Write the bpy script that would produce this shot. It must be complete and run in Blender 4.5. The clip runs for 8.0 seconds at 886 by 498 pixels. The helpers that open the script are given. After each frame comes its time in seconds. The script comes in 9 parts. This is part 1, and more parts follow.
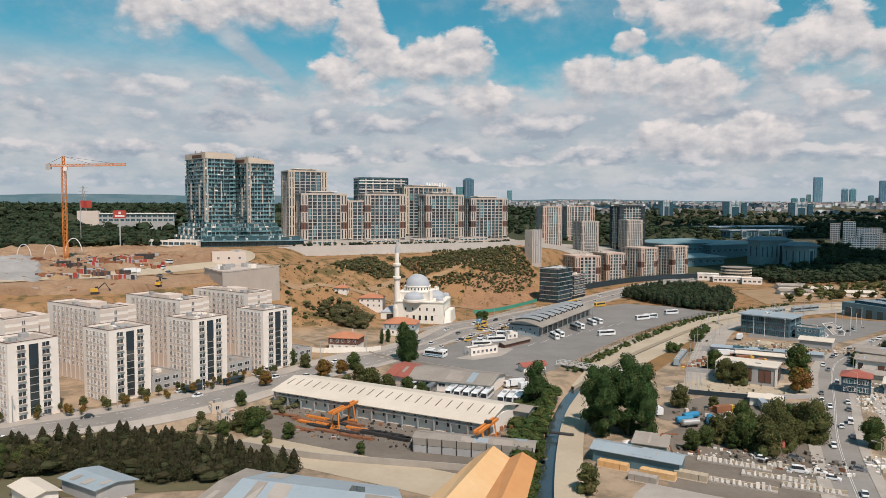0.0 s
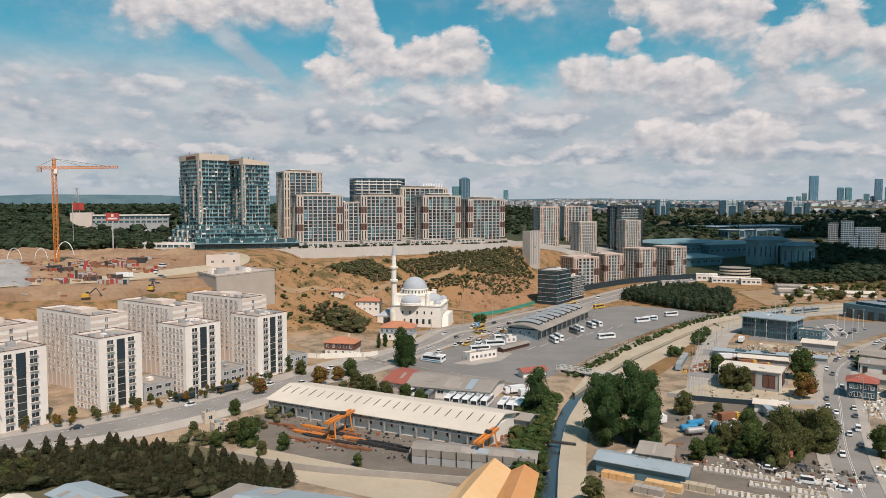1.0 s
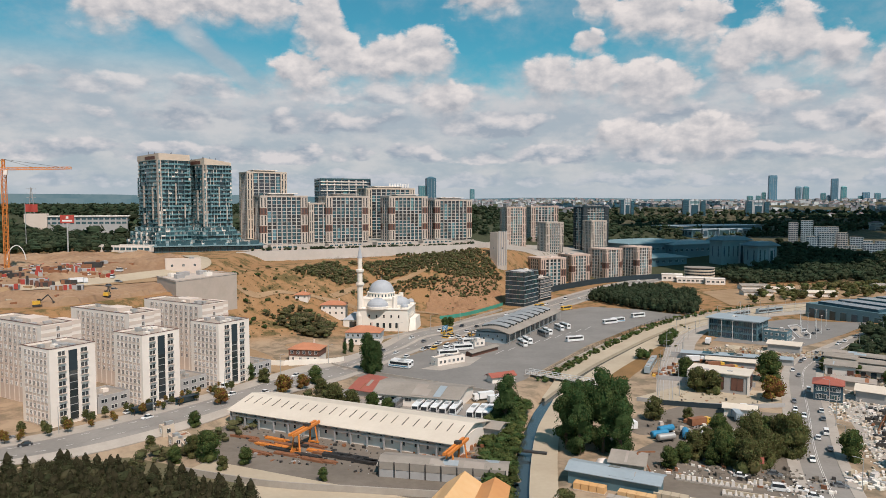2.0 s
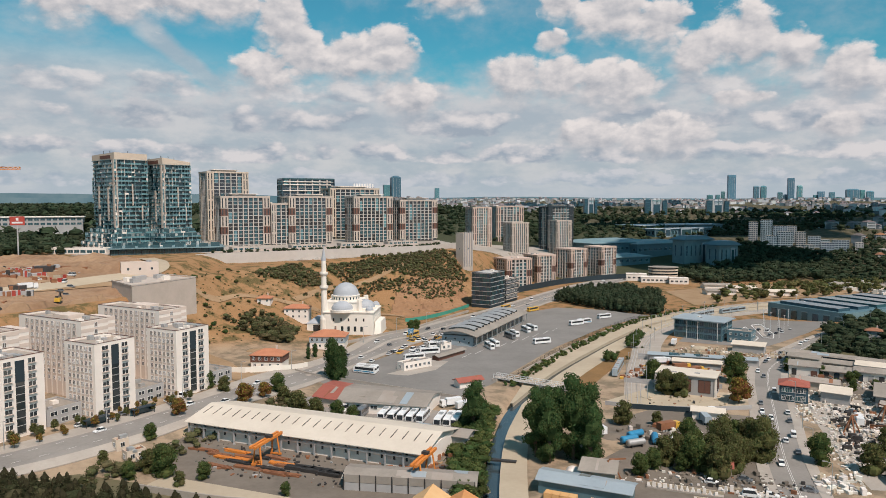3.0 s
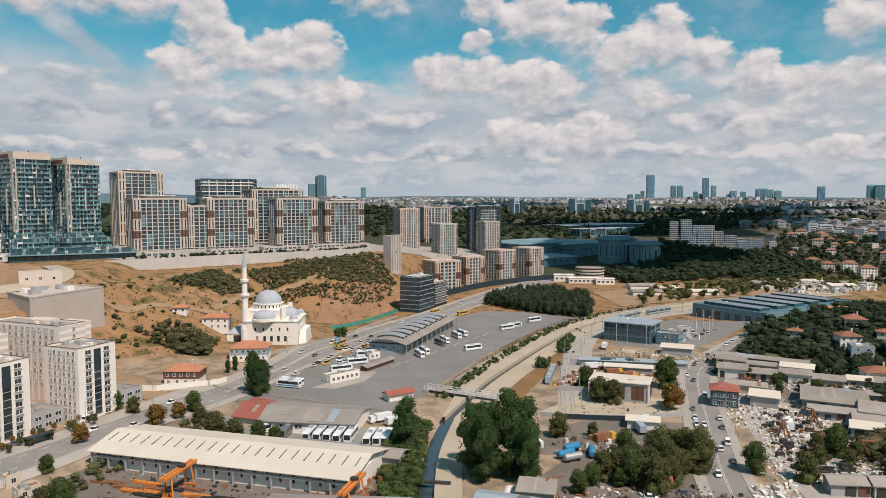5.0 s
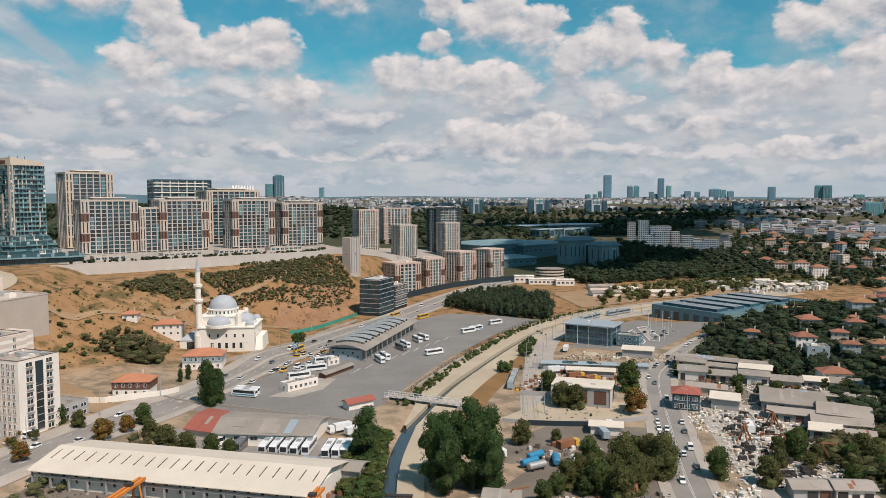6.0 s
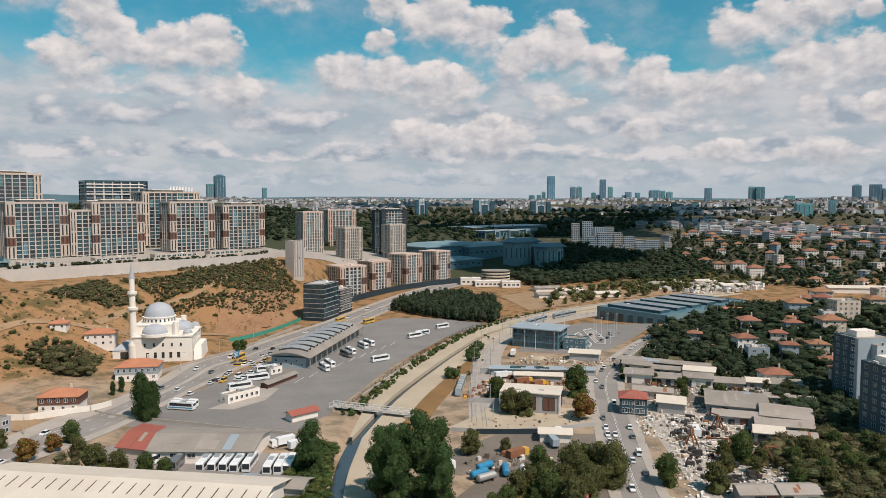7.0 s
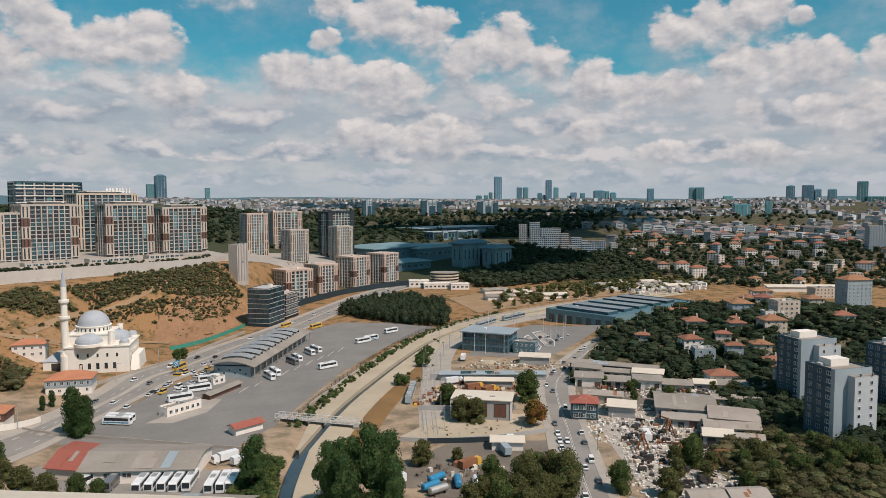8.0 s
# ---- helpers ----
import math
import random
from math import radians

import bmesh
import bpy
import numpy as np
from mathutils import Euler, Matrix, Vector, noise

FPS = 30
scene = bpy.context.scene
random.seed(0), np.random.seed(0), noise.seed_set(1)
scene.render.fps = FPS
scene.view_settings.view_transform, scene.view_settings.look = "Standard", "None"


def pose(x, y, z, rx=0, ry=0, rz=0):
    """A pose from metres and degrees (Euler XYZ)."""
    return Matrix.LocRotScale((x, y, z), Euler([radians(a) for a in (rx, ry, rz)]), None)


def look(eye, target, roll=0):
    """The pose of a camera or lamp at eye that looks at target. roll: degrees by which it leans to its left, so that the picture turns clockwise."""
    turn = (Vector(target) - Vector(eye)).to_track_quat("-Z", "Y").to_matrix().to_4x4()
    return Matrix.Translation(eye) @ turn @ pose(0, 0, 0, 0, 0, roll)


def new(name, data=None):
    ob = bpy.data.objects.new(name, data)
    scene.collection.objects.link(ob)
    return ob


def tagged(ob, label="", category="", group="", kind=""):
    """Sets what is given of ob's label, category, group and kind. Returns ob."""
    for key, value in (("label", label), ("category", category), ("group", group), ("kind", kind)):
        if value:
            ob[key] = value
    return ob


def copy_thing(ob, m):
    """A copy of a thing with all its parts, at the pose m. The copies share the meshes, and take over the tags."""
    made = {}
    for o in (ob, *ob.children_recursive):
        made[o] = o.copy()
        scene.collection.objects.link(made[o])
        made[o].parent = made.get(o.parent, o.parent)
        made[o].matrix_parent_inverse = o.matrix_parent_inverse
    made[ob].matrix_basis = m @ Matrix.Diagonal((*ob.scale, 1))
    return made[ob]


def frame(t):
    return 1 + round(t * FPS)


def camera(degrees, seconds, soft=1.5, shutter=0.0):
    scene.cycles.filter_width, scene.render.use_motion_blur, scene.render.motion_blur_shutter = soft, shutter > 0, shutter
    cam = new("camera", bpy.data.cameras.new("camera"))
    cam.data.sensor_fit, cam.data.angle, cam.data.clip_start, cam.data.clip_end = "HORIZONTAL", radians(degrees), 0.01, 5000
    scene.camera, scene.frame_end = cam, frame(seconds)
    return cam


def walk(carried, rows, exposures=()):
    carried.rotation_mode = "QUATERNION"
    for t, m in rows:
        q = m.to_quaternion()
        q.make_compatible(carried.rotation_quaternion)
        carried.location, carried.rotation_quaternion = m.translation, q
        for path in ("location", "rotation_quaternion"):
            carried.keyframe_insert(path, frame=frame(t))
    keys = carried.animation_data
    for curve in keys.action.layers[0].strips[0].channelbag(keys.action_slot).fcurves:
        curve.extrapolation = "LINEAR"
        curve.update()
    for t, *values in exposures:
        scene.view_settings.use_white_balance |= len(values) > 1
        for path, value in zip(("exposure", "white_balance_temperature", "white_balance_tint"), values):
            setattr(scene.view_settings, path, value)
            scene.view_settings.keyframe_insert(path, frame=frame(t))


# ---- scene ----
cam = camera(62.90, 8.0, soft=0.75)
ROWS = [
    (0.0, -0.00, -0.00, 79.00, 86.38, -0.23, 0.00),
    (0.5, -0.52, 3.31, 79.67, 86.38, -0.11, 0.08),
    (1.0, -0.75, 6.15, 80.54, 86.33, -0.06, -0.31),
    (1.5, -0.95, 9.36, 81.45, 86.29, -0.03, -1.59),
    (3.0, -1.18, 18.87, 83.56, 86.17, 0.01, -5.76),
    (3.5, -1.06, 22.14, 84.11, 86.17, 0.06, -7.23),
    (4.0, -0.77, 25.33, 84.66, 86.16, 0.08, -8.50),
    (4.5, -0.55, 28.82, 85.35, 86.11, 0.05, -10.13),
    (6.0, 0.68, 38.12, 87.31, 86.07, 0.08, -14.75),
    (6.5, 1.38, 41.35, 88.23, 86.06, 0.04, -17.08),
    (7.0, 2.00, 44.43, 88.99, 86.09, 0.03, -19.07),
    (7.5, 2.79, 47.70, 89.76, 86.11, 0.04, -21.33),
    (8.0, 3.59, 50.59, 90.47, 86.10, 0.06, -23.22),
]
walk(cam, [(t, pose(x, y, z, rx, ry, rz)) for t, x, y, z, rx, ry, rz in ROWS], [(0.0, 0.0), (7.6, 0.0), (7.8, -0.04), (8.0, -0.13)])

# ---- world, sun, exposure ----
SUN_ELEV, SUN_AZ = radians(54), radians(156)      # azimuth clockwise from +y
SUN_DIR = Vector((math.sin(SUN_AZ) * math.cos(SUN_ELEV), math.cos(SUN_AZ) * math.cos(SUN_ELEV), math.sin(SUN_ELEV)))
sun_data = bpy.data.lights.new("sun", "SUN")
sun_data.energy, sun_data.angle, sun_data.color = 4.75, radians(0.6), (1.0, 0.855, 0.775)
sun = new("sun", sun_data)
sun.matrix_world = look((0, 0, 300), Vector((0, 0, 300)) - SUN_DIR)


class Nodes:
    """Short hand for building node trees."""

    def __init__(self, tree):
        self.t = tree
        tree.nodes.clear()

    def add(self, kind, **props):
        n = self.t.nodes.new(kind)
        for k, v in props.items():
            if k == "operation":
                n.operation = v
            elif k == "blend_type":
                n.blend_type = v
            elif k == "data_type":
                n.data_type = v
            elif k == "sky_type":
                n.sky_type = v
            elif k == "interpolation_type":
                n.interpolation_type = v
            elif k == "noise_dimensions":
                n.noise_dimensions = v
        return n

    def put(self, value, socket):
        if isinstance(value, bpy.types.NodeSocket):
            self.t.links.new(value, socket)
        else:
            socket.default_value = value

    def math(self, op, a, b=0.0, clamp=False):
        n = self.add("ShaderNodeMath", operation=op)
        n.use_clamp = clamp
        self.put(a, n.inputs[0])
        self.put(b, n.inputs[1])
        return n.outputs[0]

    def noise(self, vec, scale, detail=4.0, rough=0.55, lac=2.0):
        n = self.add("ShaderNodeTexNoise")
        if vec is not None:
            self.put(vec, n.inputs["Vector"])
        n.inputs["Scale"].default_value, n.inputs["Detail"].default_value = scale, detail
        n.inputs["Roughness"].default_value, n.inputs["Lacunarity"].default_value = rough, lac
        return n.outputs["Fac"]

    def mix(self, fac, a, b, blend="MIX"):
        n = self.add("ShaderNodeMix", data_type="RGBA")
        n.blend_type = blend
        self.put(fac, n.inputs[0])
        for v, s in ((a, n.inputs[6]), (b, n.inputs[7])):
            self.put(v if isinstance(v, bpy.types.NodeSocket) else (*v, 1.0), s)
        return n.outputs[2]

    def smooth(self, v, lo, hi, a=0.0, b=1.0):
        n = self.add("ShaderNodeMapRange", interpolation_type="SMOOTHSTEP")
        self.put(v, n.inputs[0])
        for k, x in enumerate((lo, hi, a, b)):
            self.put(x, n.inputs[1 + k])
        return n.outputs[0]


world = bpy.data.worlds.new("world")
scene.world = world
world.use_nodes = True
N = Nodes(world.node_tree)
sky = N.add("ShaderNodeTexSky", sky_type="NISHITA")
sky.sun_disc, sky.sun_elevation, sky.sun_rotation = False, SUN_ELEV, SUN_AZ
sky.air_density, sky.dust_density, sky.ozone_density = 1.0, 0.6, 3.0
tc = N.add("ShaderNodeTexCoord").outputs["Generated"]
sep = N.add("ShaderNodeSeparateXYZ")
N.put(tc, sep.inputs[0])
az = N.math("ARCTAN2", sep.outputs[0], sep.outputs[1])
el = N.math("ARCSINE", sep.outputs[2])
# heading and height as a plane, for billowing outlines
def sky_point(da=0.0, de=0.0, lift=1.5, layer=0.0):
    c = N.add("ShaderNodeCombineXYZ")
    N.put(N.math("ADD", az, da), c.inputs[0])
    N.put(N.math("MULTIPLY", N.math("ADD", el, de), lift), c.inputs[1])
    c.inputs[2].default_value = layer
    return c.outputs[0]


def puffs(vec, scale):
    """Rounded heads, one at the middle of each cell, nought between them."""
    v = N.add("ShaderNodeTexVoronoi")
    v.feature = "SMOOTH_F1"
    N.put(vec, v.inputs["Vector"])
    v.inputs["Scale"].default_value = scale
    v.inputs["Smoothness"].default_value = 0.25
    return N.math("SUBTRACT", 0.75, v.outputs["Distance"])


def relief(da, de):
    """Height of the heaped cloud tops, at two sizes, with ragged wisps between."""
    p = sky_point(da, de)
    w = N.noise(p, 26.0, 5.0, 0.58)
    jitter = N.add("ShaderNodeVectorMath", operation="ADD")
    N.put(p, jitter.inputs[0])
    side = N.add("ShaderNodeCombineXYZ")
    N.put(N.math("MULTIPLY", w, 0.05), side.inputs[0])
    N.put(N.math("MULTIPLY", N.noise(p, 21.0, 4.0, 0.55), 0.05), side.inputs[1])
    N.put(side.outputs[0], jitter.inputs[1])
    q = jitter.outputs[0]
    a_ = N.math("MULTIPLY", puffs(q, 26.0), 0.5)
    b_ = N.math("MULTIPLY", puffs(q, 62.0), 0.28)
    c_ = N.math("MULTIPLY", N.math("SUBTRACT", N.noise(p, 34.0, 7.0, 0.62), 0.5), 0.9)
    return N.math("ADD", N.math("ADD", a_, b_), c_)


lumps, lumps_up = relief(0.0, 0.0), relief(0.007, 0.011)
heap = N.math("SUBTRACT", lumps, lumps_up)
# heads of cumulus: heading, height, half width, half height (degrees)
HEADS = [(-21.4, 13.4, 2.2, 1.7), (-18.4, 13.4, 2.0, 1.2), (-14.6, 14.1, 2.3, 1.6), (-10.6, 14.1, 2.5, 1.4), (-6.7, 13.1, 1.7, 2.6), (-4.8, 10.5, 2.0, 1.9), (-1.7, 10.4, 2.4, 1.8), (1.3, 10.9, 2.1, 2.1), (-7.6, 9.4, 2.2, 1.8), (3.2, 7.6, 1.9, 1.7), (6.5, 15.4, 2.9, 1.5), (11.5, 9.0, 2.0, 1.9), (14.7, 9.1, 1.9, 1.9), (18.8, 8.4, 3.0, 2.0), (14.2, 11.8, 1.1, 1.0), (18.7, 13.5, 2.6, 2.3), (21.7, 12.5, 2.2, 2.0), (14.9, 14.5, 1.4, 1.2), (25.1, 10.3, 1.9, 2.0), (27.9, 11.0, 2.2, 2.5), (31.4, 10.0, 1.7, 1.8)]
EAST_HEADS = [(34.7, 8.5, 1.6, 1.9), (37.9, 7.7, 1.9, 1.4), (40.9, 7.8, 1.7, 1.5), (40.7, 11.8, 1.6, 1.7), (43.4, 12.3, 1.7, 1.8), (46.1, 12.8, 2.0, 2.1), (49.0, 12.5, 0.7, 0.6), (45.4, 9.4, 2.1, 1.6), (48.6, 9.3, 1.8, 1.8), (50.8, 9.1, 1.5, 1.6), (45.9, 6.5, 0.9, 1.0), (50.6, 6.0, 1.6, 1.5), (53.8, 5.8, 2.0, 1.9), (17.1, 4.8, 2.4, 1.3), (22.5, 4.5, 3.0, 1.7), (27.9, 7.3, 1.8, 0.6), (34.2, 5.0, 1.5, 1.0), (40.1, 3.4, 1.8, 0.9), (46.3, 3.1, 2.4, 0.9), (54.9, 9.4, 1.7, 1.4)]
flat_pos = sky_point(lift=1.0)
dens, shade, weight = None, None, None
for ca, ce, cw, ch in HEADS + EAST_HEADS:
    kx, ky = 1 / radians(cw * 1.3), 1 / radians(ch * 1.22)
    m = N.add("ShaderNodeVectorMath", operation="MULTIPLY_ADD")
    N.put(flat_pos, m.inputs[0])
    m.inputs[1].default_value = (kx, ky, 0)
    m.inputs[2].default_value = (-radians(ca) * kx, -radians(ce) * ky, 0)
    dot = N.add("ShaderNodeVectorMath", operation="DOT_PRODUCT")
    N.put(m.outputs[0], dot.inputs[0])
    N.put(m.outputs[0], dot.inputs[1])
    k = N.math("SUBTRACT", 1.0, dot.outputs["Value"])
    dens = k if dens is None else N.math("MAXIMUM", dens, k)
    sp = N.add("ShaderNodeSeparateXYZ")
    N.put(m.outputs[0], sp.inputs[0])
    kk = N.math("MAXIMUM", N.math("ADD", k, 0.35), 0.0)
    wgt = N.math("ADD", N.math("MULTIPLY", kk, kk), 0.0002)
    sh = N.math("MULTIPLY", wgt, sp.outputs[1])
    shade = sh if shade is None else N.math("ADD", shade, sh)
    weight = wgt if weight is None else N.math("ADD", weight, wgt)
shade = N.math("DIVIDE", shade, weight)
edge = N.math("ADD", N.math("MAXIMUM", dens, -3.0), N.math("MULTIPLY", N.math("SUBTRACT", lumps, 0.10), 1.45))
soft = N.smooth(shade, -0.7, 0.4, 1.5, 0.5)
cumulus = N.smooth(edge, 0.0, soft)
# thin veils high up, and a long slanting streak in the west
billow = N.math("SUBTRACT", N.noise(sky_point(), 13.0, 8.0, 0.62), 0.5)
veil = N.math("MULTIPLY", N.smooth(N.noise(sky_point(), 6.0, 7.0, 0.62), 0.42, 0.74), 0.5)
st = N.math("SUBTRACT", N.math("ADD", el, N.math("MULTIPLY", az, 0.72)), radians(0.35))
streak = N.math("MULTIPLY", N.math("MULTIPLY", N.smooth(N.math("ABSOLUTE", N.math("ADD", st, N.math("MULTIPLY", billow, 0.03))), radians(1.5), radians(0.3)), N.math("MULTIPLY", N.smooth(az, radians(-8), radians(-11)), N.smooth(az, radians(-19), radians(-16)))), 0.75)
west = N.math("MULTIPLY", N.smooth(az, radians(-6), radians(-18)), N.smooth(el, radians(12.5), radians(8.5), 0.0, 0.85))
low_veil = N.smooth(N.math("ADD", el, N.math("MULTIPLY", billow, 0.12)), radians(11.5), radians(7.0), 0.0, 0.95)
veil = N.math("MAXIMUM", N.math("MAXIMUM", veil, streak), N.math("MAXIMUM", west, low_veil))


def cloud_bank(under, foot, thick, scale, cover, layer, dark, lit):
    """A belt of cumulus standing at one height: bright ragged heads over grey flat feet."""
    v = N.math("DIVIDE", N.math("SUBTRACT", el, radians(foot)), radians(thick))
    n0 = N.noise(sky_point(0, 0, 1.9, layer), scale, 6.0, 0.52)
    n1 = N.noise(sky_point(0.005, 0.013, 1.9, layer), scale, 6.0, 0.52)
    belt = N.math("MULTIPLY", N.smooth(v, -0.12, 0.22), N.smooth(v, 1.05, 0.4))
    m = N.smooth(N.math("ADD", n0, N.math("MULTIPLY", N.math("SUBTRACT", belt, 1.0), 0.42)), cover, cover + 0.13)
    b_ = N.math("ADD", N.math("ADD", 0.18, N.math("MULTIPLY", v, 0.5)), N.math("ADD", N.math("MULTIPLY", N.math("SUBTRACT", n0, n1), 4.8), N.math("MULTIPLY", heap, 0.5)), clamp=True)
    return N.mix(N.math("MULTIPLY", m, 0.9), under, N.mix(b_, dark, lit))


light_in = N.math("ADD", N.math("ADD", N.math("ADD", 0.50, N.math("MULTIPLY", shade, 0.36)), N.math("MULTIPLY", heap, 1.15)), N.math("MULTIPLY", billow, 0.35), clamp=True)
cum_col = N.mix(light_in, (0.43, 0.45, 0.49), (0.90, 0.825, 0.785))
SKY_GAIN = 0.085
gain = N.add("ShaderNodeVectorMath", operation="SCALE")
N.put(sky.outputs[0], gain.inputs[0])
gain.inputs["Scale"].default_value = SKY_GAIN
col = N.mix(1.0, gain.outputs[0], (0.46, 1.30, 1.16), "MULTIPLY")
grey_veil = N.mix(N.smooth(N.noise(sky_point(lift=2.2, layer=3.0), 11.0, 7.0, 0.6), 0.36, 0.66), (0.47, 0.515, 0.565), (0.69, 0.665, 0.665))
col = N.mix(veil, col, grey_veil)
col = cloud_bank(col, 0.8, 2.4, 25.0, 0.40, 1.3, (0.40, 0.47, 0.54), (0.69, 0.68, 0.695))
col = cloud_bank(col, 2.6, 3.0, 17.0, 0.39, 4.7, (0.37, 0.43, 0.50), (0.80, 0.75, 0.735))
col = cloud_bank(col, 4.7, 3.6, 13.0, 0.40, 9.1, (0.38, 0.435, 0.50), (0.82, 0.765, 0.745))
col = cloud_bank(col, 7.2, 3.6, 11.0, 0.45, 14.5, (0.41, 0.46, 0.52), (0.82, 0.775, 0.755))
col = N.mix(cumulus, col, cum_col)
haze = N.smooth(el, radians(3.2), radians(-0.5), 0.0, 0.62)
col = N.mix(haze, col, (0.50, 0.57, 0.63))
col = N.mix(1.0, col, (0.985, 1.0, 1.03), "MULTIPLY")
bg = N.add("ShaderNodeBackground")
N.put(col, bg.inputs[0])
bg.inputs[1].default_value = 0.88
wout = N.add("ShaderNodeOutputWorld")
N.t.links.new(bg.outputs[0], wout.inputs[0])

# ---- materials ----
def material(name, base, alt=None, scale=1.0, rough=0.8, metal=0.0, bump=0.0, fine=None, per_object=0.0, blotch=0.5, spec=0.4, per_island=0.0, leafy=0.0):
    """A surface whose colour wanders between base and alt at two sizes; scale: blotches per metre."""
    m = bpy.data.materials.new(name)
    m.use_nodes = True
    n = Nodes(m.node_tree)
    b = n.add("ShaderNodeBsdfPrincipled")
    o = n.add("ShaderNodeOutputMaterial")
    n.t.links.new(b.outputs[0], o.inputs[0])
    alt = alt or tuple(c * 0.78 for c in base)
    geo = n.add("ShaderNodeNewGeometry")
    p = geo.outputs["Position"]
    big = n.noise(p, scale, 5.0, 0.6)
    small = n.noise(p, fine or scale * 9, 4.0, 0.65)
    fac = n.math("ADD", n.math("MULTIPLY", n.smooth(big, 0.32, 0.68), blotch), n.math("MULTIPLY", small, 0.9 - blotch * 0.5), clamp=True)
    c = n.mix(fac, base, alt)
    if per_object or per_island:
        rnd = n.add("ShaderNodeObjectInfo").outputs["Random"] if per_object else geo.outputs["Random Per Island"]
        v = n.math("ADD", n.math("MULTIPLY", n.math("SUBTRACT", rnd, 0.5), 2 * (per_object or per_island)), 1.0)
        g = n.add("ShaderNodeHueSaturation")
        n.put(v, g.inputs["Value"])
        n.put(n.math("ADD", n.math("MULTIPLY", n.math("SUBTRACT", n.math("FRACT", n.math("MULTIPLY", rnd, 7.3)), 0.5), 0.06 * (per_object or per_island) / 0.25), 0.5), g.inputs["Hue"])
        n.put(c, g.inputs["Color"])
        c = g.outputs[0]
    n.put(c, b.inputs["Base Color"])
    n.put(n.math("ADD", n.math("MULTIPLY", n.math("SUBTRACT", small, 0.5), 0.25), rough, clamp=True), b.inputs["Roughness"])
    b.inputs["Metallic"].default_value = metal
    b.inputs["Specular IOR Level"].default_value = spec
    if bump:
        bm_ = n.add("ShaderNodeBump")
        bm_.inputs["Strength"].default_value = 0.6
        bm_.inputs["Distance"].default_value = bump
        n.put(small, bm_.inputs["Height"])
        n.put(bm_.outputs[0], b.inputs["Normal"])
    if leafy:
        tr = n.add("ShaderNodeBsdfTranslucent")
        n.put(c, tr.inputs["Color"])
        mx = n.add("ShaderNodeMixShader")
        mx.inputs[0].default_value = leafy
        n.t.links.new(b.outputs[0], mx.inputs[1])
        n.t.links.new(tr.outputs[0], mx.inputs[2])
        n.t.links.new(mx.outputs[0], o.inputs[0])
    return m


def ground_material():
    """Dry grass, bare soil and scrub, turning to woodland green in the distance."""
    m = bpy.data.materials.new("dry_ground")
    m.use_nodes = True
    n = Nodes(m.node_tree)
    b = n.add("ShaderNodeBsdfPrincipled")
    o = n.add("ShaderNodeOutputMaterial")
    n.t.links.new(b.outputs[0], o.inputs[0])
    geo = n.add("ShaderNodeNewGeometry")
    p = geo.outputs["Position"]
    s = n.add("ShaderNodeSeparateXYZ")
    n.put(p, s.inputs[0])
    big, mid, small = n.noise(p, 0.018, 5.0, 0.6), n.noise(p, 0.11, 5.0, 0.62), n.noise(p, 1.3, 4.0, 0.65)
    c = n.mix(n.smooth(mid, 0.35, 0.65), (0.33, 0.202, 0.104), (0.22, 0.126, 0.06))
    c = n.mix(n.smooth(big, 0.40, 0.60), c, (0.29, 0.163, 0.077))
    c = n.mix(n.math("MULTIPLY", n.smooth(n.math("ADD", mid, n.math("MULTIPLY", small, 0.25)), 0.62, 0.74), 0.8), c, (0.075, 0.072, 0.028))
    c = n.mix(n.math("MULTIPLY", n.smooth(small, 0.5, 0.72), 0.35), c, (0.36, 0.26, 0.155))
    # sandy made ground in the valley
    valley = n.math("MULTIPLY", n.smooth(s.outputs[1], 440, 400), n.smooth(s.outputs[2], 9, 5))
    c = n.mix(n.math("MULTIPLY", valley, 0.75), c, n.mix(n.smooth(mid, 0.35, 0.68), (0.385, 0.31, 0.225), (0.21, 0.168, 0.124)))
    far = n.math("MULTIPLY", n.smooth(s.outputs[1], 690, 800), n.smooth(n.math("ADD", big, n.math("MULTIPLY", mid, 0.4)), 1.2, 0.98))
    c = n.mix(far, c, n.mix(mid, (0.04, 0.05, 0.027), (0.075, 0.076, 0.042)))
    town = n.math("MULTIPLY", n.smooth(s.outputs[1], 600, 660), n.smooth(s.outputs[0], 400, 480))
    c = n.mix(n.math("MULTIPLY", town, 0.9), c, n.mix(n.smooth(mid, 0.4, 0.66), (0.055, 0.056, 0.032), (0.15, 0.12, 0.08)))
    n.put(c, b.inputs["Base Color"])
    b.inputs["Roughness"].default_value = 0.95
    b.inputs["Specular IOR Level"].default_value = 0.1
    bp = n.add("ShaderNodeBump")
    bp.inputs["Strength"].default_value, bp.inputs["Distance"].default_value = 0.8, 0.6
    n.put(n.math("ADD", mid, n.math("MULTIPLY", small, 0.3)), bp.inputs["Height"])
    n.put(bp.outputs[0], b.inputs["Normal"])
    return m


def glass_material(name, tint, rough=0.08, per_object=0.0):
    """Dark reflecting glazing seen from outside."""
    m = material(name, tint, tuple(c * 0.6 for c in tint), 0.3, rough, 0.0, 0.0, per_object=per_object, spec=0.9)
    return m


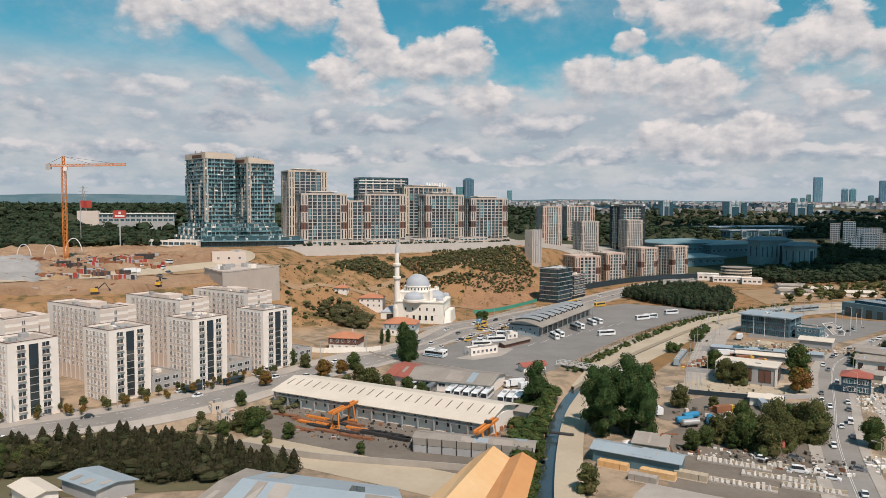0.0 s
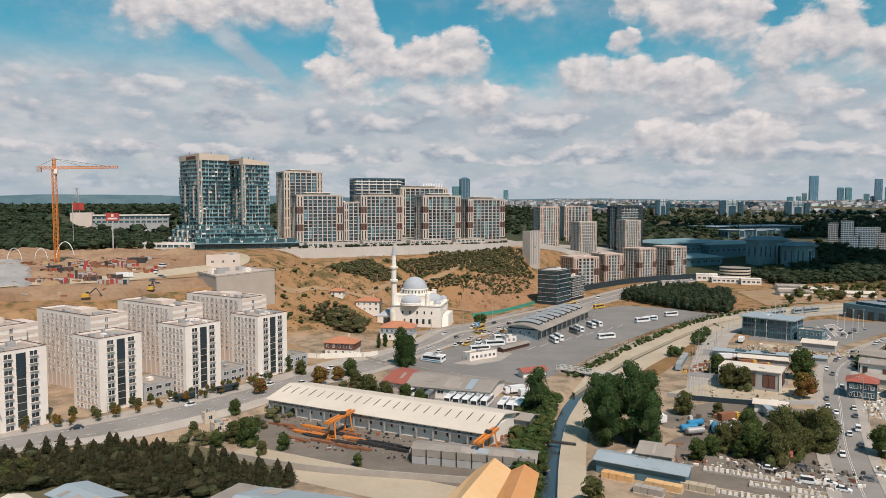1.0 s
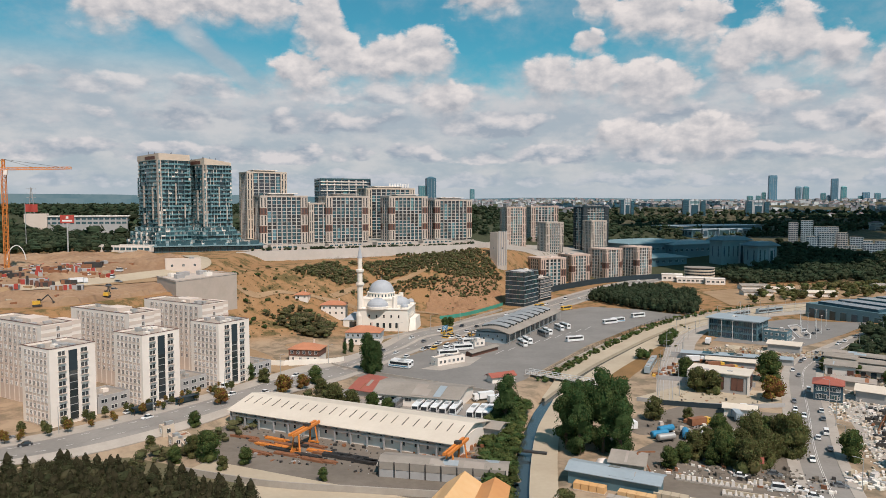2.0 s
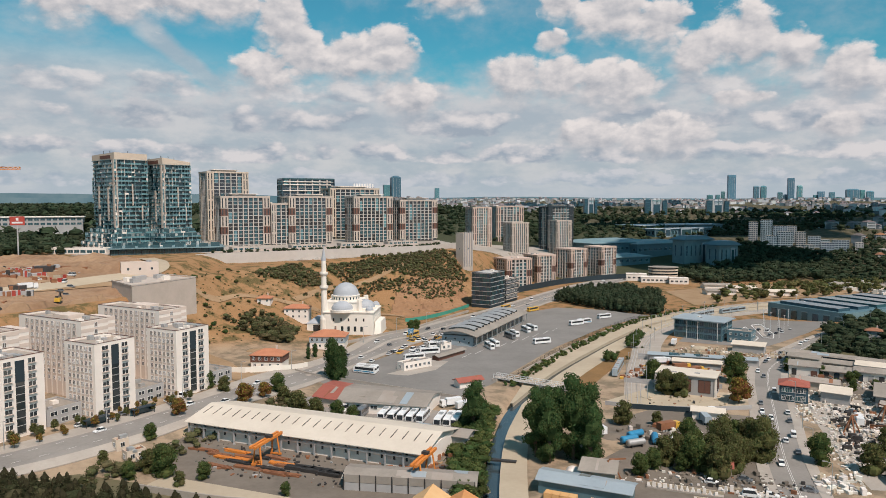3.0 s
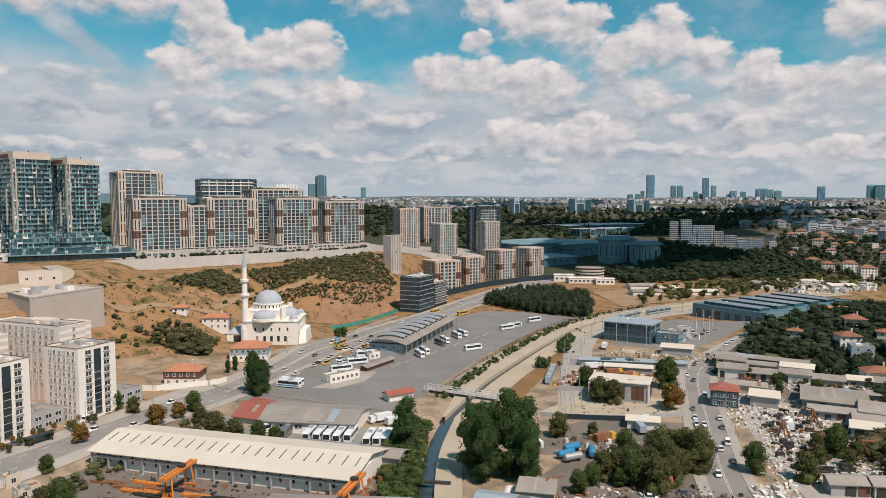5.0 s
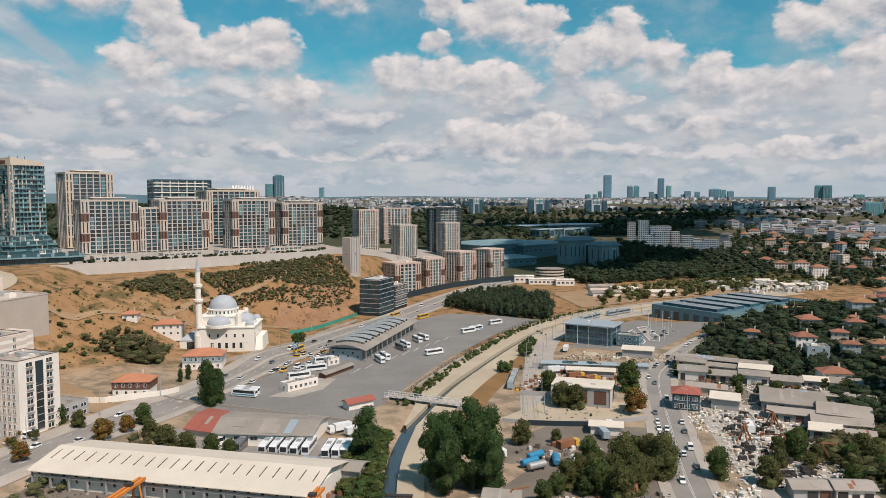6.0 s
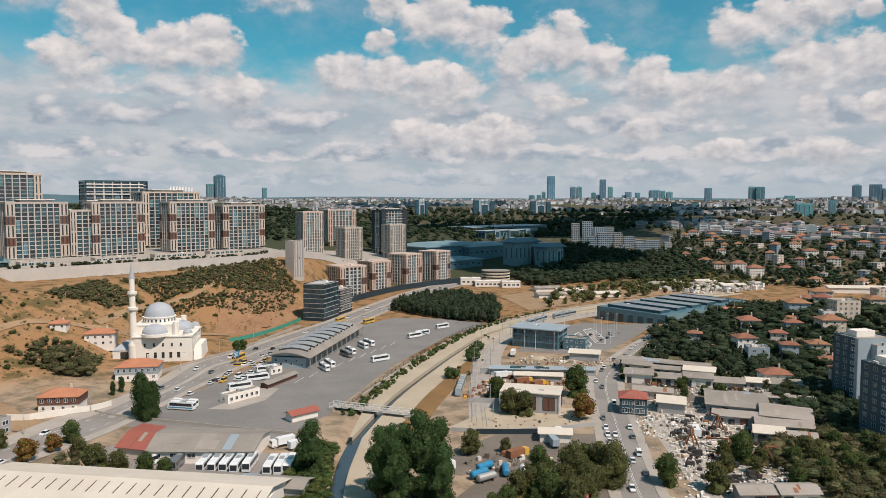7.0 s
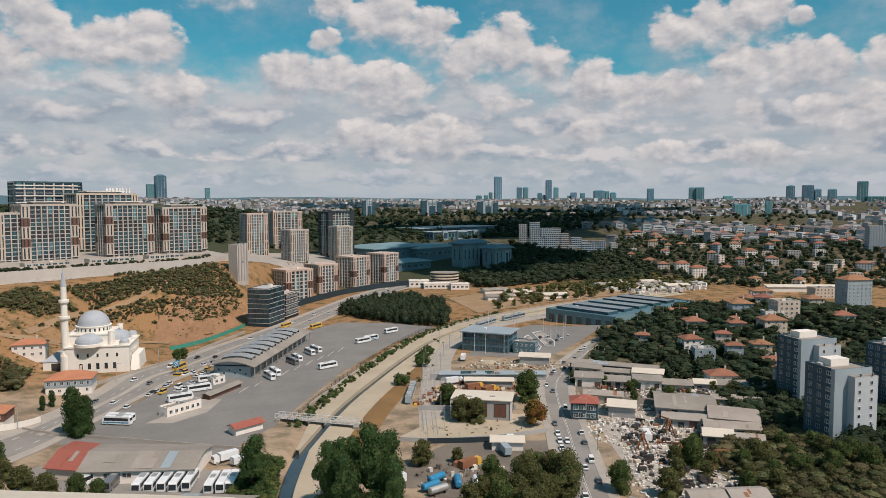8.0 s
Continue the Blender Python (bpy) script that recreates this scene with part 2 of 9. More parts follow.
GROUND = ground_material()
ASPHALT = material("asphalt", (0.295, 0.272, 0.245), (0.20, 0.184, 0.165), 0.06, 0.9, bump=0.02, fine=0.9)
ASPHALT_LOT = material("pale_asphalt", (0.24, 0.226, 0.208), (0.17, 0.16, 0.147), 0.045, 0.9, bump=0.02, fine=0.7)
CONCRETE = material("pale_concrete", (0.47, 0.395, 0.29), (0.37, 0.305, 0.22), 0.05, 0.9, bump=0.03, fine=0.6)
PAVING = material("paving", (0.42, 0.375, 0.325), (0.31, 0.275, 0.235), 0.15, 0.9, bump=0.02)
DIRT = material("bare_soil", (0.36, 0.25, 0.15), (0.26, 0.165, 0.085), 0.05, 0.95, bump=0.2, fine=0.5)
DIRT_GREY = material("grey_soil", (0.211, 0.178, 0.144), (0.125, 0.105, 0.083), 0.06, 0.95, bump=0.2, fine=0.5)
DIRT_RED = material("reddish_soil", (0.33, 0.19, 0.10), (0.23, 0.125, 0.065), 0.07, 0.95, bump=0.3, fine=0.5)
DRY_GRASS = material("dry_grass", (0.27, 0.15, 0.055), (0.17, 0.10, 0.04), 0.08, 0.95, bump=0.2, fine=0.9)
ROCK_GREY = material("crushed_grey_rock", (0.34, 0.33, 0.315), (0.24, 0.232, 0.22), 0.08, 0.95, bump=0.3, fine=0.7)
SPOIL = material("turned_earth", (0.38, 0.26, 0.16), (0.20, 0.115, 0.066), 0.035, 0.95, bump=0.4, fine=0.4)
# dark olive ground laid under the grove, bushes and garden trees
GARDEN = material("dark_olive_ground", (0.085, 0.085, 0.04), (0.14, 0.115, 0.065), 0.1, 0.95, bump=0.2, fine=0.8)
WATER = material("canal_water", (0.05, 0.075, 0.085), (0.035, 0.05, 0.06), 0.1, 0.12, spec=0.6)
MARKING = material("road_paint", (0.72, 0.70, 0.66), (0.55, 0.53, 0.5), 0.4, 0.7)
WHITE_WALL = material("white_render", (0.80, 0.735, 0.665), (0.72, 0.65, 0.58), 0.12, 0.85, bump=0.01, fine=1.2)
PINK_WALL = material("blush_render", (0.65, 0.545, 0.47), (0.57, 0.475, 0.405), 0.12, 0.85, bump=0.01, fine=1.2)
GREY_WALL = material("grey_render", (0.40, 0.39, 0.38), (0.32, 0.31, 0.30), 0.12, 0.85, fine=1.2)
DEPOT_CLAD = material("pale_teal_cladding", (0.17, 0.275, 0.30), (0.135, 0.225, 0.25), 0.1, 0.5, metal=0.0, fine=0.8)
DARK_WALL = material("slate_cladding", (0.034, 0.05, 0.06), (0.024, 0.036, 0.044), 0.2, 0.6, spec=0.2)
BEIGE_WALL = material("beige_cladding", (0.60, 0.50, 0.40), (0.52, 0.43, 0.34), 0.1, 0.8, fine=0.8)
PALE_FRAME = material("pale_facade_frame", (0.52, 0.445, 0.385), (0.43, 0.37, 0.315), 0.15, 0.8, fine=0.8)
BROWN_PANEL = material("brown_panel", (0.16, 0.075, 0.05), (0.12, 0.055, 0.04), 0.2, 0.7)
MOSQUE_STONE = material("pale_mosque_stone", (0.80, 0.75, 0.67), (0.72, 0.66, 0.58), 0.1, 0.85, bump=0.01, fine=0.9)
LEAD = material("lead_sheet", (0.41, 0.43, 0.455), (0.34, 0.36, 0.385), 0.3, 0.68, metal=0.0, fine=1.5)
GLASS = glass_material("window_glass", (0.045, 0.055, 0.06), per_object=0.3)
GLASS_CURTAIN = glass_material("curtained_glass", (0.19, 0.165, 0.145), per_object=0.45)
GLASS_BLUE = glass_material("blue_glass", (0.035, 0.085, 0.105), 0.1, per_object=0.35)
GLASS_TEAL = glass_material("teal_glass", (0.045, 0.11, 0.13), 0.12)
BALCONY = material("pale_teal_balcony_glass", (0.13, 0.26, 0.285), (0.075, 0.17, 0.19), 0.3, 0.2, per_object=0.12, spec=0.6)
FRAME_WHITE = material("white_window_frame", (0.75, 0.74, 0.72), None, 0.5, 0.5)
ROOF_GREY = material("grey_roofing", (0.335, 0.298, 0.255), (0.225, 0.198, 0.168), 0.09, 0.8, fine=0.9)
ROOF_TAN = material("tan_flat_roofing", (0.42, 0.36, 0.30), (0.31, 0.26, 0.215), 0.12, 0.85, fine=0.9)
ROOF_WHITE = material("cream_sheet_roof", (0.67, 0.60, 0.50), (0.56, 0.49, 0.40), 0.07, 0.6, fine=0.8)
ROOF_BLUEGREY = material("blue_grey_sheet", (0.36, 0.42, 0.45), (0.29, 0.34, 0.37), 0.07, 0.5, metal=0.1, fine=0.8)
ROOF_BROWN = material("brown_grey_sheet_roof", (0.27, 0.225, 0.185), (0.36, 0.32, 0.28), 0.12, 0.8, fine=0.8)
TEAL_CLAD = material("teal_grey_cladding", (0.11, 0.20, 0.235), (0.085, 0.16, 0.19), 0.1, 0.45, metal=0.1, fine=0.8)
ROOF_ORANGE = material("rust_orange_sheet", (0.60, 0.30, 0.10), (0.66, 0.47, 0.26), 0.035, 0.6, fine=0.4)
ROOF_RUSTED = material("deep_rust_sheet", (0.46, 0.19, 0.065), (0.58, 0.30, 0.12), 0.06, 0.65, fine=0.4)
ROOF_RED = material("red_sheet_roof", (0.36, 0.11, 0.075), (0.28, 0.085, 0.06), 0.1, 0.7, fine=0.9)
TILE = material("terracotta_tiles", (0.33, 0.145, 0.08), (0.21, 0.10, 0.06), 0.25, 0.85, bump=0.08, fine=2.2, per_object=0.12)
TILE_ORANGE = material("bright_orange_tiles", (0.50, 0.215, 0.115), (0.38, 0.155, 0.085), 0.25, 0.85, bump=0.08, fine=2.2)
STEEL = material("galvanised_steel", (0.50, 0.50, 0.49), (0.40, 0.40, 0.39), 0.5, 0.5, metal=0.5)
DARK_STEEL = material("dark_steel", (0.07, 0.065, 0.06), (0.045, 0.04, 0.038), 0.5, 0.6, metal=0.3)
CRANE_ORANGE = material("crane_orange_paint", (0.70, 0.24, 0.045), (0.55, 0.18, 0.035), 0.4, 0.6)
RUST = material("rusty_steel", (0.30, 0.13, 0.06), (0.20, 0.085, 0.045), 0.4, 0.85)
RED_PAINT = material("red_paint", (0.42, 0.055, 0.04), (0.32, 0.05, 0.035), 0.4, 0.7)
GREEN_SHEET = material("green_hoarding", (0.06, 0.30, 0.22), (0.05, 0.24, 0.18), 0.3, 0.7)
BLUE_PAINT = material("blue_paint", (0.03, 0.24, 0.42), (0.03, 0.18, 0.33), 0.4, 0.5)
TYRE = material("tyre_rubber", (0.03, 0.03, 0.03), None, 2.0, 0.9)
CAR_GLASS = material("car_glass", (0.03, 0.035, 0.04), None, 1.0, 0.1, spec=0.9)
CAR_WHITE = material("white_car_paint", (0.78, 0.78, 0.77), (0.70, 0.70, 0.69), 0.4, 0.3)
CAR_GREY = material("grey_car_paint", (0.25, 0.26, 0.27), None, 0.4, 0.3, metal=0.4)
CAR_DARK = material("dark_car_paint", (0.035, 0.037, 0.042), None, 0.4, 0.3)
CAR_RED = material("red_car_paint", (0.32, 0.04, 0.03), None, 0.4, 0.3)
CAR_BLUE = material("blue_car_paint", (0.04, 0.08, 0.2), None, 0.4, 0.3)
CAR_YELLOW = material("yellow_car_paint", (0.72, 0.42, 0.06), None, 0.4, 0.3)
BARK = material("bark", (0.13, 0.09, 0.06), (0.08, 0.055, 0.035), 3.0, 0.95)
LEAF = material("green_leaves", (0.113, 0.148, 0.049), (0.055, 0.078, 0.028), 0.35, 0.95, fine=2.0, per_island=0.4, spec=0.05, leafy=0.35)
LEAF_POPLAR = material("dark_poplar_leaves", (0.084, 0.130, 0.046), (0.043, 0.070, 0.027), 0.35, 0.95, fine=2.0, per_island=0.35, spec=0.05, leafy=0.35)
LEAF_OLIVE = material("olive_green_leaves", (0.159, 0.157, 0.061), (0.086, 0.092, 0.035), 0.35, 0.95, fine=2.0, per_island=0.4, spec=0.05, leafy=0.35)
LEAF_AUTUMN = material("rusty_yellow_leaves", (0.275, 0.156, 0.037), (0.175, 0.119, 0.035), 0.35, 0.8, fine=2.0, per_island=0.5, spec=0.2, leafy=0.35)
NEEDLE = material("conifer_needles", (0.100, 0.098, 0.049), (0.050, 0.053, 0.027), 0.3, 0.95, fine=2.0, per_island=0.4, spec=0.05, leafy=0.35)
# own leaf green, cooled and lifted so the colour also carries distance haze
LEAF_DARK = material("deep_green_leaves", (0.071, 0.093, 0.052), (0.037, 0.052, 0.030), 0.2, 0.95, fine=1.5, per_island=0.35, spec=0.05, leafy=0.35)
LEAF_SCRUB = material("dusty_green_scrub", (0.169, 0.159, 0.074), (0.095, 0.095, 0.045), 0.3, 0.95, fine=2.0, per_island=0.45, spec=0.05, leafy=0.35)
SLATE_WALL = material("blue_slate_cladding", (0.042, 0.088, 0.115), (0.032, 0.066, 0.088), 0.12, 0.6, fine=0.8)
BAY_PALE = material("pale_blue_grey_render", (0.50, 0.52, 0.53), (0.42, 0.445, 0.46), 0.12, 0.8, fine=0.9)
PIER_PALE = material("pale_facade_pier", (0.533, 0.490, 0.447), (0.447, 0.408, 0.370), 0.15, 0.8, fine=0.8)
BAND = material("grey_floor_edge", (0.50, 0.485, 0.46), (0.40, 0.39, 0.37), 0.15, 0.7, fine=0.8)
CURTAIN_PALE = material("pale_drawn_curtain", (0.34, 0.36, 0.35), (0.22, 0.25, 0.25), 0.3, 0.6, per_island=0.4)
TEAL_SLAB = material("teal_slab_edge", (0.21, 0.31, 0.33), (0.14, 0.225, 0.245), 0.15, 0.5, fine=0.8)
ROSE_FRAME = material("rose_beige_facade", (0.56, 0.43, 0.355), (0.48, 0.365, 0.30), 0.15, 0.8, fine=0.8)
MARBLE = material("white_marble", (0.78, 0.74, 0.68), (0.60, 0.55, 0.49), 0.4, 0.6, fine=2.0, per_island=0.25)
# far walls, roofs and skyline glass: aerial haze is put into the base colours
FAR_WALLS_HAZED = material("far_town_walls_hazed", (0.47, 0.475, 0.475), (0.29, 0.32, 0.335), 0.02, 0.9, per_island=0.6)
FAR_ROOFS_HAZED = material("far_town_roofs_hazed", (0.205, 0.15, 0.135), (0.17, 0.15, 0.15), 0.02, 0.9, per_island=0.45)
SKYLINE_HAZED = material("far_tower_glass_hazed", (0.10, 0.235, 0.275), (0.075, 0.18, 0.215), 0.01, 0.4, per_object=0.3)
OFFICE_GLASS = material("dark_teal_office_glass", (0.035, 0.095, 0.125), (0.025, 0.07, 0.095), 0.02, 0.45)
CLOUD_MAT = material("cloud_white", (0.8, 0.8, 0.8), None, 0.01, 1.0)

# ---- mesh helpers ----
class Mesh:
    """Gathers boxes, prisms and sheets into one mesh with several materials."""

    def __init__(self, *mats):
        self.v, self.f, self.m, self.mats = [], [], [], list(mats)

    def poly(self, pts, mat=0):
        k = len(self.v)
        self.v.extend(tuple(p) for p in pts)
        self.f.append(tuple(range(k, k + len(pts))))
        self.m.append(mat)

    def prism(self, ring, z0, z1, mat=0, top=None, scale_top=1.0):
        n = len(ring)
        cx, cy = sum(p[0] for p in ring) / n, sum(p[1] for p in ring) / n
        k = len(self.v)
        self.v.extend((x, y, z0) for x, y in ring)
        self.v.extend((cx + (x - cx) * scale_top, cy + (y - cy) * scale_top, z1) for x, y in ring)
        for i in range(n):
            j = (i + 1) % n
            self.f.append((k + i, k + j, k + n + j, k + n + i))
            self.m.append(mat)
        self.f.append(tuple(k + n + i for i in range(n)))
        self.m.append(mat if top is None else top)
        self.f.append(tuple(k + n - 1 - i for i in range(n)))
        self.m.append(mat)

    def box(self, x, y, z0, sx, sy, sz, rot=0.0, mat=0, top=None):
        c, s = math.cos(radians(rot)), math.sin(radians(rot))
        ring = [(x + c * a - s * b, y + s * a + c * b) for a, b in ((-sx / 2, -sy / 2), (sx / 2, -sy / 2), (sx / 2, sy / 2), (-sx / 2, sy / 2))]
        self.prism(ring, z0, z0 + sz, mat, top)

    def cyl(self, x, y, z0, z1, r0, r1=None, n=10, mat=0):
        r1 = r0 if r1 is None else r1
        ring = [(x + r0 * math.cos(2 * math.pi * i / n), y + r0 * math.sin(2 * math.pi * i / n)) for i in range(n)]
        self.prism(ring, z0, z1, mat, None, r1 / r0)

    def beam(self, a, b, w, mat=0):
        """A square bar from a to b."""
        a, b = Vector(a), Vector(b)
        d = (b - a).normalized()
        side = d.cross(Vector((0, 0, 1)))
        side = side.normalized() if side.length > 1e-3 else Vector((1, 0, 0))
        up = side.cross(d)
        k = len(self.v)
        for p in (a, b):
            for i, j in ((-1, -1), (1, -1), (1, 1), (-1, 1)):
                self.v.append(tuple(p + side * (i * w / 2) + up * (j * w / 2)))
        for q in ((0, 1, 5, 4), (1, 2, 6, 5), (2, 3, 7, 6), (3, 0, 4, 7), (3, 2, 1, 0), (4, 5, 6, 7)):
            self.f.append(tuple(k + i for i in q))
            self.m.append(mat)

    def lathe(self, profile, n=24, mat=0, x=0.0, y=0.0):
        """A turned form; profile: (radius, height) from the foot up."""
        k = len(self.v)
        for r, z in profile:
            self.v.extend((x + r * math.cos(2 * math.pi * i / n), y + r * math.sin(2 * math.pi * i / n), z) for i in range(n))
        for j in range(len(profile) - 1):
            for i in range(n):
                i2 = (i + 1) % n
                self.f.append((k + j * n + i, k + j * n + i2, k + (j + 1) * n + i2, k + (j + 1) * n + i))
                self.m.append(mat)

    def data(self, name, smooth=False):
        me = bpy.data.meshes.new(name)
        me.from_pydata(self.v, [], self.f)
        for m in self.mats:
            me.materials.append(m)
        me.polygons.foreach_set("material_index", self.m)
        if smooth:
            me.polygons.foreach_set("use_smooth", [True] * len(self.f))
        me.update()
        return me


def part(name, mesh, parent, label="", at=(0, 0, 0), rz=0.0, scale=(1, 1, 1), smooth=False):
    """One mesh object under a thing or a part; mesh: a Mesh or shared mesh data."""
    ob = new(name, mesh.data(name, smooth) if isinstance(mesh, Mesh) else mesh)
    ob.parent = parent
    ob.matrix_basis = Matrix.LocRotScale(at, Euler((0, 0, radians(rz))), scale)
    if label:
        ob["label"] = label
    return ob


def thing(name, m, label, category, group="", kind=""):
    ob = new(name)
    ob.empty_display_size = 0.5
    ob.matrix_basis = m
    return tagged(ob, label, category, group, kind)


def solid(name, mesh, m, label, category, group="", kind="", smooth=False):
    ob = new(name, mesh.data(name, smooth) if isinstance(mesh, Mesh) else mesh)
    ob.matrix_basis = m
    return tagged(ob, label, category, group, kind)


def sm(v):
    v = np.clip(v, 0.0, 1.0)
    return v * v * (3 - 2 * v)


# ---- the lie of the land ----
TOE_X = [-700, -300, -200, -163, -120, -90, -60, -20, 10, 50, 85, 120, 160, 220, 320, 700]
TOE_Y = [150, 190, 262, 308, 368, 386, 400, 500, 512, 535, 585, 650, 700, 770, 900, 1300]
CREST_Y = [210, 245, 306, 346, 408, 520, 560, 596, 608, 630, 670, 730, 800, 880, 1020, 1500]


def height(x, y):
    """Height of the ground, for numbers or arrays."""
    x, y = np.asarray(x, float), np.asarray(y, float)
    toe, crest = np.interp(x, TOE_X, TOE_Y), np.interp(x, TOE_X, CREST_Y)
    plateau = np.interp(x, [-300, -120, 60, 110, 200, 350], [43, 45, 43, 34, 20, 8])
    plateau = plateau - 11 * sm((-98 - x) / 30) * (1 - sm((y - crest) / 105))
    wall_y = np.interp(x, [-150, -124, -80, -38, 8, 52, 90], [530, 545, 568, 590, 610, 634, 690])
    plateau = plateau - np.interp(x, [-118, -104, -40, 40, 70], [0, 7, 6.5, 4, 0]) * (1 - sm((y - wall_y - 1.5) / 4))
    d = -0.743 * (x + 55) + 0.669 * (y - 302)
    verge = 3.5 * sm((d + 15) / 12) * sm((-24 - x) / 34)
    low = 2.0 + verge + 2.5 * sm((y - 405) / 30) * sm((28 - x) / 24) * sm((x + 70) / 40)
    h = low + np.maximum(plateau - low, 0) * sm((y - toe) / (crest - toe))
    # rising ground behind the housing blocks and on the eastern side
    r = np.hypot((x - 385) / 165, (y - 395) / 130)
    h = h + 15.0 * sm(1.0 - r)
    dist = np.hypot(x, y)
    far = 22 * sm((dist - 820) / 420) + 50 * sm((dist - 1300) / 3400)
    roll = 9 * np.sin(x / 210 + 0.7) * np.sin(y / 260 + x / 700) + 5 * np.sin(x / 93 + y / 120)
    h = np.maximum(h, 0) + far * sm((far + 60 - h) / 60) + roll * sm((dist - 850) / 700)
    return np.minimum(h, 79 + dist * 0.002 - 21 * sm((-40 - x) / 260) * sm((y - 760) / 300))


def H(x, y):
    return float(height(x, y))


def spread(lo, hi, near_lo, near_hi, step, far_n):
    a = np.arange(near_lo, near_hi + 1e-6, step)
    t = np.linspace(0, 1, far_n) ** 2
    left, right = near_lo - (near_lo - lo) * t[1:][::-1], near_hi + (hi - near_hi) * t[1:]
    return np.concatenate([left, a, right])


CHANNEL = [(18, 120), (24, 160), (29, 195), (36, 232), (44, 264), (57, 300), (83, 345), (113, 388), (146, 432), (178, 470), (214, 500), (262, 528), (318, 552), (390, 572), (480, 590)]


def polyline(points, step=4.0):
    """Even points along a smooth curve through the given ones."""
    P = [Vector((*p, 0)) for p in points]
    P = [2 * P[0] - P[1]] + P + [2 * P[-1] - P[-2]]
    out = []
    for i in range(1, len(P) - 2):
        a, b, c, d = P[i - 1:i + 3]
        n = max(1, int((c - b).length / step))
        for k in range(n):
            t = k / n
            out.append(0.5 * (2 * b + (c - a) * t + (2 * a - 5 * b + 4 * c - d) * t * t + (3 * b - a - 3 * c + d) * t ** 3))
    out.append(P[-2])
    return out


def ribbon(points, left, right, lift, mat, step=4.0, level=None, thick=0.0, across=3):
    """A strip along a curve, from left metres (minus) to right metres, lying on the ground."""
    c = polyline(points, step)
    g = Mesh(mat)
    rows = []
    for i, p in enumerate(c):
        d = (c[min(i + 1, len(c) - 1)] - c[max(i - 1, 0)]).normalized()
        nrm = Vector((d.y, -d.x, 0))
        l, r = (left(i / len(c)), right(i / len(c))) if callable(left) else (left, right)
        row = []
        for k in range(across + 1):
            q = p + nrm * (l + (r - l) * k / across)
            row.append((q.x, q.y, (H(q.x, q.y) if level is None else level) + lift))
        rows.append(row)
    for a, b in zip(rows, rows[1:]):
        for k in range(across):
            g.poly([a[k], a[k + 1], b[k + 1], b[k]])
    if thick:
        for a, b in zip(rows, rows[1:]):
            for k in (0, across):
                lo = lambda q: (q[0], q[1], q[2] - thick)
                g.poly([a[k], b[k], lo(b[k]), lo(a[k])])
    return g


def patch(outline, lift, mat, step=6.0):
    """A flat or draped area with a given outline."""
    xs, ys = [p[0] for p in outline], [p[1] for p in outline]
    zs = [H(*p) for p in outline]
    if max(zs) - min(zs) < 0.05:
        g = Mesh(mat)
        g.poly([(x, y, zs[0] + lift) for x, y in outline])
        return g
    bm = bmesh.new()
    bm.faces.new([bm.verts.new((x, y, 0)) for x, y in outline])
    for axis, lo, hi in ((Vector((1, 0, 0)), min(xs), max(xs)), (Vector((0, 1, 0)), min(ys), max(ys))):
        v = lo + step
        while v < hi:
            bmesh.ops.bisect_plane(bm, geom=bm.verts[:] + bm.edges[:] + bm.faces[:], plane_co=axis * v, plane_no=axis)
            v += step
    g = Mesh(mat)
    bm.verts.index_update()
    g.v = [(p.co.x, p.co.y, H(p.co.x, p.co.y) + lift) for p in bm.verts]
    g.f = [tuple(p.index for p in f.verts) for f in bm.faces]
    g.m = [0] * len(g.f)
    bm.free()
    return g


def lay(name, mesh, label, category="ground"):
    return tagged(new(name, mesh.data(name)), label, category, "", "structure")


# the sheet of ground, with the canal's bed sunk into it
gx = spread(-4900, 4900, -330, 520, 5.0, 60)
gy = spread(-700, 4950, 60, 860, 5.0, 70)
X, Y = np.meshgrid(gx, gy)
Z = height(X, Y)
ch = polyline(CHANNEL, 5.0)
cx, cy = np.array([p.x for p in ch]), np.array([p.y for p in ch])
near_ch = (X > -20) & (X < 500) & (Y > 100) & (Y < 640)
dmin = np.full(X.shape, 1e3)
dmin[near_ch] = np.min(np.hypot(X[near_ch][:, None] - cx, Y[near_ch][:, None] - cy), axis=1)
Z = Z - 3.5 * sm((9.5 - dmin) / 5)
me = bpy.data.meshes.new("ground")
nx, ny = len(gx), len(gy)
idx = np.arange(nx * ny).reshape(ny, nx)
faces = np.stack([idx[:-1, :-1], idx[:-1, 1:], idx[1:, 1:], idx[1:, :-1]], -1).reshape(-1, 4)
me.from_pydata(np.stack([X, Y, Z], -1).reshape(-1, 3).tolist(), [], faces.tolist())
me.materials.append(GROUND)
me.polygons.foreach_set("use_smooth", [True] * len(faces))
me.update()
tagged(new("ground", me), "dry grassy hillside and sandy valley floor running to the horizon", "ground", "", "structure")

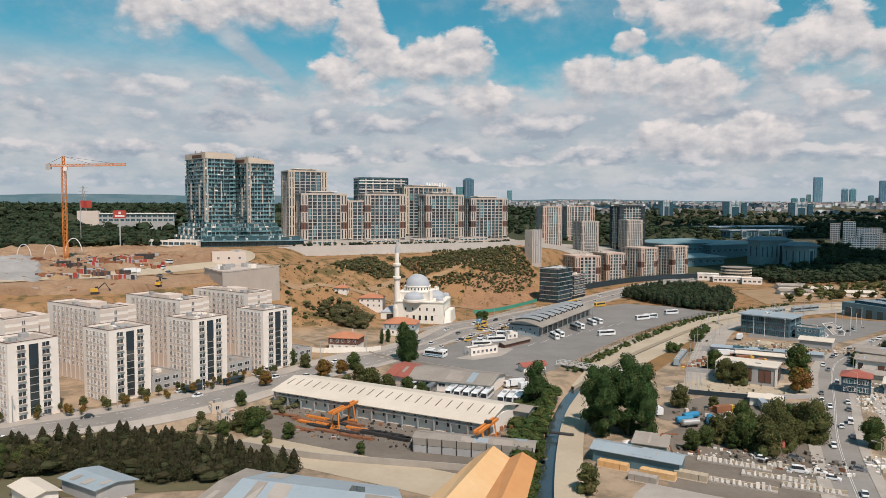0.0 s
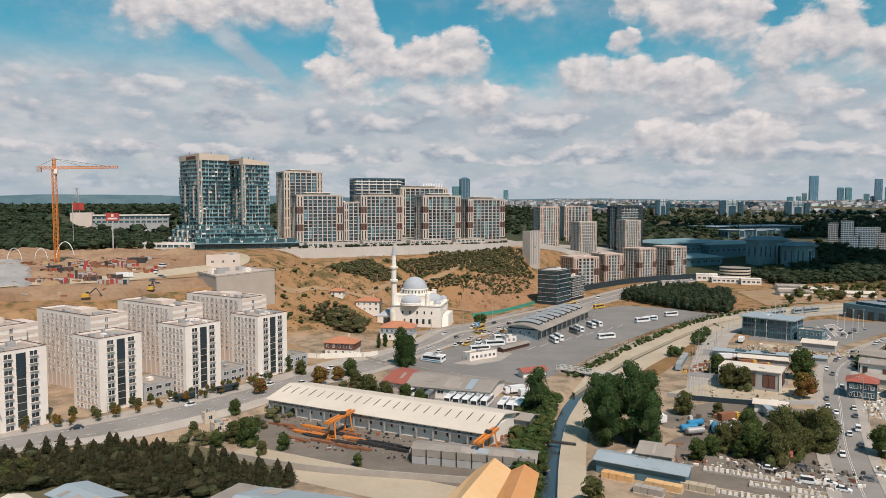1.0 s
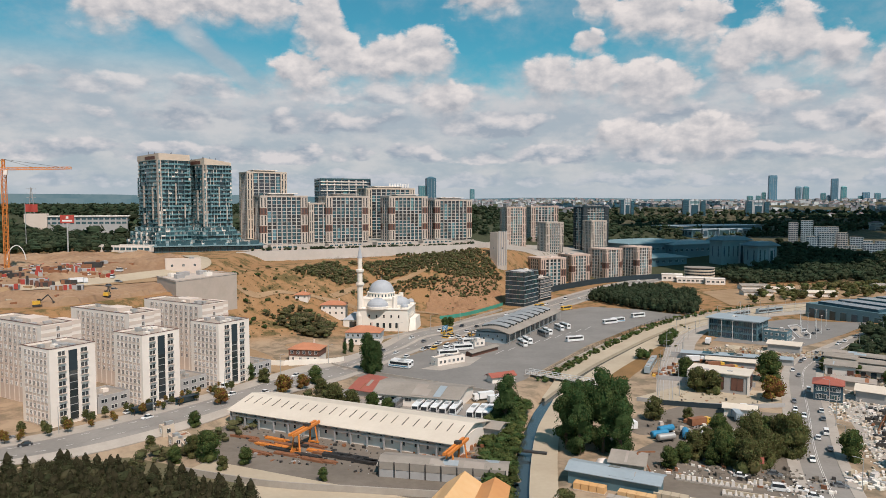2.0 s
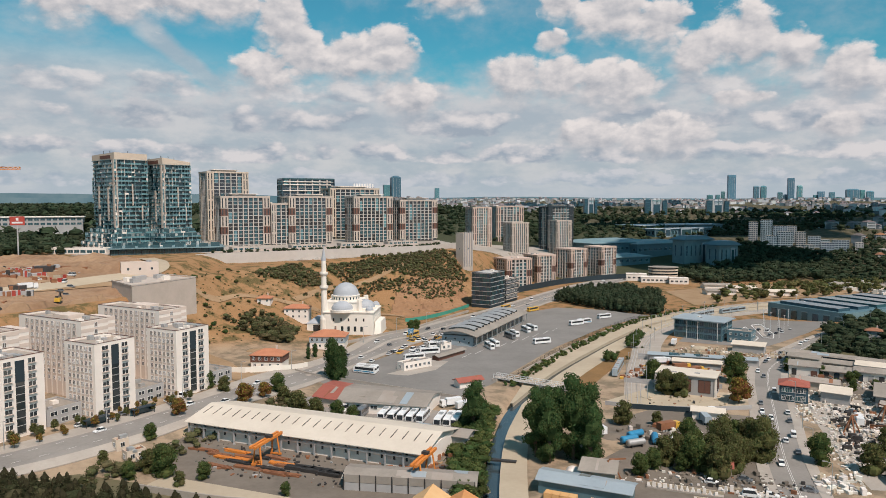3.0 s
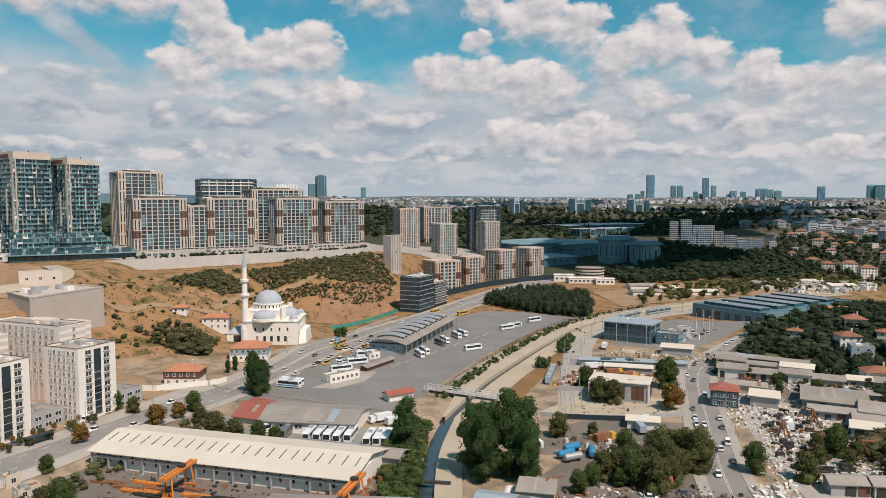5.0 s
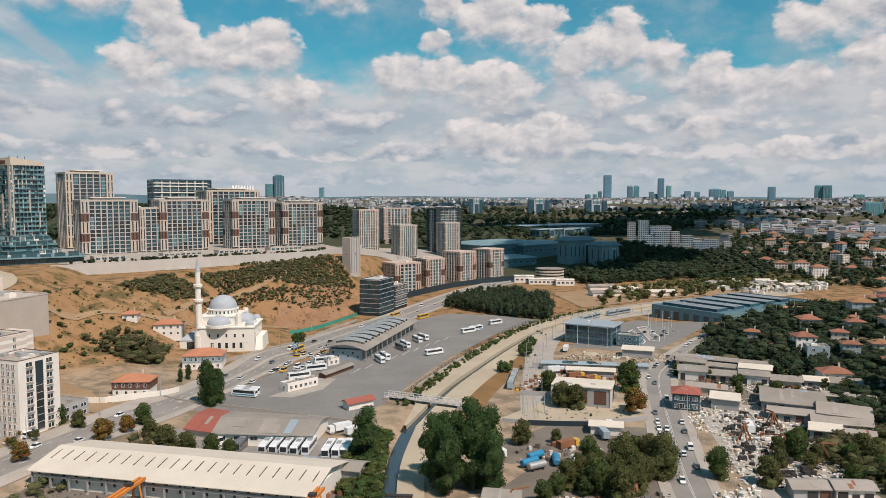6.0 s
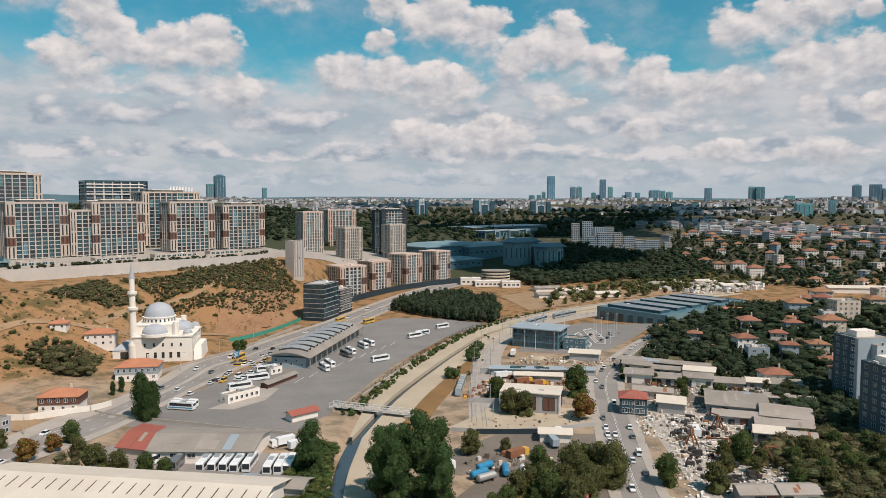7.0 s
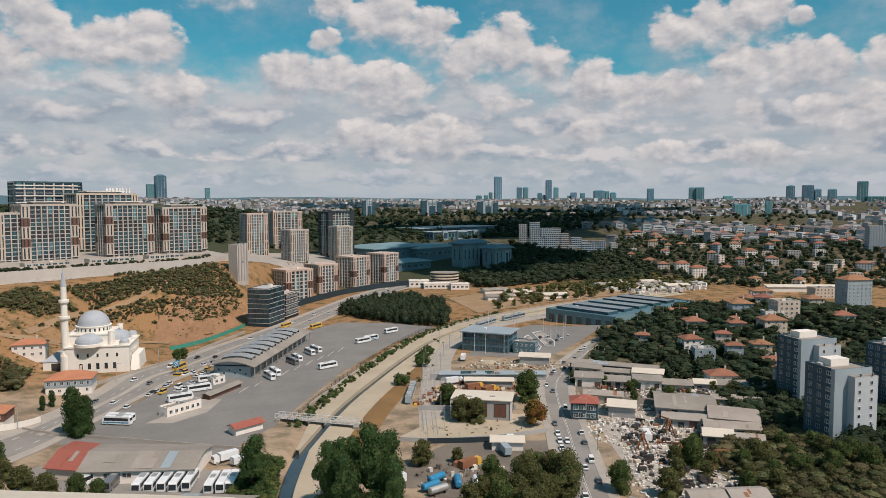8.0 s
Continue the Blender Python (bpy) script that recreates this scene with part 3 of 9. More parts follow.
# ridges at the edge of sight; distance haze is put into their emission colour
ridge_mat = bpy.data.materials.new("hazed_ridge_glow")
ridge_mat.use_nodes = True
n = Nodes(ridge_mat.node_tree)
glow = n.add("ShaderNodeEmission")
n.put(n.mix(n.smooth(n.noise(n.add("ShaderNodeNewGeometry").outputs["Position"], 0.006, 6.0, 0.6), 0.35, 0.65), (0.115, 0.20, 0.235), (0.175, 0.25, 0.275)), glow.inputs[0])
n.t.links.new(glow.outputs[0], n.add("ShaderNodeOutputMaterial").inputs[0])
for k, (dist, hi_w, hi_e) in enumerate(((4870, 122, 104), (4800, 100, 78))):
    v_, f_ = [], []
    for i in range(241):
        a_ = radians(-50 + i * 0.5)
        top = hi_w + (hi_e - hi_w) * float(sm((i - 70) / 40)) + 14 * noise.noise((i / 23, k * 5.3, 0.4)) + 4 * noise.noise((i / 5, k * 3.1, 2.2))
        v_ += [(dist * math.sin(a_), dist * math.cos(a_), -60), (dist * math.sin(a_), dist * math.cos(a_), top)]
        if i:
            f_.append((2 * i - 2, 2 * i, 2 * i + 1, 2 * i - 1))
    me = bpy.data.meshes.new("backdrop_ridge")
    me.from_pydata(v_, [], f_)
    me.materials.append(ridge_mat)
    tagged(new("backdrop", me), "wooded backdrop ridge on the horizon, haze put into its blue-grey glow", "backdrop", "", "structure")

# ---- roads, canal, yards ----
MAIN_ROAD = [(-250, 122), (-192, 176), (-139, 224), (-111, 243), (-83, 273), (-59, 307), (-31, 354), (6, 421), (50, 484), (100, 546), (152, 620), (205, 690), (280, 770)]
EAST_ROAD = [(78, 110), (103, 170), (127, 227), (153, 278), (180, 330), (200, 358), (238, 393), (277, 419), (330, 442), (420, 500)]
lay("road", ribbon(MAIN_ROAD, lambda t: -6.6 - 3.4 * min(1, max(0, (t - 0.38) * 8)), lambda t: 7.2 + 2.8 * min(1, max(0, (t - 0.38) * 8)), 0.30, ASPHALT, 3.0, across=10), "worn grey asphalt avenue through the valley", "road")
lay("pavement", ribbon(MAIN_ROAD, lambda t: -14.5, lambda t: -6.6 - 3.4 * min(1, max(0, (t - 0.38) * 8)), 0.40, PAVING, 3.0, thick=0.3, across=4), "pale paved footway along the avenue", "pavement")
lay("pavement", ribbon(MAIN_ROAD, lambda t: 7.2 + 2.8 * min(1, max(0, (t - 0.38) * 8)), lambda t: 11.0 + 2 * min(1, max(0, (t - 0.38) * 8)), 0.40, PAVING, 3.0, thick=0.3, across=3), "pale paved footway along the avenue", "pavement")
lay("median", ribbon(MAIN_ROAD[6:], -1.2, 1.2, 0.42, PAVING, thick=0.3, across=1), "pale raised median of the avenue", "kerb")
lay("road", ribbon(EAST_ROAD, -5.4, 5.4, 0.10, ASPHALT), "grey asphalt street with parked cars", "road")
lay("pavement", ribbon(EAST_ROAD, -9.0, -5.4, 0.22, PAVING, thick=0.2, across=1), "dusty paved footway beside the street", "pavement")
lay("pavement", ribbon(EAST_ROAD, 5.4, 8.6, 0.22, PAVING, thick=0.2, across=1), "dusty paved footway beside the street", "pavement")


def dashes(points, offset, on, off, width, lift, name, label):
    g = Mesh(MARKING)
    c = polyline(points, 1.0)
    i = 0
    while i + on < len(c) - 1:
        for k in range(int(on)):
            a, b = c[i + k], c[i + k + 1]
            d = (b - a).normalized()
            n = Vector((d.y, -d.x, 0))
            pts = [a + n * (offset - width / 2), a + n * (offset + width / 2), b + n * (offset + width / 2), b + n * (offset - width / 2)]
            g.poly([(p.x, p.y, H(p.x, p.y) + lift) for p in pts])
        i += int(on + off)
    lay(name, g, label, "road marking")


for off in (-4.0, 4.0):
    dashes(MAIN_ROAD, off, 3, 5, 0.22, 0.36, "lane_marking", "broken white lane line on asphalt")
for off in (-0.25, 0.25):
    dashes(EAST_ROAD, off, 200, 0, 0.13, 0.15, "centre_line", "double worn white centre line on asphalt")

# canal: pale concrete bed with a slot of water
NORTH = CHANNEL[5:]
lay("water", ribbon(CHANNEL, -2.6, 2.6, 0.0, WATER, level=0.6, across=1), "dark blue-grey water in the canal slot", "water")
lay("canal_bed", ribbon(NORTH, lambda t: -3 - 12 * min(1, t * 7) + 5 * t, lambda t: -1.8 + 0.3 * t, 0.0, CONCRETE, level=2.14, thick=1.6), "pale sandy concrete bed of the canal", "canal")
lay("canal_bed", ribbon(NORTH, lambda t: 1.8 - 0.3 * t, lambda t: 12.5 - 3 * t, 0.0, CONCRETE, level=2.14, thick=1.6), "pale sandy concrete bed of the canal", "canal")
lay("canal_path", ribbon(CHANNEL[:6], 1.9, 10.0, 0.0, CONCRETE, level=2.12, thick=1.6), "pale sandy concrete path beside the canal", "path")
lay("canal_wall", ribbon(NORTH[1:], lambda t: -15.4 + 4.2 * t, lambda t: -14.6 + 4.2 * t, 1.0, PAVING, level=2.1, thick=1.0, across=1), "low pale concrete wall along the canal", "wall")
lay("verge", ribbon(NORTH, lambda t: 12.5 - 3 * t, lambda t: 22 - 6 * t, 0.05, DRY_GRASS), "rust-brown dry grass verge beside the canal", "verge")
# service road and tramway east of the canal
TRAM = [(106, 296), (121, 336), (139, 378), (158, 420), (186, 462), (228, 498), (280, 522), (340, 540)]
lay("service_road", ribbon(TRAM, -6, 9, 0.07, PAVING), "pale concrete track bed and service road", "road")
for off in (-4.4, -3.0, -0.6, 0.8):
    lay("rail", ribbon(TRAM, off - 0.1, off + 0.1, 0.22, STEEL, thick=0.2, across=1), "steel tram rail set in concrete", "rail")

# the bus station's yard and others
lay("bus_yard", patch([(-37, 362), (-14, 330), (22, 298), (52, 332), (100, 408), (150, 470), (196, 512), (172, 540), (140, 556), (100, 524), (57, 465), (14, 405), (-8, 372)], 0.07, ASPHALT_LOT), "wide grey asphalt yard of the bus station", "yard")
lay("coach_park", patch([(-30, 318), (-32, 300), (-10, 282), (28, 262), (40, 285), (22, 296), (-12, 328)], 0.05, ASPHALT), "grey asphalt coach park", "yard")
lay("steel_yard", patch([(-72, 262), (-62, 226), (10, 196), (32, 214), (30, 255), (-56, 285)], 0.05, DIRT_GREY), "bare grey-brown soil of a steel yard", "yard")
lay("lane", patch([(-70, 222), (12, 178), (20, 188), (12, 198), (-62, 236)], 0.09, CONCRETE), "pale sandy lane beside the sheds", "lane")
lay("stone_yard", patch([(66, 232), (62, 190), (110, 176), (130, 215), (142, 262), (100, 262)], 0.05, DIRT_GREY), "dusty grey ground of a stone yard", "yard")
lay("earth_lot", patch([(76, 268), (92, 248), (128, 244), (143, 275), (108, 288)], 0.06, DIRT_GREY), "bare grey earth lot", "yard")
lay("concrete_lot", patch([(92, 300), (108, 289), (146, 285), (160, 305), (118, 318)], 0.08, CONCRETE), "pale concrete lot with a low wall", "yard")
lay("marble_yard", patch([(146, 228), (139, 205), (178, 196), (208, 250), (215, 300), (196, 322), (172, 290)], 0.05, PAVING), "dusty ground of the marble yards", "yard")
lay("workshop_yard", patch([(180, 304), (206, 362), (246, 330), (262, 304), (240, 264), (222, 246), (206, 246), (214, 280)], 0.06, DIRT_GREY), "dark dusty ground between the workshops", "yard")
lay("grove_floor", patch([(-152, 172), (-154, 208), (-122, 228), (-88, 240), (-58, 226), (-42, 210), (-44, 192), (-92, 186)], 0.1, GARDEN), "dark olive ground under the grove", "garden")
lay("depot_yard", patch([(176, 418), (214, 396), (232, 408), (262, 428), (300, 458), (262, 492), (214, 470)], 0.08, ASPHALT_LOT), "grey asphalt yard of the tram depot", "yard")
lay("yard_apron", patch([(6, 356), (16, 352), (30, 362), (38, 380), (30, 384), (22, 372)], 0.12, PAVING), "pale paved island in the bus yard", "yard")
HAUL = [(-330, 350), (-270, 352), (-215, 362), (-170, 392), (-140, 425)], [(-300, 300), (-235, 345), (-180, 385), (-148, 428), (-128, 470), (-150, 520)]


def earthwork(poly, amp, size, mat, seed, step=2.2, base=0.12):
    """Lumpy dug ground that leaves the haul roads free."""
    roads = [p for line in HAUL for p in polyline(line, 5.0)]
    inn = lambda x, y: sum((poly[i][1] > y) != (poly[i - 1][1] > y) and x < (poly[i - 1][0] - poly[i][0]) * (y - poly[i][1]) / (poly[i - 1][1] - poly[i][1]) + poly[i][0] for i in range(len(poly))) % 2 == 1
    g = Mesh(mat)
    x0, x1 = min(p[0] for p in poly), max(p[0] for p in poly)
    y0, y1 = min(p[1] for p in poly), max(p[1] for p in poly)
    nx_, ny_ = int((x1 - x0) / step) + 2, int((y1 - y0) / step) + 2
    ok = []
    for j in range(ny_):
        for i in range(nx_):
            x, y = x0 + (i - 0.5) * step, y0 + (j - 0.5) * step
            a = inn(x, y)
            ok.append(a)
            near = min((x - p.x) ** 2 + (y - p.y) ** 2 for p in roads) ** 0.5 if a else 99
            lump = 0.25 + noise.noise((x / size, y / size, seed)) + 0.55 * noise.noise((x / size * 2.7, y / size * 2.7, seed + 5)) + 0.3 * noise.noise((x / 3, y / 3, seed + 9))
            k = min(1.0, max(0.0, (near - 6) / 6))
            g.v.append((x, y, H(x, y) + (base + amp * max(0.0, lump) * k if a else -1.2)))
    for j in range(ny_ - 1):
        for i in range(nx_ - 1):
            q = (j * nx_ + i, j * nx_ + i + 1, (j + 1) * nx_ + i + 1, (j + 1) * nx_ + i)
            if any(ok[k] for k in q):
                g.f.append(q)
                g.m.append(0)
    return g


lay("spoil_ground", earthwork([(-340, 322), (-290, 310), (-230, 322), (-160, 356), (-126, 404), (-124, 462), (-160, 512), (-200, 545), (-340, 540)], 4.2, 22, SPOIL, 3.0), "lumpy turned earth and spoil heaps of a building site", "site")
lay("site_rock", earthwork([(-310, 362), (-235, 352), (-200, 360), (-226, 402), (-248, 436), (-310, 436)], 4.6, 30, ROCK_GREY, 8.0, base=1.6), "grey crushed rock bank of the excavation", "site")
lay("cut_slope", earthwork([(12, 522), (30, 516), (52, 540), (78, 580), (74, 612), (56, 590), (40, 588), (18, 556)], 2.2, 9, DIRT_RED, 2.0, 1.8), "reddish eroded earth at the foot of the slope", "slope")
lay("haul_road", ribbon(HAUL[0], -3, 3, 0.5, DIRT), "sandy track across the building site", "road")
lay("dirt_track", ribbon([(-120, 446), (-98, 451), (-80, 472), (-56, 480), (-36, 495), (-8, 511), (24, 522)], -2, 2, 0.45, DIRT), "pale worn track along the slope", "track")
lay("haul_road", ribbon(HAUL[1], -5, 5, 0.55, CONCRETE), "pale yellow haul road across the site", "road")
lay("dirt_track", ribbon([(-52, 338), (-64, 350), (-76, 372), (-90, 392), (-100, 420)], -6.5, 6.5, 0.3, DIRT, across=6), "pale dirt track up the slope", "track")
lay("hill_path", ribbon([(-50, 490), (-27, 536), (1, 562), (14, 578), (26, 593), (44, 612)], -1.8, 1.8, 0.4, DIRT), "narrow pale path across the slope", "path")
for k in range(9):
    x0, y0 = 46 + 8.2 * k, 388 + 8.8 * k
    g = Mesh(MARKING)
    g.poly([(x0, y0, 2.11), (x0 + 0.25, y0 - 0.15, 2.11), (x0 + 6.2, y0 + 9.8, 2.11), (x0 + 5.95, y0 + 9.95, 2.11)])
    lay("bay_line", g, "white parking line on the bus yard", "road marking")
lay("river_flat", patch([(250, 556), (330, 584), (440, 604), (560, 628), (620, 660), (540, 700), (430, 694), (330, 676), (262, 640)], 0.25, DIRT), "pale sandy flats beside the river bend", "ground")
lay("upper_street", patch([(96, 700), (140, 740), (200, 800), (290, 880), (270, 960), (190, 930), (130, 870), (86, 790)], 0.25, PAVING), "pale paved streets between the apartment towers", "road")
lay("plaza", patch([(-215, 560), (-125, 566), (-118, 556), (-40, 584), (40, 640), (75, 690), (110, 760), (60, 790), (-220, 720)], 0.3, PAVING), "pale paved forecourt of the hilltop buildings", "plaza")

# ---- buildings ----
_cubes = {}


def cube_of(mat):
    """Shared unit block of one material, standing on its base."""
    if mat.name not in _cubes:
        g = Mesh(mat)
        g.box(0, 0, 0, 1, 1, 1)
        _cubes[mat.name] = g.data("block_" + mat.name)
    return _cubes[mat.name]


_windows = {}


def window_mesh(w, h, frame_mat, glass_mat, bars=1, sill=True):
    """A framed window that faces -y, its middle at the origin."""
    key = (w, h, frame_mat.name, glass_mat.name, bars, sill)
    if key not in _windows:
        g = Mesh(frame_mat, glass_mat)
        t, y0, y1, yp = 0.085, 0.05, -0.12, -0.02
        cols, n = [-w / 2], bars + 1
        for i in range(n):
            cols += [-w / 2 + w * i / n + t * (1 if i == 0 else 0.5), -w / 2 + w * (i + 1) / n - t * (1 if i == n - 1 else 0.5)]
        cols.append(w / 2)
        rows = [-h / 2, -h / 2 + t, h / 2 - t, h / 2]
        nc = len(cols)
        g.v = [(x, y1, z) for z in rows for x in cols]
        for r in range(3):
            for c in range(nc - 1):
                q = (r * nc + c, r * nc + c + 1, (r + 1) * nc + c + 1, (r + 1) * nc + c)
                if r == 1 and c % 2 == 1:
                    k = len(g.v)
                    g.v.extend((g.v[i][0], yp, g.v[i][2]) for i in q)
                    g.f.append((k, k + 1, k + 2, k + 3))
                    g.m.append(1)
                    for i in range(4):
                        j = (i + 1) % 4
                        g.f.append((q[i], q[j], k + j, k + i))
                        g.m.append(0)
                else:
                    g.f.append(q)
                    g.m.append(0)
        k = len(g.v)
        edge = [0, nc - 1, 4 * nc - 1, 3 * nc]
        g.v.extend((g.v[i][0], y0, g.v[i][2]) for i in edge)
        for i in range(4):
            j = (i + 1) % 4
            g.f.append((edge[j], edge[i], k + i, k + j))
            g.m.append(0)
        _windows[key] = g.data("window")
    return _windows[key]


FACES = {"front": (0, -1, 0), "right": (1, 0, 90), "back": (0, 1, 180), "left": (-1, 0, -90)}


def on_face(face, w, d, s, z, proud=0.0):
    """Place and turn of something s metres along a face of a w by d block."""
    nx_, ny_, rz = FACES[face]
    c, s_ = math.cos(radians(rz)), math.sin(radians(rz))
    return (nx_ * (w / 2 + proud) + c * s, ny_ * (d / 2 + proud) + s_ * s, z), rz


def walled(g, w, d, z0, top, h=0.7, t=0.3, mat=0, roof=1):
    """Walls, parapet and sunken flat roof as one closed shell."""
    k = len(g.v)
    for a, b, z in ((w / 2, d / 2, z0), (w / 2, d / 2, top + h), (w / 2 - t, d / 2 - t, top + h), (w / 2 - t, d / 2 - t, top)):
        g.v.extend(((-a, -b, z), (a, -b, z), (a, b, z), (-a, b, z)))
    for r in range(3):
        for i in range(4):
            j = (i + 1) % 4
            g.f.append((k + r * 4 + i, k + r * 4 + j, k + r * 4 + 4 + j, k + r * 4 + 4 + i))
            g.m.append(mat)
    g.f.append((k + 12, k + 13, k + 14, k + 15))
    g.m.append(roof)


def parapet(g, w, d, z, t=0.3, h=0.9, mat=0):
    for y in (-d / 2 + t / 2, d / 2 - t / 2):
        g.box(0, y, z, w, t, h, 0, mat)
    for x in (-w / 2 + t / 2, w / 2 - t / 2):
        g.box(x, 0, z, t, d - 2 * t, h, 0, mat)


def roof_clutter(root, w, d, z, seed, n=4):
    rng = random.Random(seed)
    for i in range(n):
        sx, sy, sz = rng.uniform(1, 3), rng.uniform(1, 2.5), rng.uniform(0.6, 1.6)
        part("roof_unit", cube_of(rng.choice((GREY_WALL, STEEL, WHITE_WALL))), root, "", (rng.uniform(-.38, .38) * w, rng.uniform(-.36, .36) * d, z), 0, (sx, sy, sz))


def slab_block(x, y, rot, z0, rear, seed, seen=True):
    """White housing block with columns of windows and a dark stair strip; x, y: its front corner."""
    w, d, fl, fh, cols = (16.8, 16.8, 10, 2.62, 6) if not rear else (12.0, 40.0, 11, 2.75, 10)
    c = Vector((x, y, 0)) + Matrix.Rotation(radians(rot), 3, "Z") @ Vector((w / 2, d / 2, 0))
    root = thing("apartment_block", pose(c.x, c.y, z0, 0, 0, rot), "white rendered ten-storey apartment block with rows of small windows" if not rear else "long white apartment block with blush bands, set behind the front row", "apartment block", "housing estate blocks")
    top = fl * fh
    g = Mesh(WHITE_WALL, ROOF_TAN)
    walled(g, w, d, -4, top)
    part("wall", g, root)
    win = window_mesh(1.35, 1.7, FRAME_WHITE, GLASS_CURTAIN, 1)
    step = d * 0.84 / cols
    spots = [(-d * 0.40 + step * (i + 0.5)) for i in range(cols)]
    for i, s_ in enumerate(spots if seen else ()):
        p, rz = on_face("left", w, d, s_, 0.2, 0.03)
        part("infill_panel", cube_of(PINK_WALL), root, "", p, rz, (step * (0.74 if i % 2 else 0.82), 0.06, top - 0.6))
    g = Mesh(BROWN_PANEL)
    parapet(g, w + 0.16, d + 0.16, top + 0.7, 0.42, 0.14)
    part("coping", g, root, "dark coping along the roof edge")
    for f in range(fl):
        zc = f * fh + 1.4
        if seen and not (rear and f < 2):
            for s_ in spots:
                p, rz = on_face("left", w, d, s_, zc, 0.08)
                part("window", win, root, "", p, rz)
        if not rear:
            for s_ in (-4.1, 4.1):
                p, rz = on_face("front", w, d, s_, zc, 0.02)
                part("window", window_mesh(2.6, 1.7, FRAME_WHITE, GLASS, 1), root, "", p, rz)
                p, rz = on_face("front", w, d, s_, f * fh + 0.5, 0.35)
                part("balcony", cube_of(PINK_WALL), root, "", p, rz, (2.8, 0.6, 0.14))
        else:
            p, rz = on_face("front", w, d, 0, f * fh + 1.5, 0.03)
            part("band", cube_of(PINK_WALL), root, "", p, rz, (w, 0.06, 1.5))
            if f > 5:
                p, rz = on_face("front", w, d, 0.5, zc, 0.06)
                part("window", win, root, "", p, rz)
    if not rear:
        p, rz = on_face("front", w, d, 0, 1.0, 0.04)
        part("stair_glazing", cube_of(GLASS), root, "dark glazed stair strip", p, rz, (3.0, 0.1, top - 2.2))
        p, rz = on_face("front", w, d, 0, top * 0.7, 0.1)
        part("stair_shaft", cube_of(DARK_WALL), root, "dark slate panel over the stair strip", p, rz, (3.1, 0.1, top * 0.3 - 0.6))
        for f in range(fl - 3):
            p, rz = on_face("front", w, d, 0, f * fh + 1.1, 0.12)
            part("glazing_bar", cube_of(GREY_WALL), root, "", p, rz, (3.0, 0.1, 0.2))
    else:
        g = Mesh(WHITE_WALL, ROOF_TAN)
        g.box(w / 2 + 2.8, -d / 2 + 9, -4, 5.6, 12, top + 3.4, 0, 0, 1)
        part("side_bay", g, root, "side bay set back from the corner")
        g = Mesh(PINK_WALL)
        for f in range(fl):
            g.box(w / 2 + 2.8, -d / 2 + 9, f * fh + 1.5, 5.72, 12.12, 1.5)
        part("banding", g, root, "blush bands round the side bay")["kind"] = "stuff"
        part("roof_house", cube_of(PINK_WALL), root, "low blush lift house on the roof", (0, -4, top), 0, (7, 10, 1.9))
    roof_clutter(root, w, d, top + 0.02, seed, 7)
    return root


ROT = 56.0
U = Vector((math.cos(radians(ROT)), math.sin(radians(ROT)), 0))
V = Vector((-U.y, U.x, 0))
for i in range(-1, 3):
    slab_block(-121 + 21.8 * i, 260 + 25 * i, ROT, 5.5, False, 10 + i)
for i in range(-1, 3):
    slab_block(-136 + 22.3 * i, 285.6 + 26 * i, ROT, 5.5, True, 20 + i, i >= 0)


_panels = {}


def panel_mesh(mat, w, h):
    """A facade panel with two tall window slits."""
    key = (mat.name, w, h)
    if key not in _panels:
        g = Mesh(mat, GLASS)
        g.box(0, 0, 0, w, 0.5, h)
        for k in (-0.24, 0.24):
            g.box(k * w, -0.22, 0.5, w * 0.17, 0.1, h - 1.0, 0, 1)
        _panels[key] = g.data("panel")
    return _panels[key]


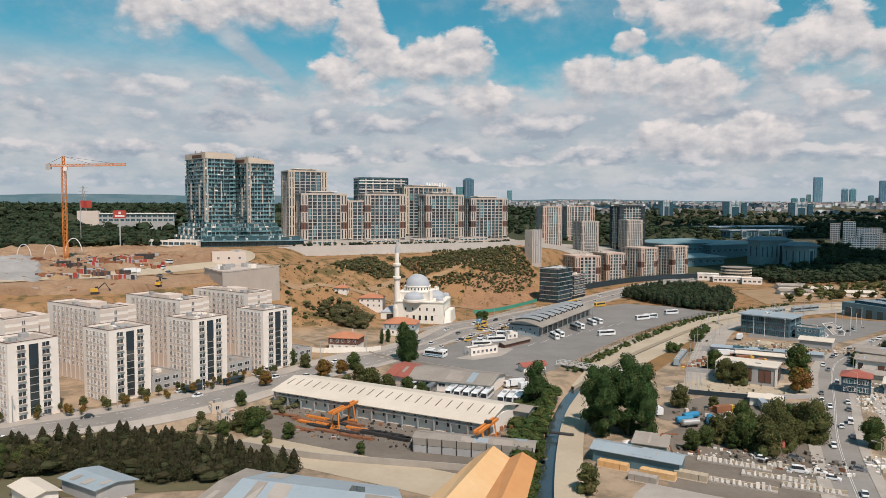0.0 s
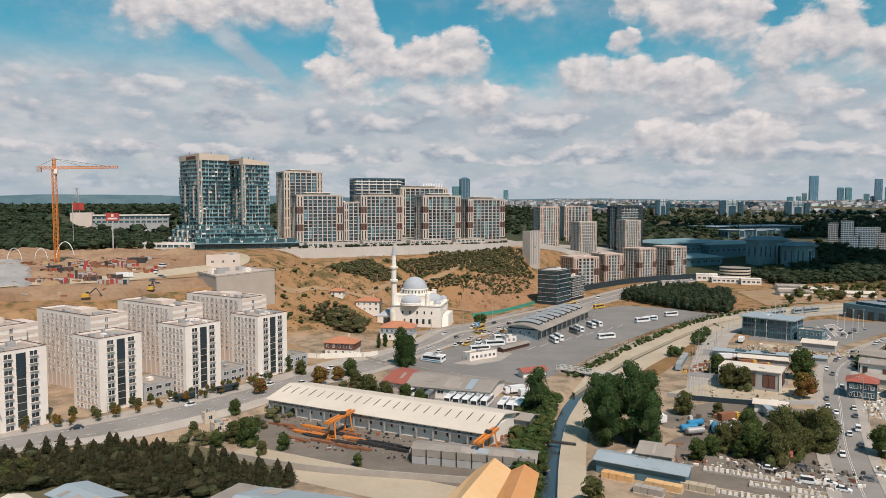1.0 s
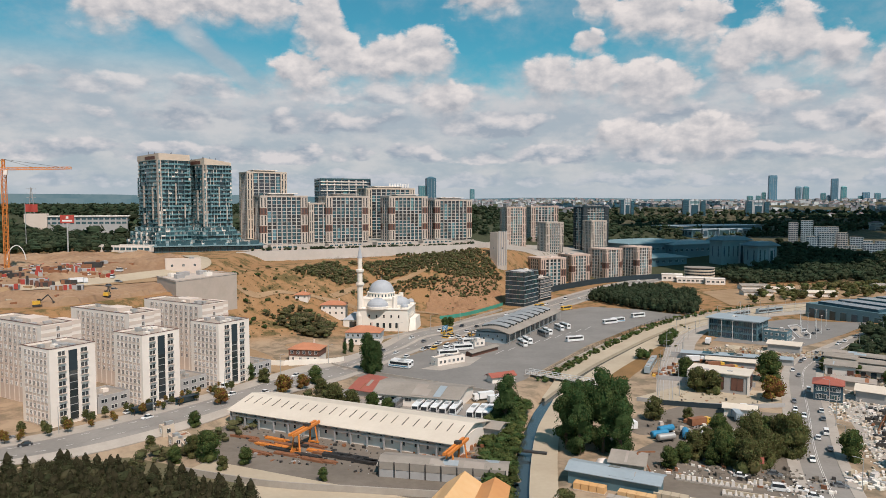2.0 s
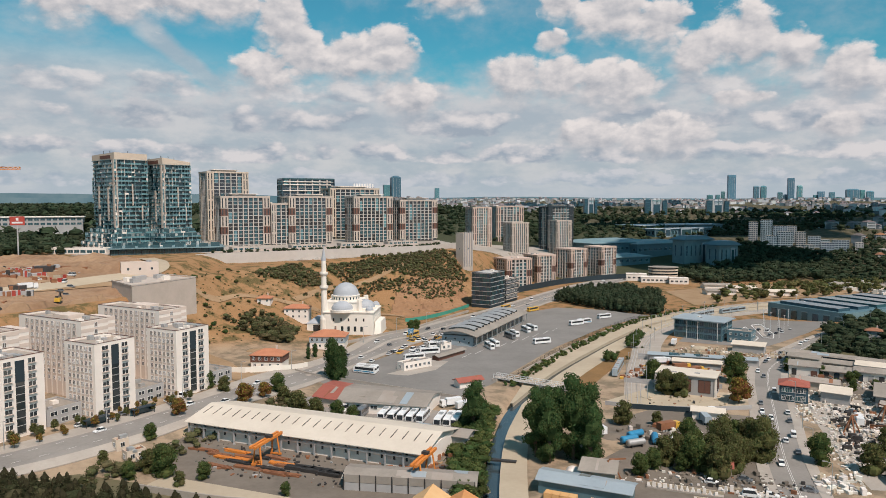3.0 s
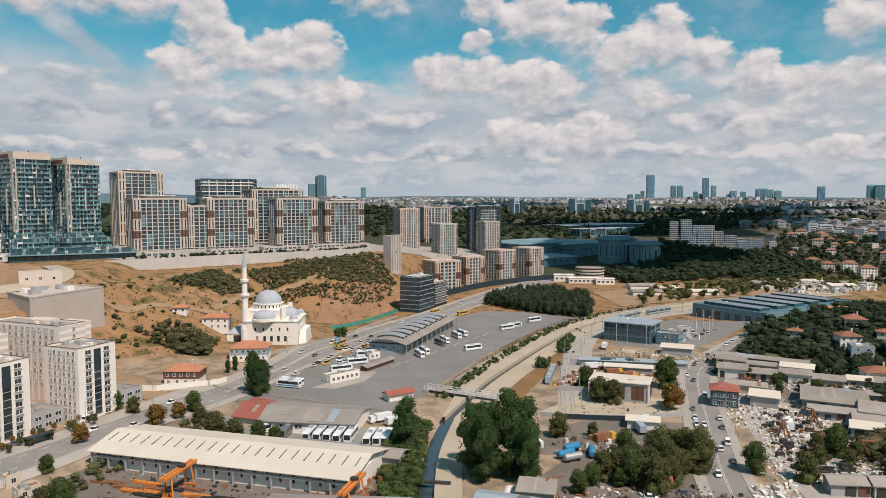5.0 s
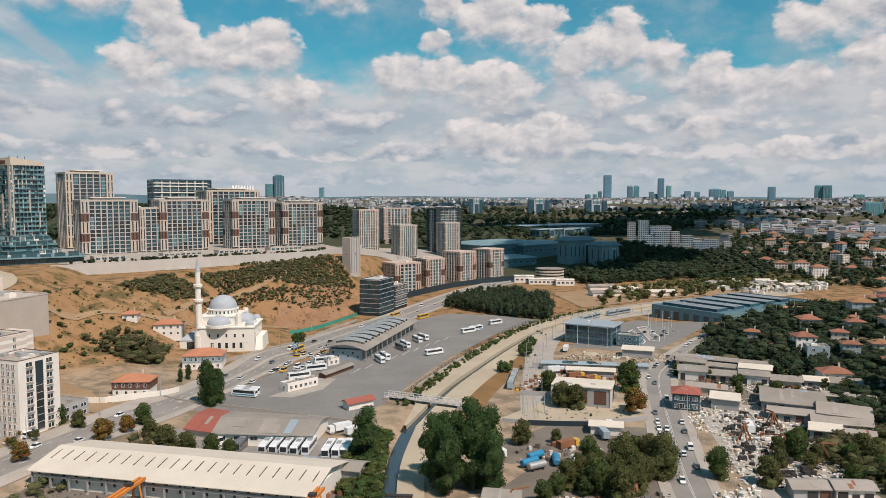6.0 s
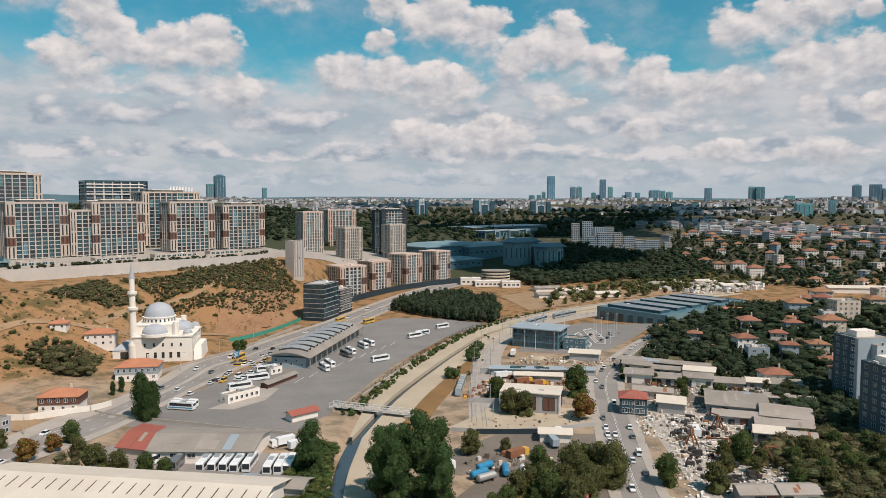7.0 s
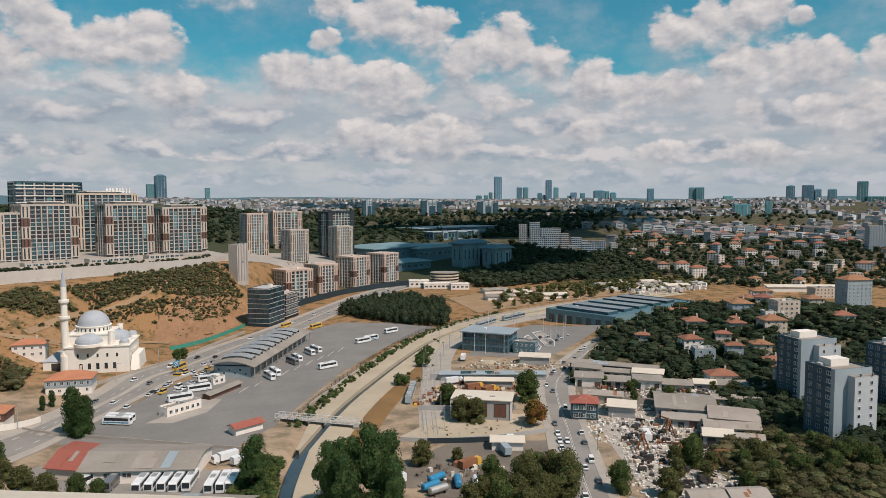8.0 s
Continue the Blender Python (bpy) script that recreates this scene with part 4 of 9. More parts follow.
def grid_tower(name, label, x, y, rot, z0, w, d, floors, fh, bays_w, bays_d, frame_mat=PALE_FRAME, glass=GLASS, brown=(), crown=True, end_bays=True, base=2.0, solid=0.16, edge=0.48):
    """A block of recessed dark glazing behind slim piers, with panelled end bays."""
    root = thing(name, pose(x, y, z0, 0, 0, rot), label, "apartment tower", "hilltop buildings")
    top = floors * fh
    r = random.Random(int(x * 5 + y * 3))
    g = Mesh(glass, ROOF_GREY)
    g.box(0, 0, -base, w - 1.6, d - 1.6, top + base, 0, 0, 1)
    part("glazing", g, root, "dark recessed glazing")
    g = Mesh(BAND if solid < 0.3 else PIER_PALE)
    for f in range(floors):
        g.box(0, 0, f * fh - 0.4, w - 0.8, d - 0.8, edge)
    part("floor_banding", g, root, "grey floor edges between the windows")["kind"] = "stuff"
    part("roof_edge", cube_of(frame_mat), root, "", (0, 0, top - 0.4), 0, (w + 0.3, d + 0.3, 1.5))
    for face, length, bays in (("front", w, bays_w), ("left", d, bays_d), ("right", d, bays_d)):
        zone = min(length * 0.2, 6.0) if end_bays else 0.0
        inner = length - 2 * zone
        n = max(2, int(bays * inner / length) + 1)
        for i in range(n + 1):
            wide = 0.8 if i in (0, n) else (0.75 if i == n // 2 else max(0.36, solid * inner / n))
            p, rz = on_face(face, w, d, -inner / 2 + inner * i / n, -base, -0.5)
            part("pier", cube_of(PIER_PALE if 0 < i < n else frame_mat), root, "", p, rz, (wide, 0.9, top + base))
        # glazed balcony rails, here and there drawn back
        g = Mesh(BALCONY, GLASS_TEAL)
        for i in range(n):
            f = r.randrange(3)
            while f < floors:
                run = r.randint(2, 5)
                p, rz = on_face(face, w, d, -inner / 2 + inner * (i + 0.5) / n, f * fh, -0.75)
                g.box(p[0], p[1], p[2], inner / n * 0.55, 0.3, min(run, floors - f) * fh - 0.4, rz, r.choice((0, 1, 1, 1)))
                f += run + r.randint(1, 4)
        part("balcony_glass", g, root)["kind"] = "stuff"
        if end_bays:
            for e in (-1, 1):
                m = e * (length / 2 - zone / 2)
                f = 0
                while f < floors:
                    dark = f in brown
                    run = min(2 if dark else 3, floors - f)
                    p, rz = on_face(face, w, d, m, f * fh, -0.24)
                    part("panel", panel_mesh(BROWN_PANEL if dark else frame_mat, zone, run * fh - 0.3), root, "", p, rz)
                    f += run
    if crown:
        part("roof_canopy", cube_of(WHITE_WALL), root, "thin pale roof canopy", (0, 0, top + 2.6), 0, (w * 0.62, d * 0.7, 0.5))
        part("roof_house", cube_of(GREY_WALL), root, "", (0, 0, top), 0, (w * 0.5, d * 0.55, 2.6))
    roof_clutter(root, w, d, top + 0.7, int(x * 7 + y), 2)
    return root


# hilltop row
HILL = Vector((0.873, 0.487, 0))
HROT = math.degrees(math.atan2(HILL.y, HILL.x))


def hill_block(x0, y0, length, depth, z0, floors, bays, brown, fh=3.1, name="apartment_tower", label="beige framed apartment block with brown panels on the hilltop"):
    c = Vector((x0, y0, 0)) + HILL * length / 2 + Vector((-HILL.y, HILL.x, 0)) * depth / 2
    return grid_tower(name, label, c.x, c.y, HROT, z0, length, depth, floors, fh, bays, max(3, int(depth / 4)), brown=brown)


hill_block(-125, 640, 43, 18, 46, 13, 9, (3, 8))
hill_block(-72, 668, 42, 18, 46, 13, 9, (3, 8))
hill_block(-16, 698, 42, 18, 46, 13, 9, (3, 8))
hill_block(28, 724, 44, 18, 46, 12, 9, (3, 8))
grid_tower("link_block", "beige framed link building between the blocks", -80, 674, HROT, 46, 23, 14, 11, 3.1, 4, 3, crown=False)
grid_tower("apartment_tower", "tall beige tower with dark window strips", -142, 742, HROT, 46, 40, 26, 20, 3.2, 6, 5, frame_mat=BEIGE_WALL)
grid_tower("hotel", "beige and dark hotel building with roof sign", -22, 800, HROT, 46, 58, 24, 15, 3.3, 9, 5, frame_mat=BEIGE_WALL)


def glass_tower(x, y, rot, z0, w, d, floors, fh, seed, slope):
    """A teal residential tower of stacked balconies on a stepped foot, with a beige crown; x, y: its front corner."""
    rng = random.Random(seed)
    c = Vector((x, y, 0)) + Matrix.Rotation(radians(rot), 3, "Z") @ Vector((w / 2, d / 2, 0))
    root = thing("residential_tower", pose(c.x, c.y, z0, 0, 0, rot), "tall teal glass residential tower with stacked balconies and beige crown", "tower", "hilltop buildings")
    top = floors * fh
    out = lambda f: 7.5 if f < 2 else (5.0 if f < 4 else (2.2 if f < 5 else 0.0))
    g = Mesh(GLASS_TEAL, ROOF_GREY)
    g.box(0, 0, -8, w - 3.0, d - 3.0, top + 8, 0, 0, 1)
    for lo, hi in ((-2, 2), (2, 4), (4, 5)):
        o = out(lo)
        g.box(0, 0, lo * fh, w - 2.4 + 2 * o, d - 2.4 + 2 * o, (hi - lo) * fh, 0, 0, 1)
    part("glazing", g, root, "dark teal glazing")
    for f in range(-2, floors + 1):
        o = 2 * out(f)
        part("floor_slab", cube_of(TEAL_SLAB), root, "", (0, 0, f * fh - 0.15), 0, (w + o, d + o, 0.24))
    for face, length0 in (("front", w), ("left", d), ("right", d)):
        fins, rails, rooms = Mesh(WHITE_WALL, TEAL_SLAB), Mesh(BALCONY, GLASS_BLUE, WHITE_WALL), Mesh(GLASS_TEAL, CURTAIN_PALE)
        n = max(5, int(length0 / 2.5))
        run, kind = [0] * (n + 1), [0] * (n + 1)
        for f in range(-2, floors):
            o = out(f)
            length, ww, dd = length0 + 2 * o, w + 2 * o, d + 2 * o
            for i in range(n + 1):
                if run[i] <= 0:
                    run[i], kind[i] = rng.randint(2, 5), rng.choice((0, 0, 1, 2, 3))
                run[i] -= 1
                s0 = (-0.5 + i / n) * length
                if kind[i] in (0, 2):
                    p, rz = on_face(face, ww, dd, max(-length / 2 + 0.3, min(length / 2 - 0.3, s0)), f * fh + 0.1, -0.8)
                    fins.box(p[0], p[1], p[2], 0.26, 1.5, fh - 0.3, rz, 0 if kind[i] == 0 and rng.random() < 0.4 else 1)
                if i < n:
                    if kind[i] != 3:
                        p, rz = on_face(face, ww, dd, s0 + length / n / 2, f * fh + 0.08, -0.12)
                        rails.box(p[0], p[1], p[2], length / n * 0.97, 0.12, 1.15, rz, 0 if rng.random() < 0.8 else (1 if rng.random() < 0.85 else 2))
                    if rng.random() < 0.22:
                        p, rz = on_face(face, ww, dd, s0 + length / n / 2, f * fh + 0.1, -1.1)
                        rooms.box(p[0], p[1], p[2], length / n * 0.5, 0.3, fh - 0.5, rz, 1)
        part("partition", fins, root, "short pale balcony partitions")["kind"] = "stuff"
        part("balcony_glazing", rails, root, "teal balcony glass")["kind"] = "stuff"
        part("window_bay", rooms, root, "")["kind"] = "stuff"
    for frac, lo, hi, wide in ((0.30, 0.27, 0.40, 2.2), (0.30, 0.46, 0.72, 2.2), (0.70, 0.33, 0.70, 1.6), (0.95, 0.26, 1.0, 2.4)):
        p, rz = on_face("left", w, d, (-0.5 + frac) * d, top * lo, -0.2)
        part("pier", cube_of(PALE_FRAME), root, "", p, rz, (wide, 1.2, top * (hi - lo)))
    for frac, lo, hi in ((0.06, 0.26, 1.0), (0.52, 0.5, 0.74), (0.80, 0.34, 0.5)):
        p, rz = on_face("front", w, d, (-0.5 + frac) * w, top * lo, -0.25)
        part("pier", cube_of(PALE_FRAME), root, "", p, rz, (0.9, 1.0, top * (hi - lo)))
    for frac in (0.18, 0.42, 0.66):
        for lv in (0, 2):
            o = out(lv)
            p, rz = on_face("left", w + 2 * o, d + 2 * o, (-0.5 + frac) * d, lv * fh, -0.1)
            part("pier", cube_of(WHITE_WALL), root, "", p, rz, (2.0, 1.0, 1.8 * fh))
    g = Mesh(BEIGE_WALL, ROOF_GREY)
    a, b = w / 2 - 0.3, d / 2 - 0.3
    ring = [(-a, -b), (a, -b), (a, b), (-a, b)]
    hs = [top + 5.6, top + 5.6 - slope, top + 4.8 - slope, top + 4.6]
    bot = [(px, py, top + 0.2) for px, py in ring]
    tp = [(px, py, hz) for (px, py), hz in zip(ring, hs)]
    for i in range(4):
        j = (i + 1) % 4
        g.poly([bot[i], bot[j], tp[j], tp[i]])
    g.poly(tp, 1)
    g.poly(bot[::-1])
    part("crown", g, root, "sloping beige roof crown")
    p, rz = on_face("left", w, d, 0.1 * d, top + 1.0, -0.25)
    part("crown_panel", cube_of(BROWN_PANEL), root, "brown recess in the crown", p, rz, (d * 0.45, 0.3, 2.6))
    for i in range(6):
        part("antenna", cube_of(DARK_STEEL), root, "", (rng.uniform(-.4, .4) * w, rng.uniform(-.3, .3) * d, top + 3), 0, (0.25, 0.25, rng.uniform(3.5, 5.5)))
    return root


glass_tower(-198, 606, 42, 44, 26.7, 42.4, 21, 3.4, 1, 0.6)
glass_tower(-164.5, 615, 42, 44, 24.4, 42.0, 20, 3.4, 2, 3.0)

# ---- kinds of things ----
class Kind:
    """A thing built once; every further place gets a copy with its parts."""

    def __init__(self, make):
        self.make, self.first = make, None

    def place(self, x, y, rz=0.0, scale=1.0, z=None, label="", stretch=1.0):
        m = Matrix.LocRotScale((x, y, H(x, y) if z is None else z), Euler((0, 0, radians(rz))), (scale, scale, scale * stretch))
        if self.first is None:
            self.first = self.make()
            ob = self.first
        else:
            ob = copy_thing(self.first, m)
        ob.matrix_basis = m
        if label:
            ob["label"] = label
        return ob


def leaf_cards(rng, g, centre, radii, n, size, mat=0, droop=0.0):
    """Small leaf sprays over a rounded clump, mostly facing outwards."""
    u = rng.normal(size=(n, 3))
    u /= np.linalg.norm(u, axis=1)[:, None]
    u[:, 2] = np.where(u[:, 2] < -0.55, -u[:, 2], u[:, 2])
    r = rng.uniform(0.72, 1.08, n) ** 0.7
    c = np.array(centre) + u * np.array(radii) * r[:, None]
    nrm = u / np.array(radii)
    nrm = nrm / np.linalg.norm(nrm, axis=1)[:, None] + rng.normal(size=(n, 3)) * 0.55
    nrm /= np.linalg.norm(nrm, axis=1)[:, None]
    t = np.cross(nrm, rng.normal(size=(n, 3)))
    t /= np.linalg.norm(t, axis=1)[:, None] + 1e-9
    b = np.cross(nrm, t)
    s = size * rng.uniform(0.55, 1.25, n)[:, None]
    k = len(g.v)
    quad = np.stack([c - t * s, c - b * s * 0.55 - nrm * s * 0.2, c + t * s, c + b * s * 0.55 - nrm * s * 0.2], 1).reshape(-1, 3)
    g.v.extend(map(tuple, quad.tolist()))
    g.f.extend((k + 4 * i, k + 4 * i + 1, k + 4 * i + 2, k + 4 * i + 3) for i in range(n))
    g.m.extend([mat] * n)


def core(rng, g, centre, radii, mat=0):
    """An uneven dense heart of a clump."""
    n, rings = 6, 4
    k = len(g.v)
    for j in range(rings):
        a = math.pi * (j + 0.5) / rings
        for i in range(n):
            f = 0.80 * rng.uniform(0.8, 1.05)
            g.v.append((centre[0] + radii[0] * f * math.sin(a) * math.cos(2 * math.pi * i / n), centre[1] + radii[1] * f * math.sin(a) * math.sin(2 * math.pi * i / n), centre[2] - radii[2] * f * math.cos(a)))
    for j in range(rings - 1):
        for i in range(n):
            i2 = (i + 1) % n
            g.f.append((k + j * n + i, k + j * n + i2, k + (j + 1) * n + i2, k + (j + 1) * n + i))
            g.m.append(mat)
    g.f.append(tuple(k + (rings - 1) * n + i for i in range(n)))
    g.m.append(mat)


def tree_maker(seed, h, spread_, mat, label, clumps=9, cards=130, size=0.5, trunk=0.22, slim=False, name="tree", group="trees of the valley", puff=1.0):
    """A tree h metres high: tapered trunk, limbs and a crown of leaf clumps."""

    def make():
        rng = np.random.default_rng(seed)
        root = thing(name, Matrix(), label, "tree", group)
        t = Mesh(BARK)
        t.cyl(0, 0, -0.4, h * 0.62, 0.028 * h, 0.010 * h, 7)
        c = Mesh(mat)
        for i in range(clumps):
            a = 2 * math.pi * (i / clumps) * 2.4 + rng.uniform(0, 0.7)
            f = (i + 0.5) / clumps
            z = h * (trunk + (0.90 - trunk) * f)
            if slim:
                out = spread_ * 0.28 * rng.uniform(0.3, 1.0) * math.sin(math.pi * min(1, 0.25 + 0.75 * f))
                rad = spread_ * (0.30 + 0.42 * math.sin(math.pi * (0.15 + 0.75 * f)))
                radii = (rad, rad, h * 0.16)
            else:
                out = spread_ * 0.62 * math.sqrt(1 - (2 * f - 0.9) ** 2 * 0.8) * rng.uniform(0.65, 1.0)
                rad = spread_ * rng.uniform(0.34, 0.6) * puff
                radii = (rad, rad, rad * rng.uniform(0.72, 0.95))
            x, y = out * math.cos(a), out * math.sin(a)
            t.beam((0, 0, z * 0.55), (x * 0.8, y * 0.8, z), 0.012 * h)
            core(rng, c, (x, y, z), radii)
            leaf_cards(rng, c, (x, y, z), radii, cards, size)
        core(rng, c, (0, 0, h * 0.58), (spread_ * 0.8, spread_ * 0.8, h * 0.36))
        leaf_cards(rng, c, (0, 0, h * 0.58), (spread_ * 0.84, spread_ * 0.84, h * 0.38), cards * 3, size)
        part("trunk", t, root, "brown trunk and limbs")
        part("crown", c, root)
        return root

    return Kind(make)


def conifer_maker(seed, h, r, label, name="pine_tree"):
    """A dark conifer with drooping tiers of sprays."""

    def make():
        rng = np.random.default_rng(seed)
        root = thing(name, Matrix(), label, "pine tree", "pine grove")
        t = Mesh(BARK)
        t.cyl(0, 0, -0.4, h * 0.92, 0.02 * h, 0.004 * h, 6)
        c = Mesh(NEEDLE)
        tiers = 9
        for j in range(tiers):
            f = j / tiers
            z, rr = h * (0.13 + 0.82 * f), r * (1.0 - f) ** 0.72 * rng.uniform(0.85, 1.12)
            arms = 5 if j < 5 else (3 if j < 7 else 1)
            for i in range(arms):
                a = 2 * math.pi * (i + 0.5 * (j % 2)) / arms + rng.uniform(-0.4, 0.4)
                o = rr * 0.52 * (arms > 1)
                leaf_cards(rng, c, (o * math.cos(a), o * math.sin(a), z + rng.uniform(-0.3, 0.3)), (rr * 0.6, rr * 0.6, h * 0.075), 24, 0.36)
        core(rng, c, (0, 0, h * 0.34), (r * 0.9, r * 0.9, h * 0.32))
        core(rng, c, (0, 0, h * 0.62), (r * 0.55, r * 0.55, h * 0.34))
        part("trunk", t, root, "brown trunk")
        part("crown", c, root)
        return root

    return Kind(make)


def bush_maker(seed, h, mat, label, name="bush"):
    def make():
        rng = np.random.default_rng(seed)
        root = thing(name, Matrix(), label, "bush", "shrubs")
        c = Mesh(mat)
        for i in range(4):
            a = i * 1.7 + rng.uniform(0, 0.6)
            o = h * 0.42 * (i > 0)
            cc = (o * math.cos(a), o * math.sin(a), h * rng.uniform(0.4, 0.56))
            rr = (h * 0.5, h * 0.5, h * 0.42)
            core(rng, c, cc, rr)
            leaf_cards(rng, c, cc, rr, 42, 0.13 * h)
        part("foliage", c, root)
        return root

    return Kind(make)


POPLAR = tree_maker(1, 20, 5.4, LEAF_POPLAR, "tall dense dark green poplar beside the canal", 24, 200, 0.36, 0.03, False, "poplar_tree", puff=0.95)
CYPRESS = tree_maker(2, 19, 4.6, LEAF_POPLAR, "tall upright dark green tree", 9, 260, 0.42, 0.02, True, "upright_tree")
OAK = tree_maker(3, 9, 4.2, LEAF, "round green broadleaf tree", 11, 115, 0.34, 0.05, False)
OAK2 = tree_maker(4, 9, 4.0, LEAF_OLIVE, "loose olive-green broadleaf tree", 11, 105, 0.34, 0.05, False)
WILLOW = tree_maker(5, 13, 6.5, LEAF_OLIVE, "broad spreading willow with olive-green foliage", 17, 190, 0.4, 0.0, False, "willow_tree")
RUSTY = tree_maker(6, 8, 3.8, LEAF_AUTUMN, "small tree with rusty yellow foliage", 8, 105, 0.4, 0.15, False)
STREET = tree_maker(7, 4.6, 1.5, LEAF_OLIVE, "small young street tree on the footway", 5, 50, 0.26, 0.35, False, "street_tree", "street trees")
STREET_R = tree_maker(8, 4.4, 1.5, LEAF_AUTUMN, "small reddish street tree on the footway", 5, 50, 0.26, 0.35, False, "street_tree", "street trees")
PINE = conifer_maker(9, 10, 3.6, "dark green pine in a dense grove")
PINE2 = conifer_maker(10, 12, 3.6, "tall dark green cedar in a dense grove")
BUSH = bush_maker(11, 3.0, LEAF, "dark green bush on the dry slope")
BUSH2 = bush_maker(12, 2.6, LEAF_OLIVE, "olive-green scrub bush on the dry slope")


def inside(poly, x, y):
    r, j = False, len(poly) - 1
    for i in range(len(poly)):
        (xi, yi), (xj, yj) = poly[i], poly[j]
        if (yi > y) != (yj > y) and x < (xj - xi) * (y - yi) / (yj - yi) + xi:
            r = not r
        j = i
    return r


def scatter(poly, n, gap, seed):
    """Random places inside an outline, at least gap metres apart."""
    rng = random.Random(seed)
    xs, ys = [p[0] for p in poly], [p[1] for p in poly]
    out, tries = [], 0
    while len(out) < n and tries < n * 40:
        tries += 1
        x, y = rng.uniform(min(xs), max(xs)), rng.uniform(min(ys), max(ys))
        if inside(poly, x, y) and all((x - a) ** 2 + (y - b) ** 2 > gap * gap for a, b in out):
            out.append((x, y))
    return out


def wheel_mesh(r, w):
    g = Mesh(TYRE, STEEL)
    n = 12
    ring = [(r * math.cos(2 * math.pi * i / n), r * math.sin(2 * math.pi * i / n)) for i in range(n)]
    k = len(g.v)
    for s in (-w / 2, w / 2):
        g.v.extend((a, s, b) for a, b in ring)
    for i in range(n):
        j = (i + 1) % n
        g.f.append((k + i, k + j, k + n + j, k + n + i))
        g.m.append(0)
    g.f.append(tuple(k + i for i in range(n)))
    g.f.append(tuple(k + n + n - 1 - i for i in range(n)))
    g.m.extend((1, 1))
    return g.data("wheel")


CAR_WHEEL, BUS_WHEEL = wheel_mesh(0.33, 0.22), wheel_mesh(0.5, 0.3)


def car_maker(paint, label, van=False):
    """A car whose nose points along +x."""

    def make():
        l, w = (4.8, 1.85) if van else (4.2, 1.7)
        root = thing("van" if van else "car", Matrix(), label, "van" if van else "car", "vehicles")
        g = Mesh(paint)
        hw = w / 2
        belt = 1.15 if van else 0.86
        sec = [(-l / 2, 0.35, belt - 0.08, 0.86), (-l / 2 + 0.25, 0.25, belt, 0.97), (l / 2 - 1.3, 0.25, belt, 0.98), (l / 2 - 0.3, 0.28, belt - 0.16, 0.94), (l / 2, 0.36, belt - 0.3, 0.8)]
        for (x0, a0, b0, k0), (x1, a1, b1, k1) in zip(sec, sec[1:]):
            for s in (-1, 1):
                g.poly([(x0, s * hw * k0, a0), (x1, s * hw * k1, a1), (x1, s * hw * k1, b1), (x0, s * hw * k0, b0)])
            g.poly([(x0, -hw * k0, b0), (x1, -hw * k1, b1), (x1, hw * k1, b1), (x0, hw * k0, b0)])
        for x0, a0, b0, k0 in (sec[0], sec[-1]):
            g.poly([(x0, -hw * k0, a0), (x0, hw * k0, a0), (x0, hw * k0, b0), (x0, -hw * k0, b0)])
        part("body", g, root)
        top = 2.05 if van else 1.45
        xs = (-l / 2 + 0.2, -l / 2 + 0.35, l / 2 - 1.6, l / 2 - 1.0) if van else (-l / 2 + 0.25, -l / 2 + 0.95, l / 2 - 2.0, l / 2 - 1.15)
        c = Mesh(CAR_GLASS)
        r = Mesh(paint)
        k = 0.80
        for s in (-1, 1):
            c.poly([(xs[0], s * hw * 0.95, belt), (xs[3], s * hw * 0.95, belt), (xs[2], s * hw * k, top - 0.04), (xs[1], s * hw * k, top - 0.04)])
        c.poly([(xs[3], -hw * .95, belt), (xs[3], hw * .95, belt), (xs[2], hw * k, top - .04), (xs[2], -hw * k, top - .04)])
        c.poly([(xs[0], -hw * .95, belt), (xs[0], hw * .95, belt), (xs[1], hw * k, top - .04), (xs[1], -hw * k, top - .04)])
        part("glazing", c, root, "dark glass")
        r.box((xs[1] + xs[2]) / 2, 0, top - 0.05, xs[2] - xs[1] + 0.1, w * k, 0.08)
        part("roof", r, root)
        for x in (-l * 0.3, l * 0.3):
            for s in (-1, 1):
                part("wheel", CAR_WHEEL, root, "", (x, s * (hw - 0.12), 0.33))
        return root

    return Kind(make)


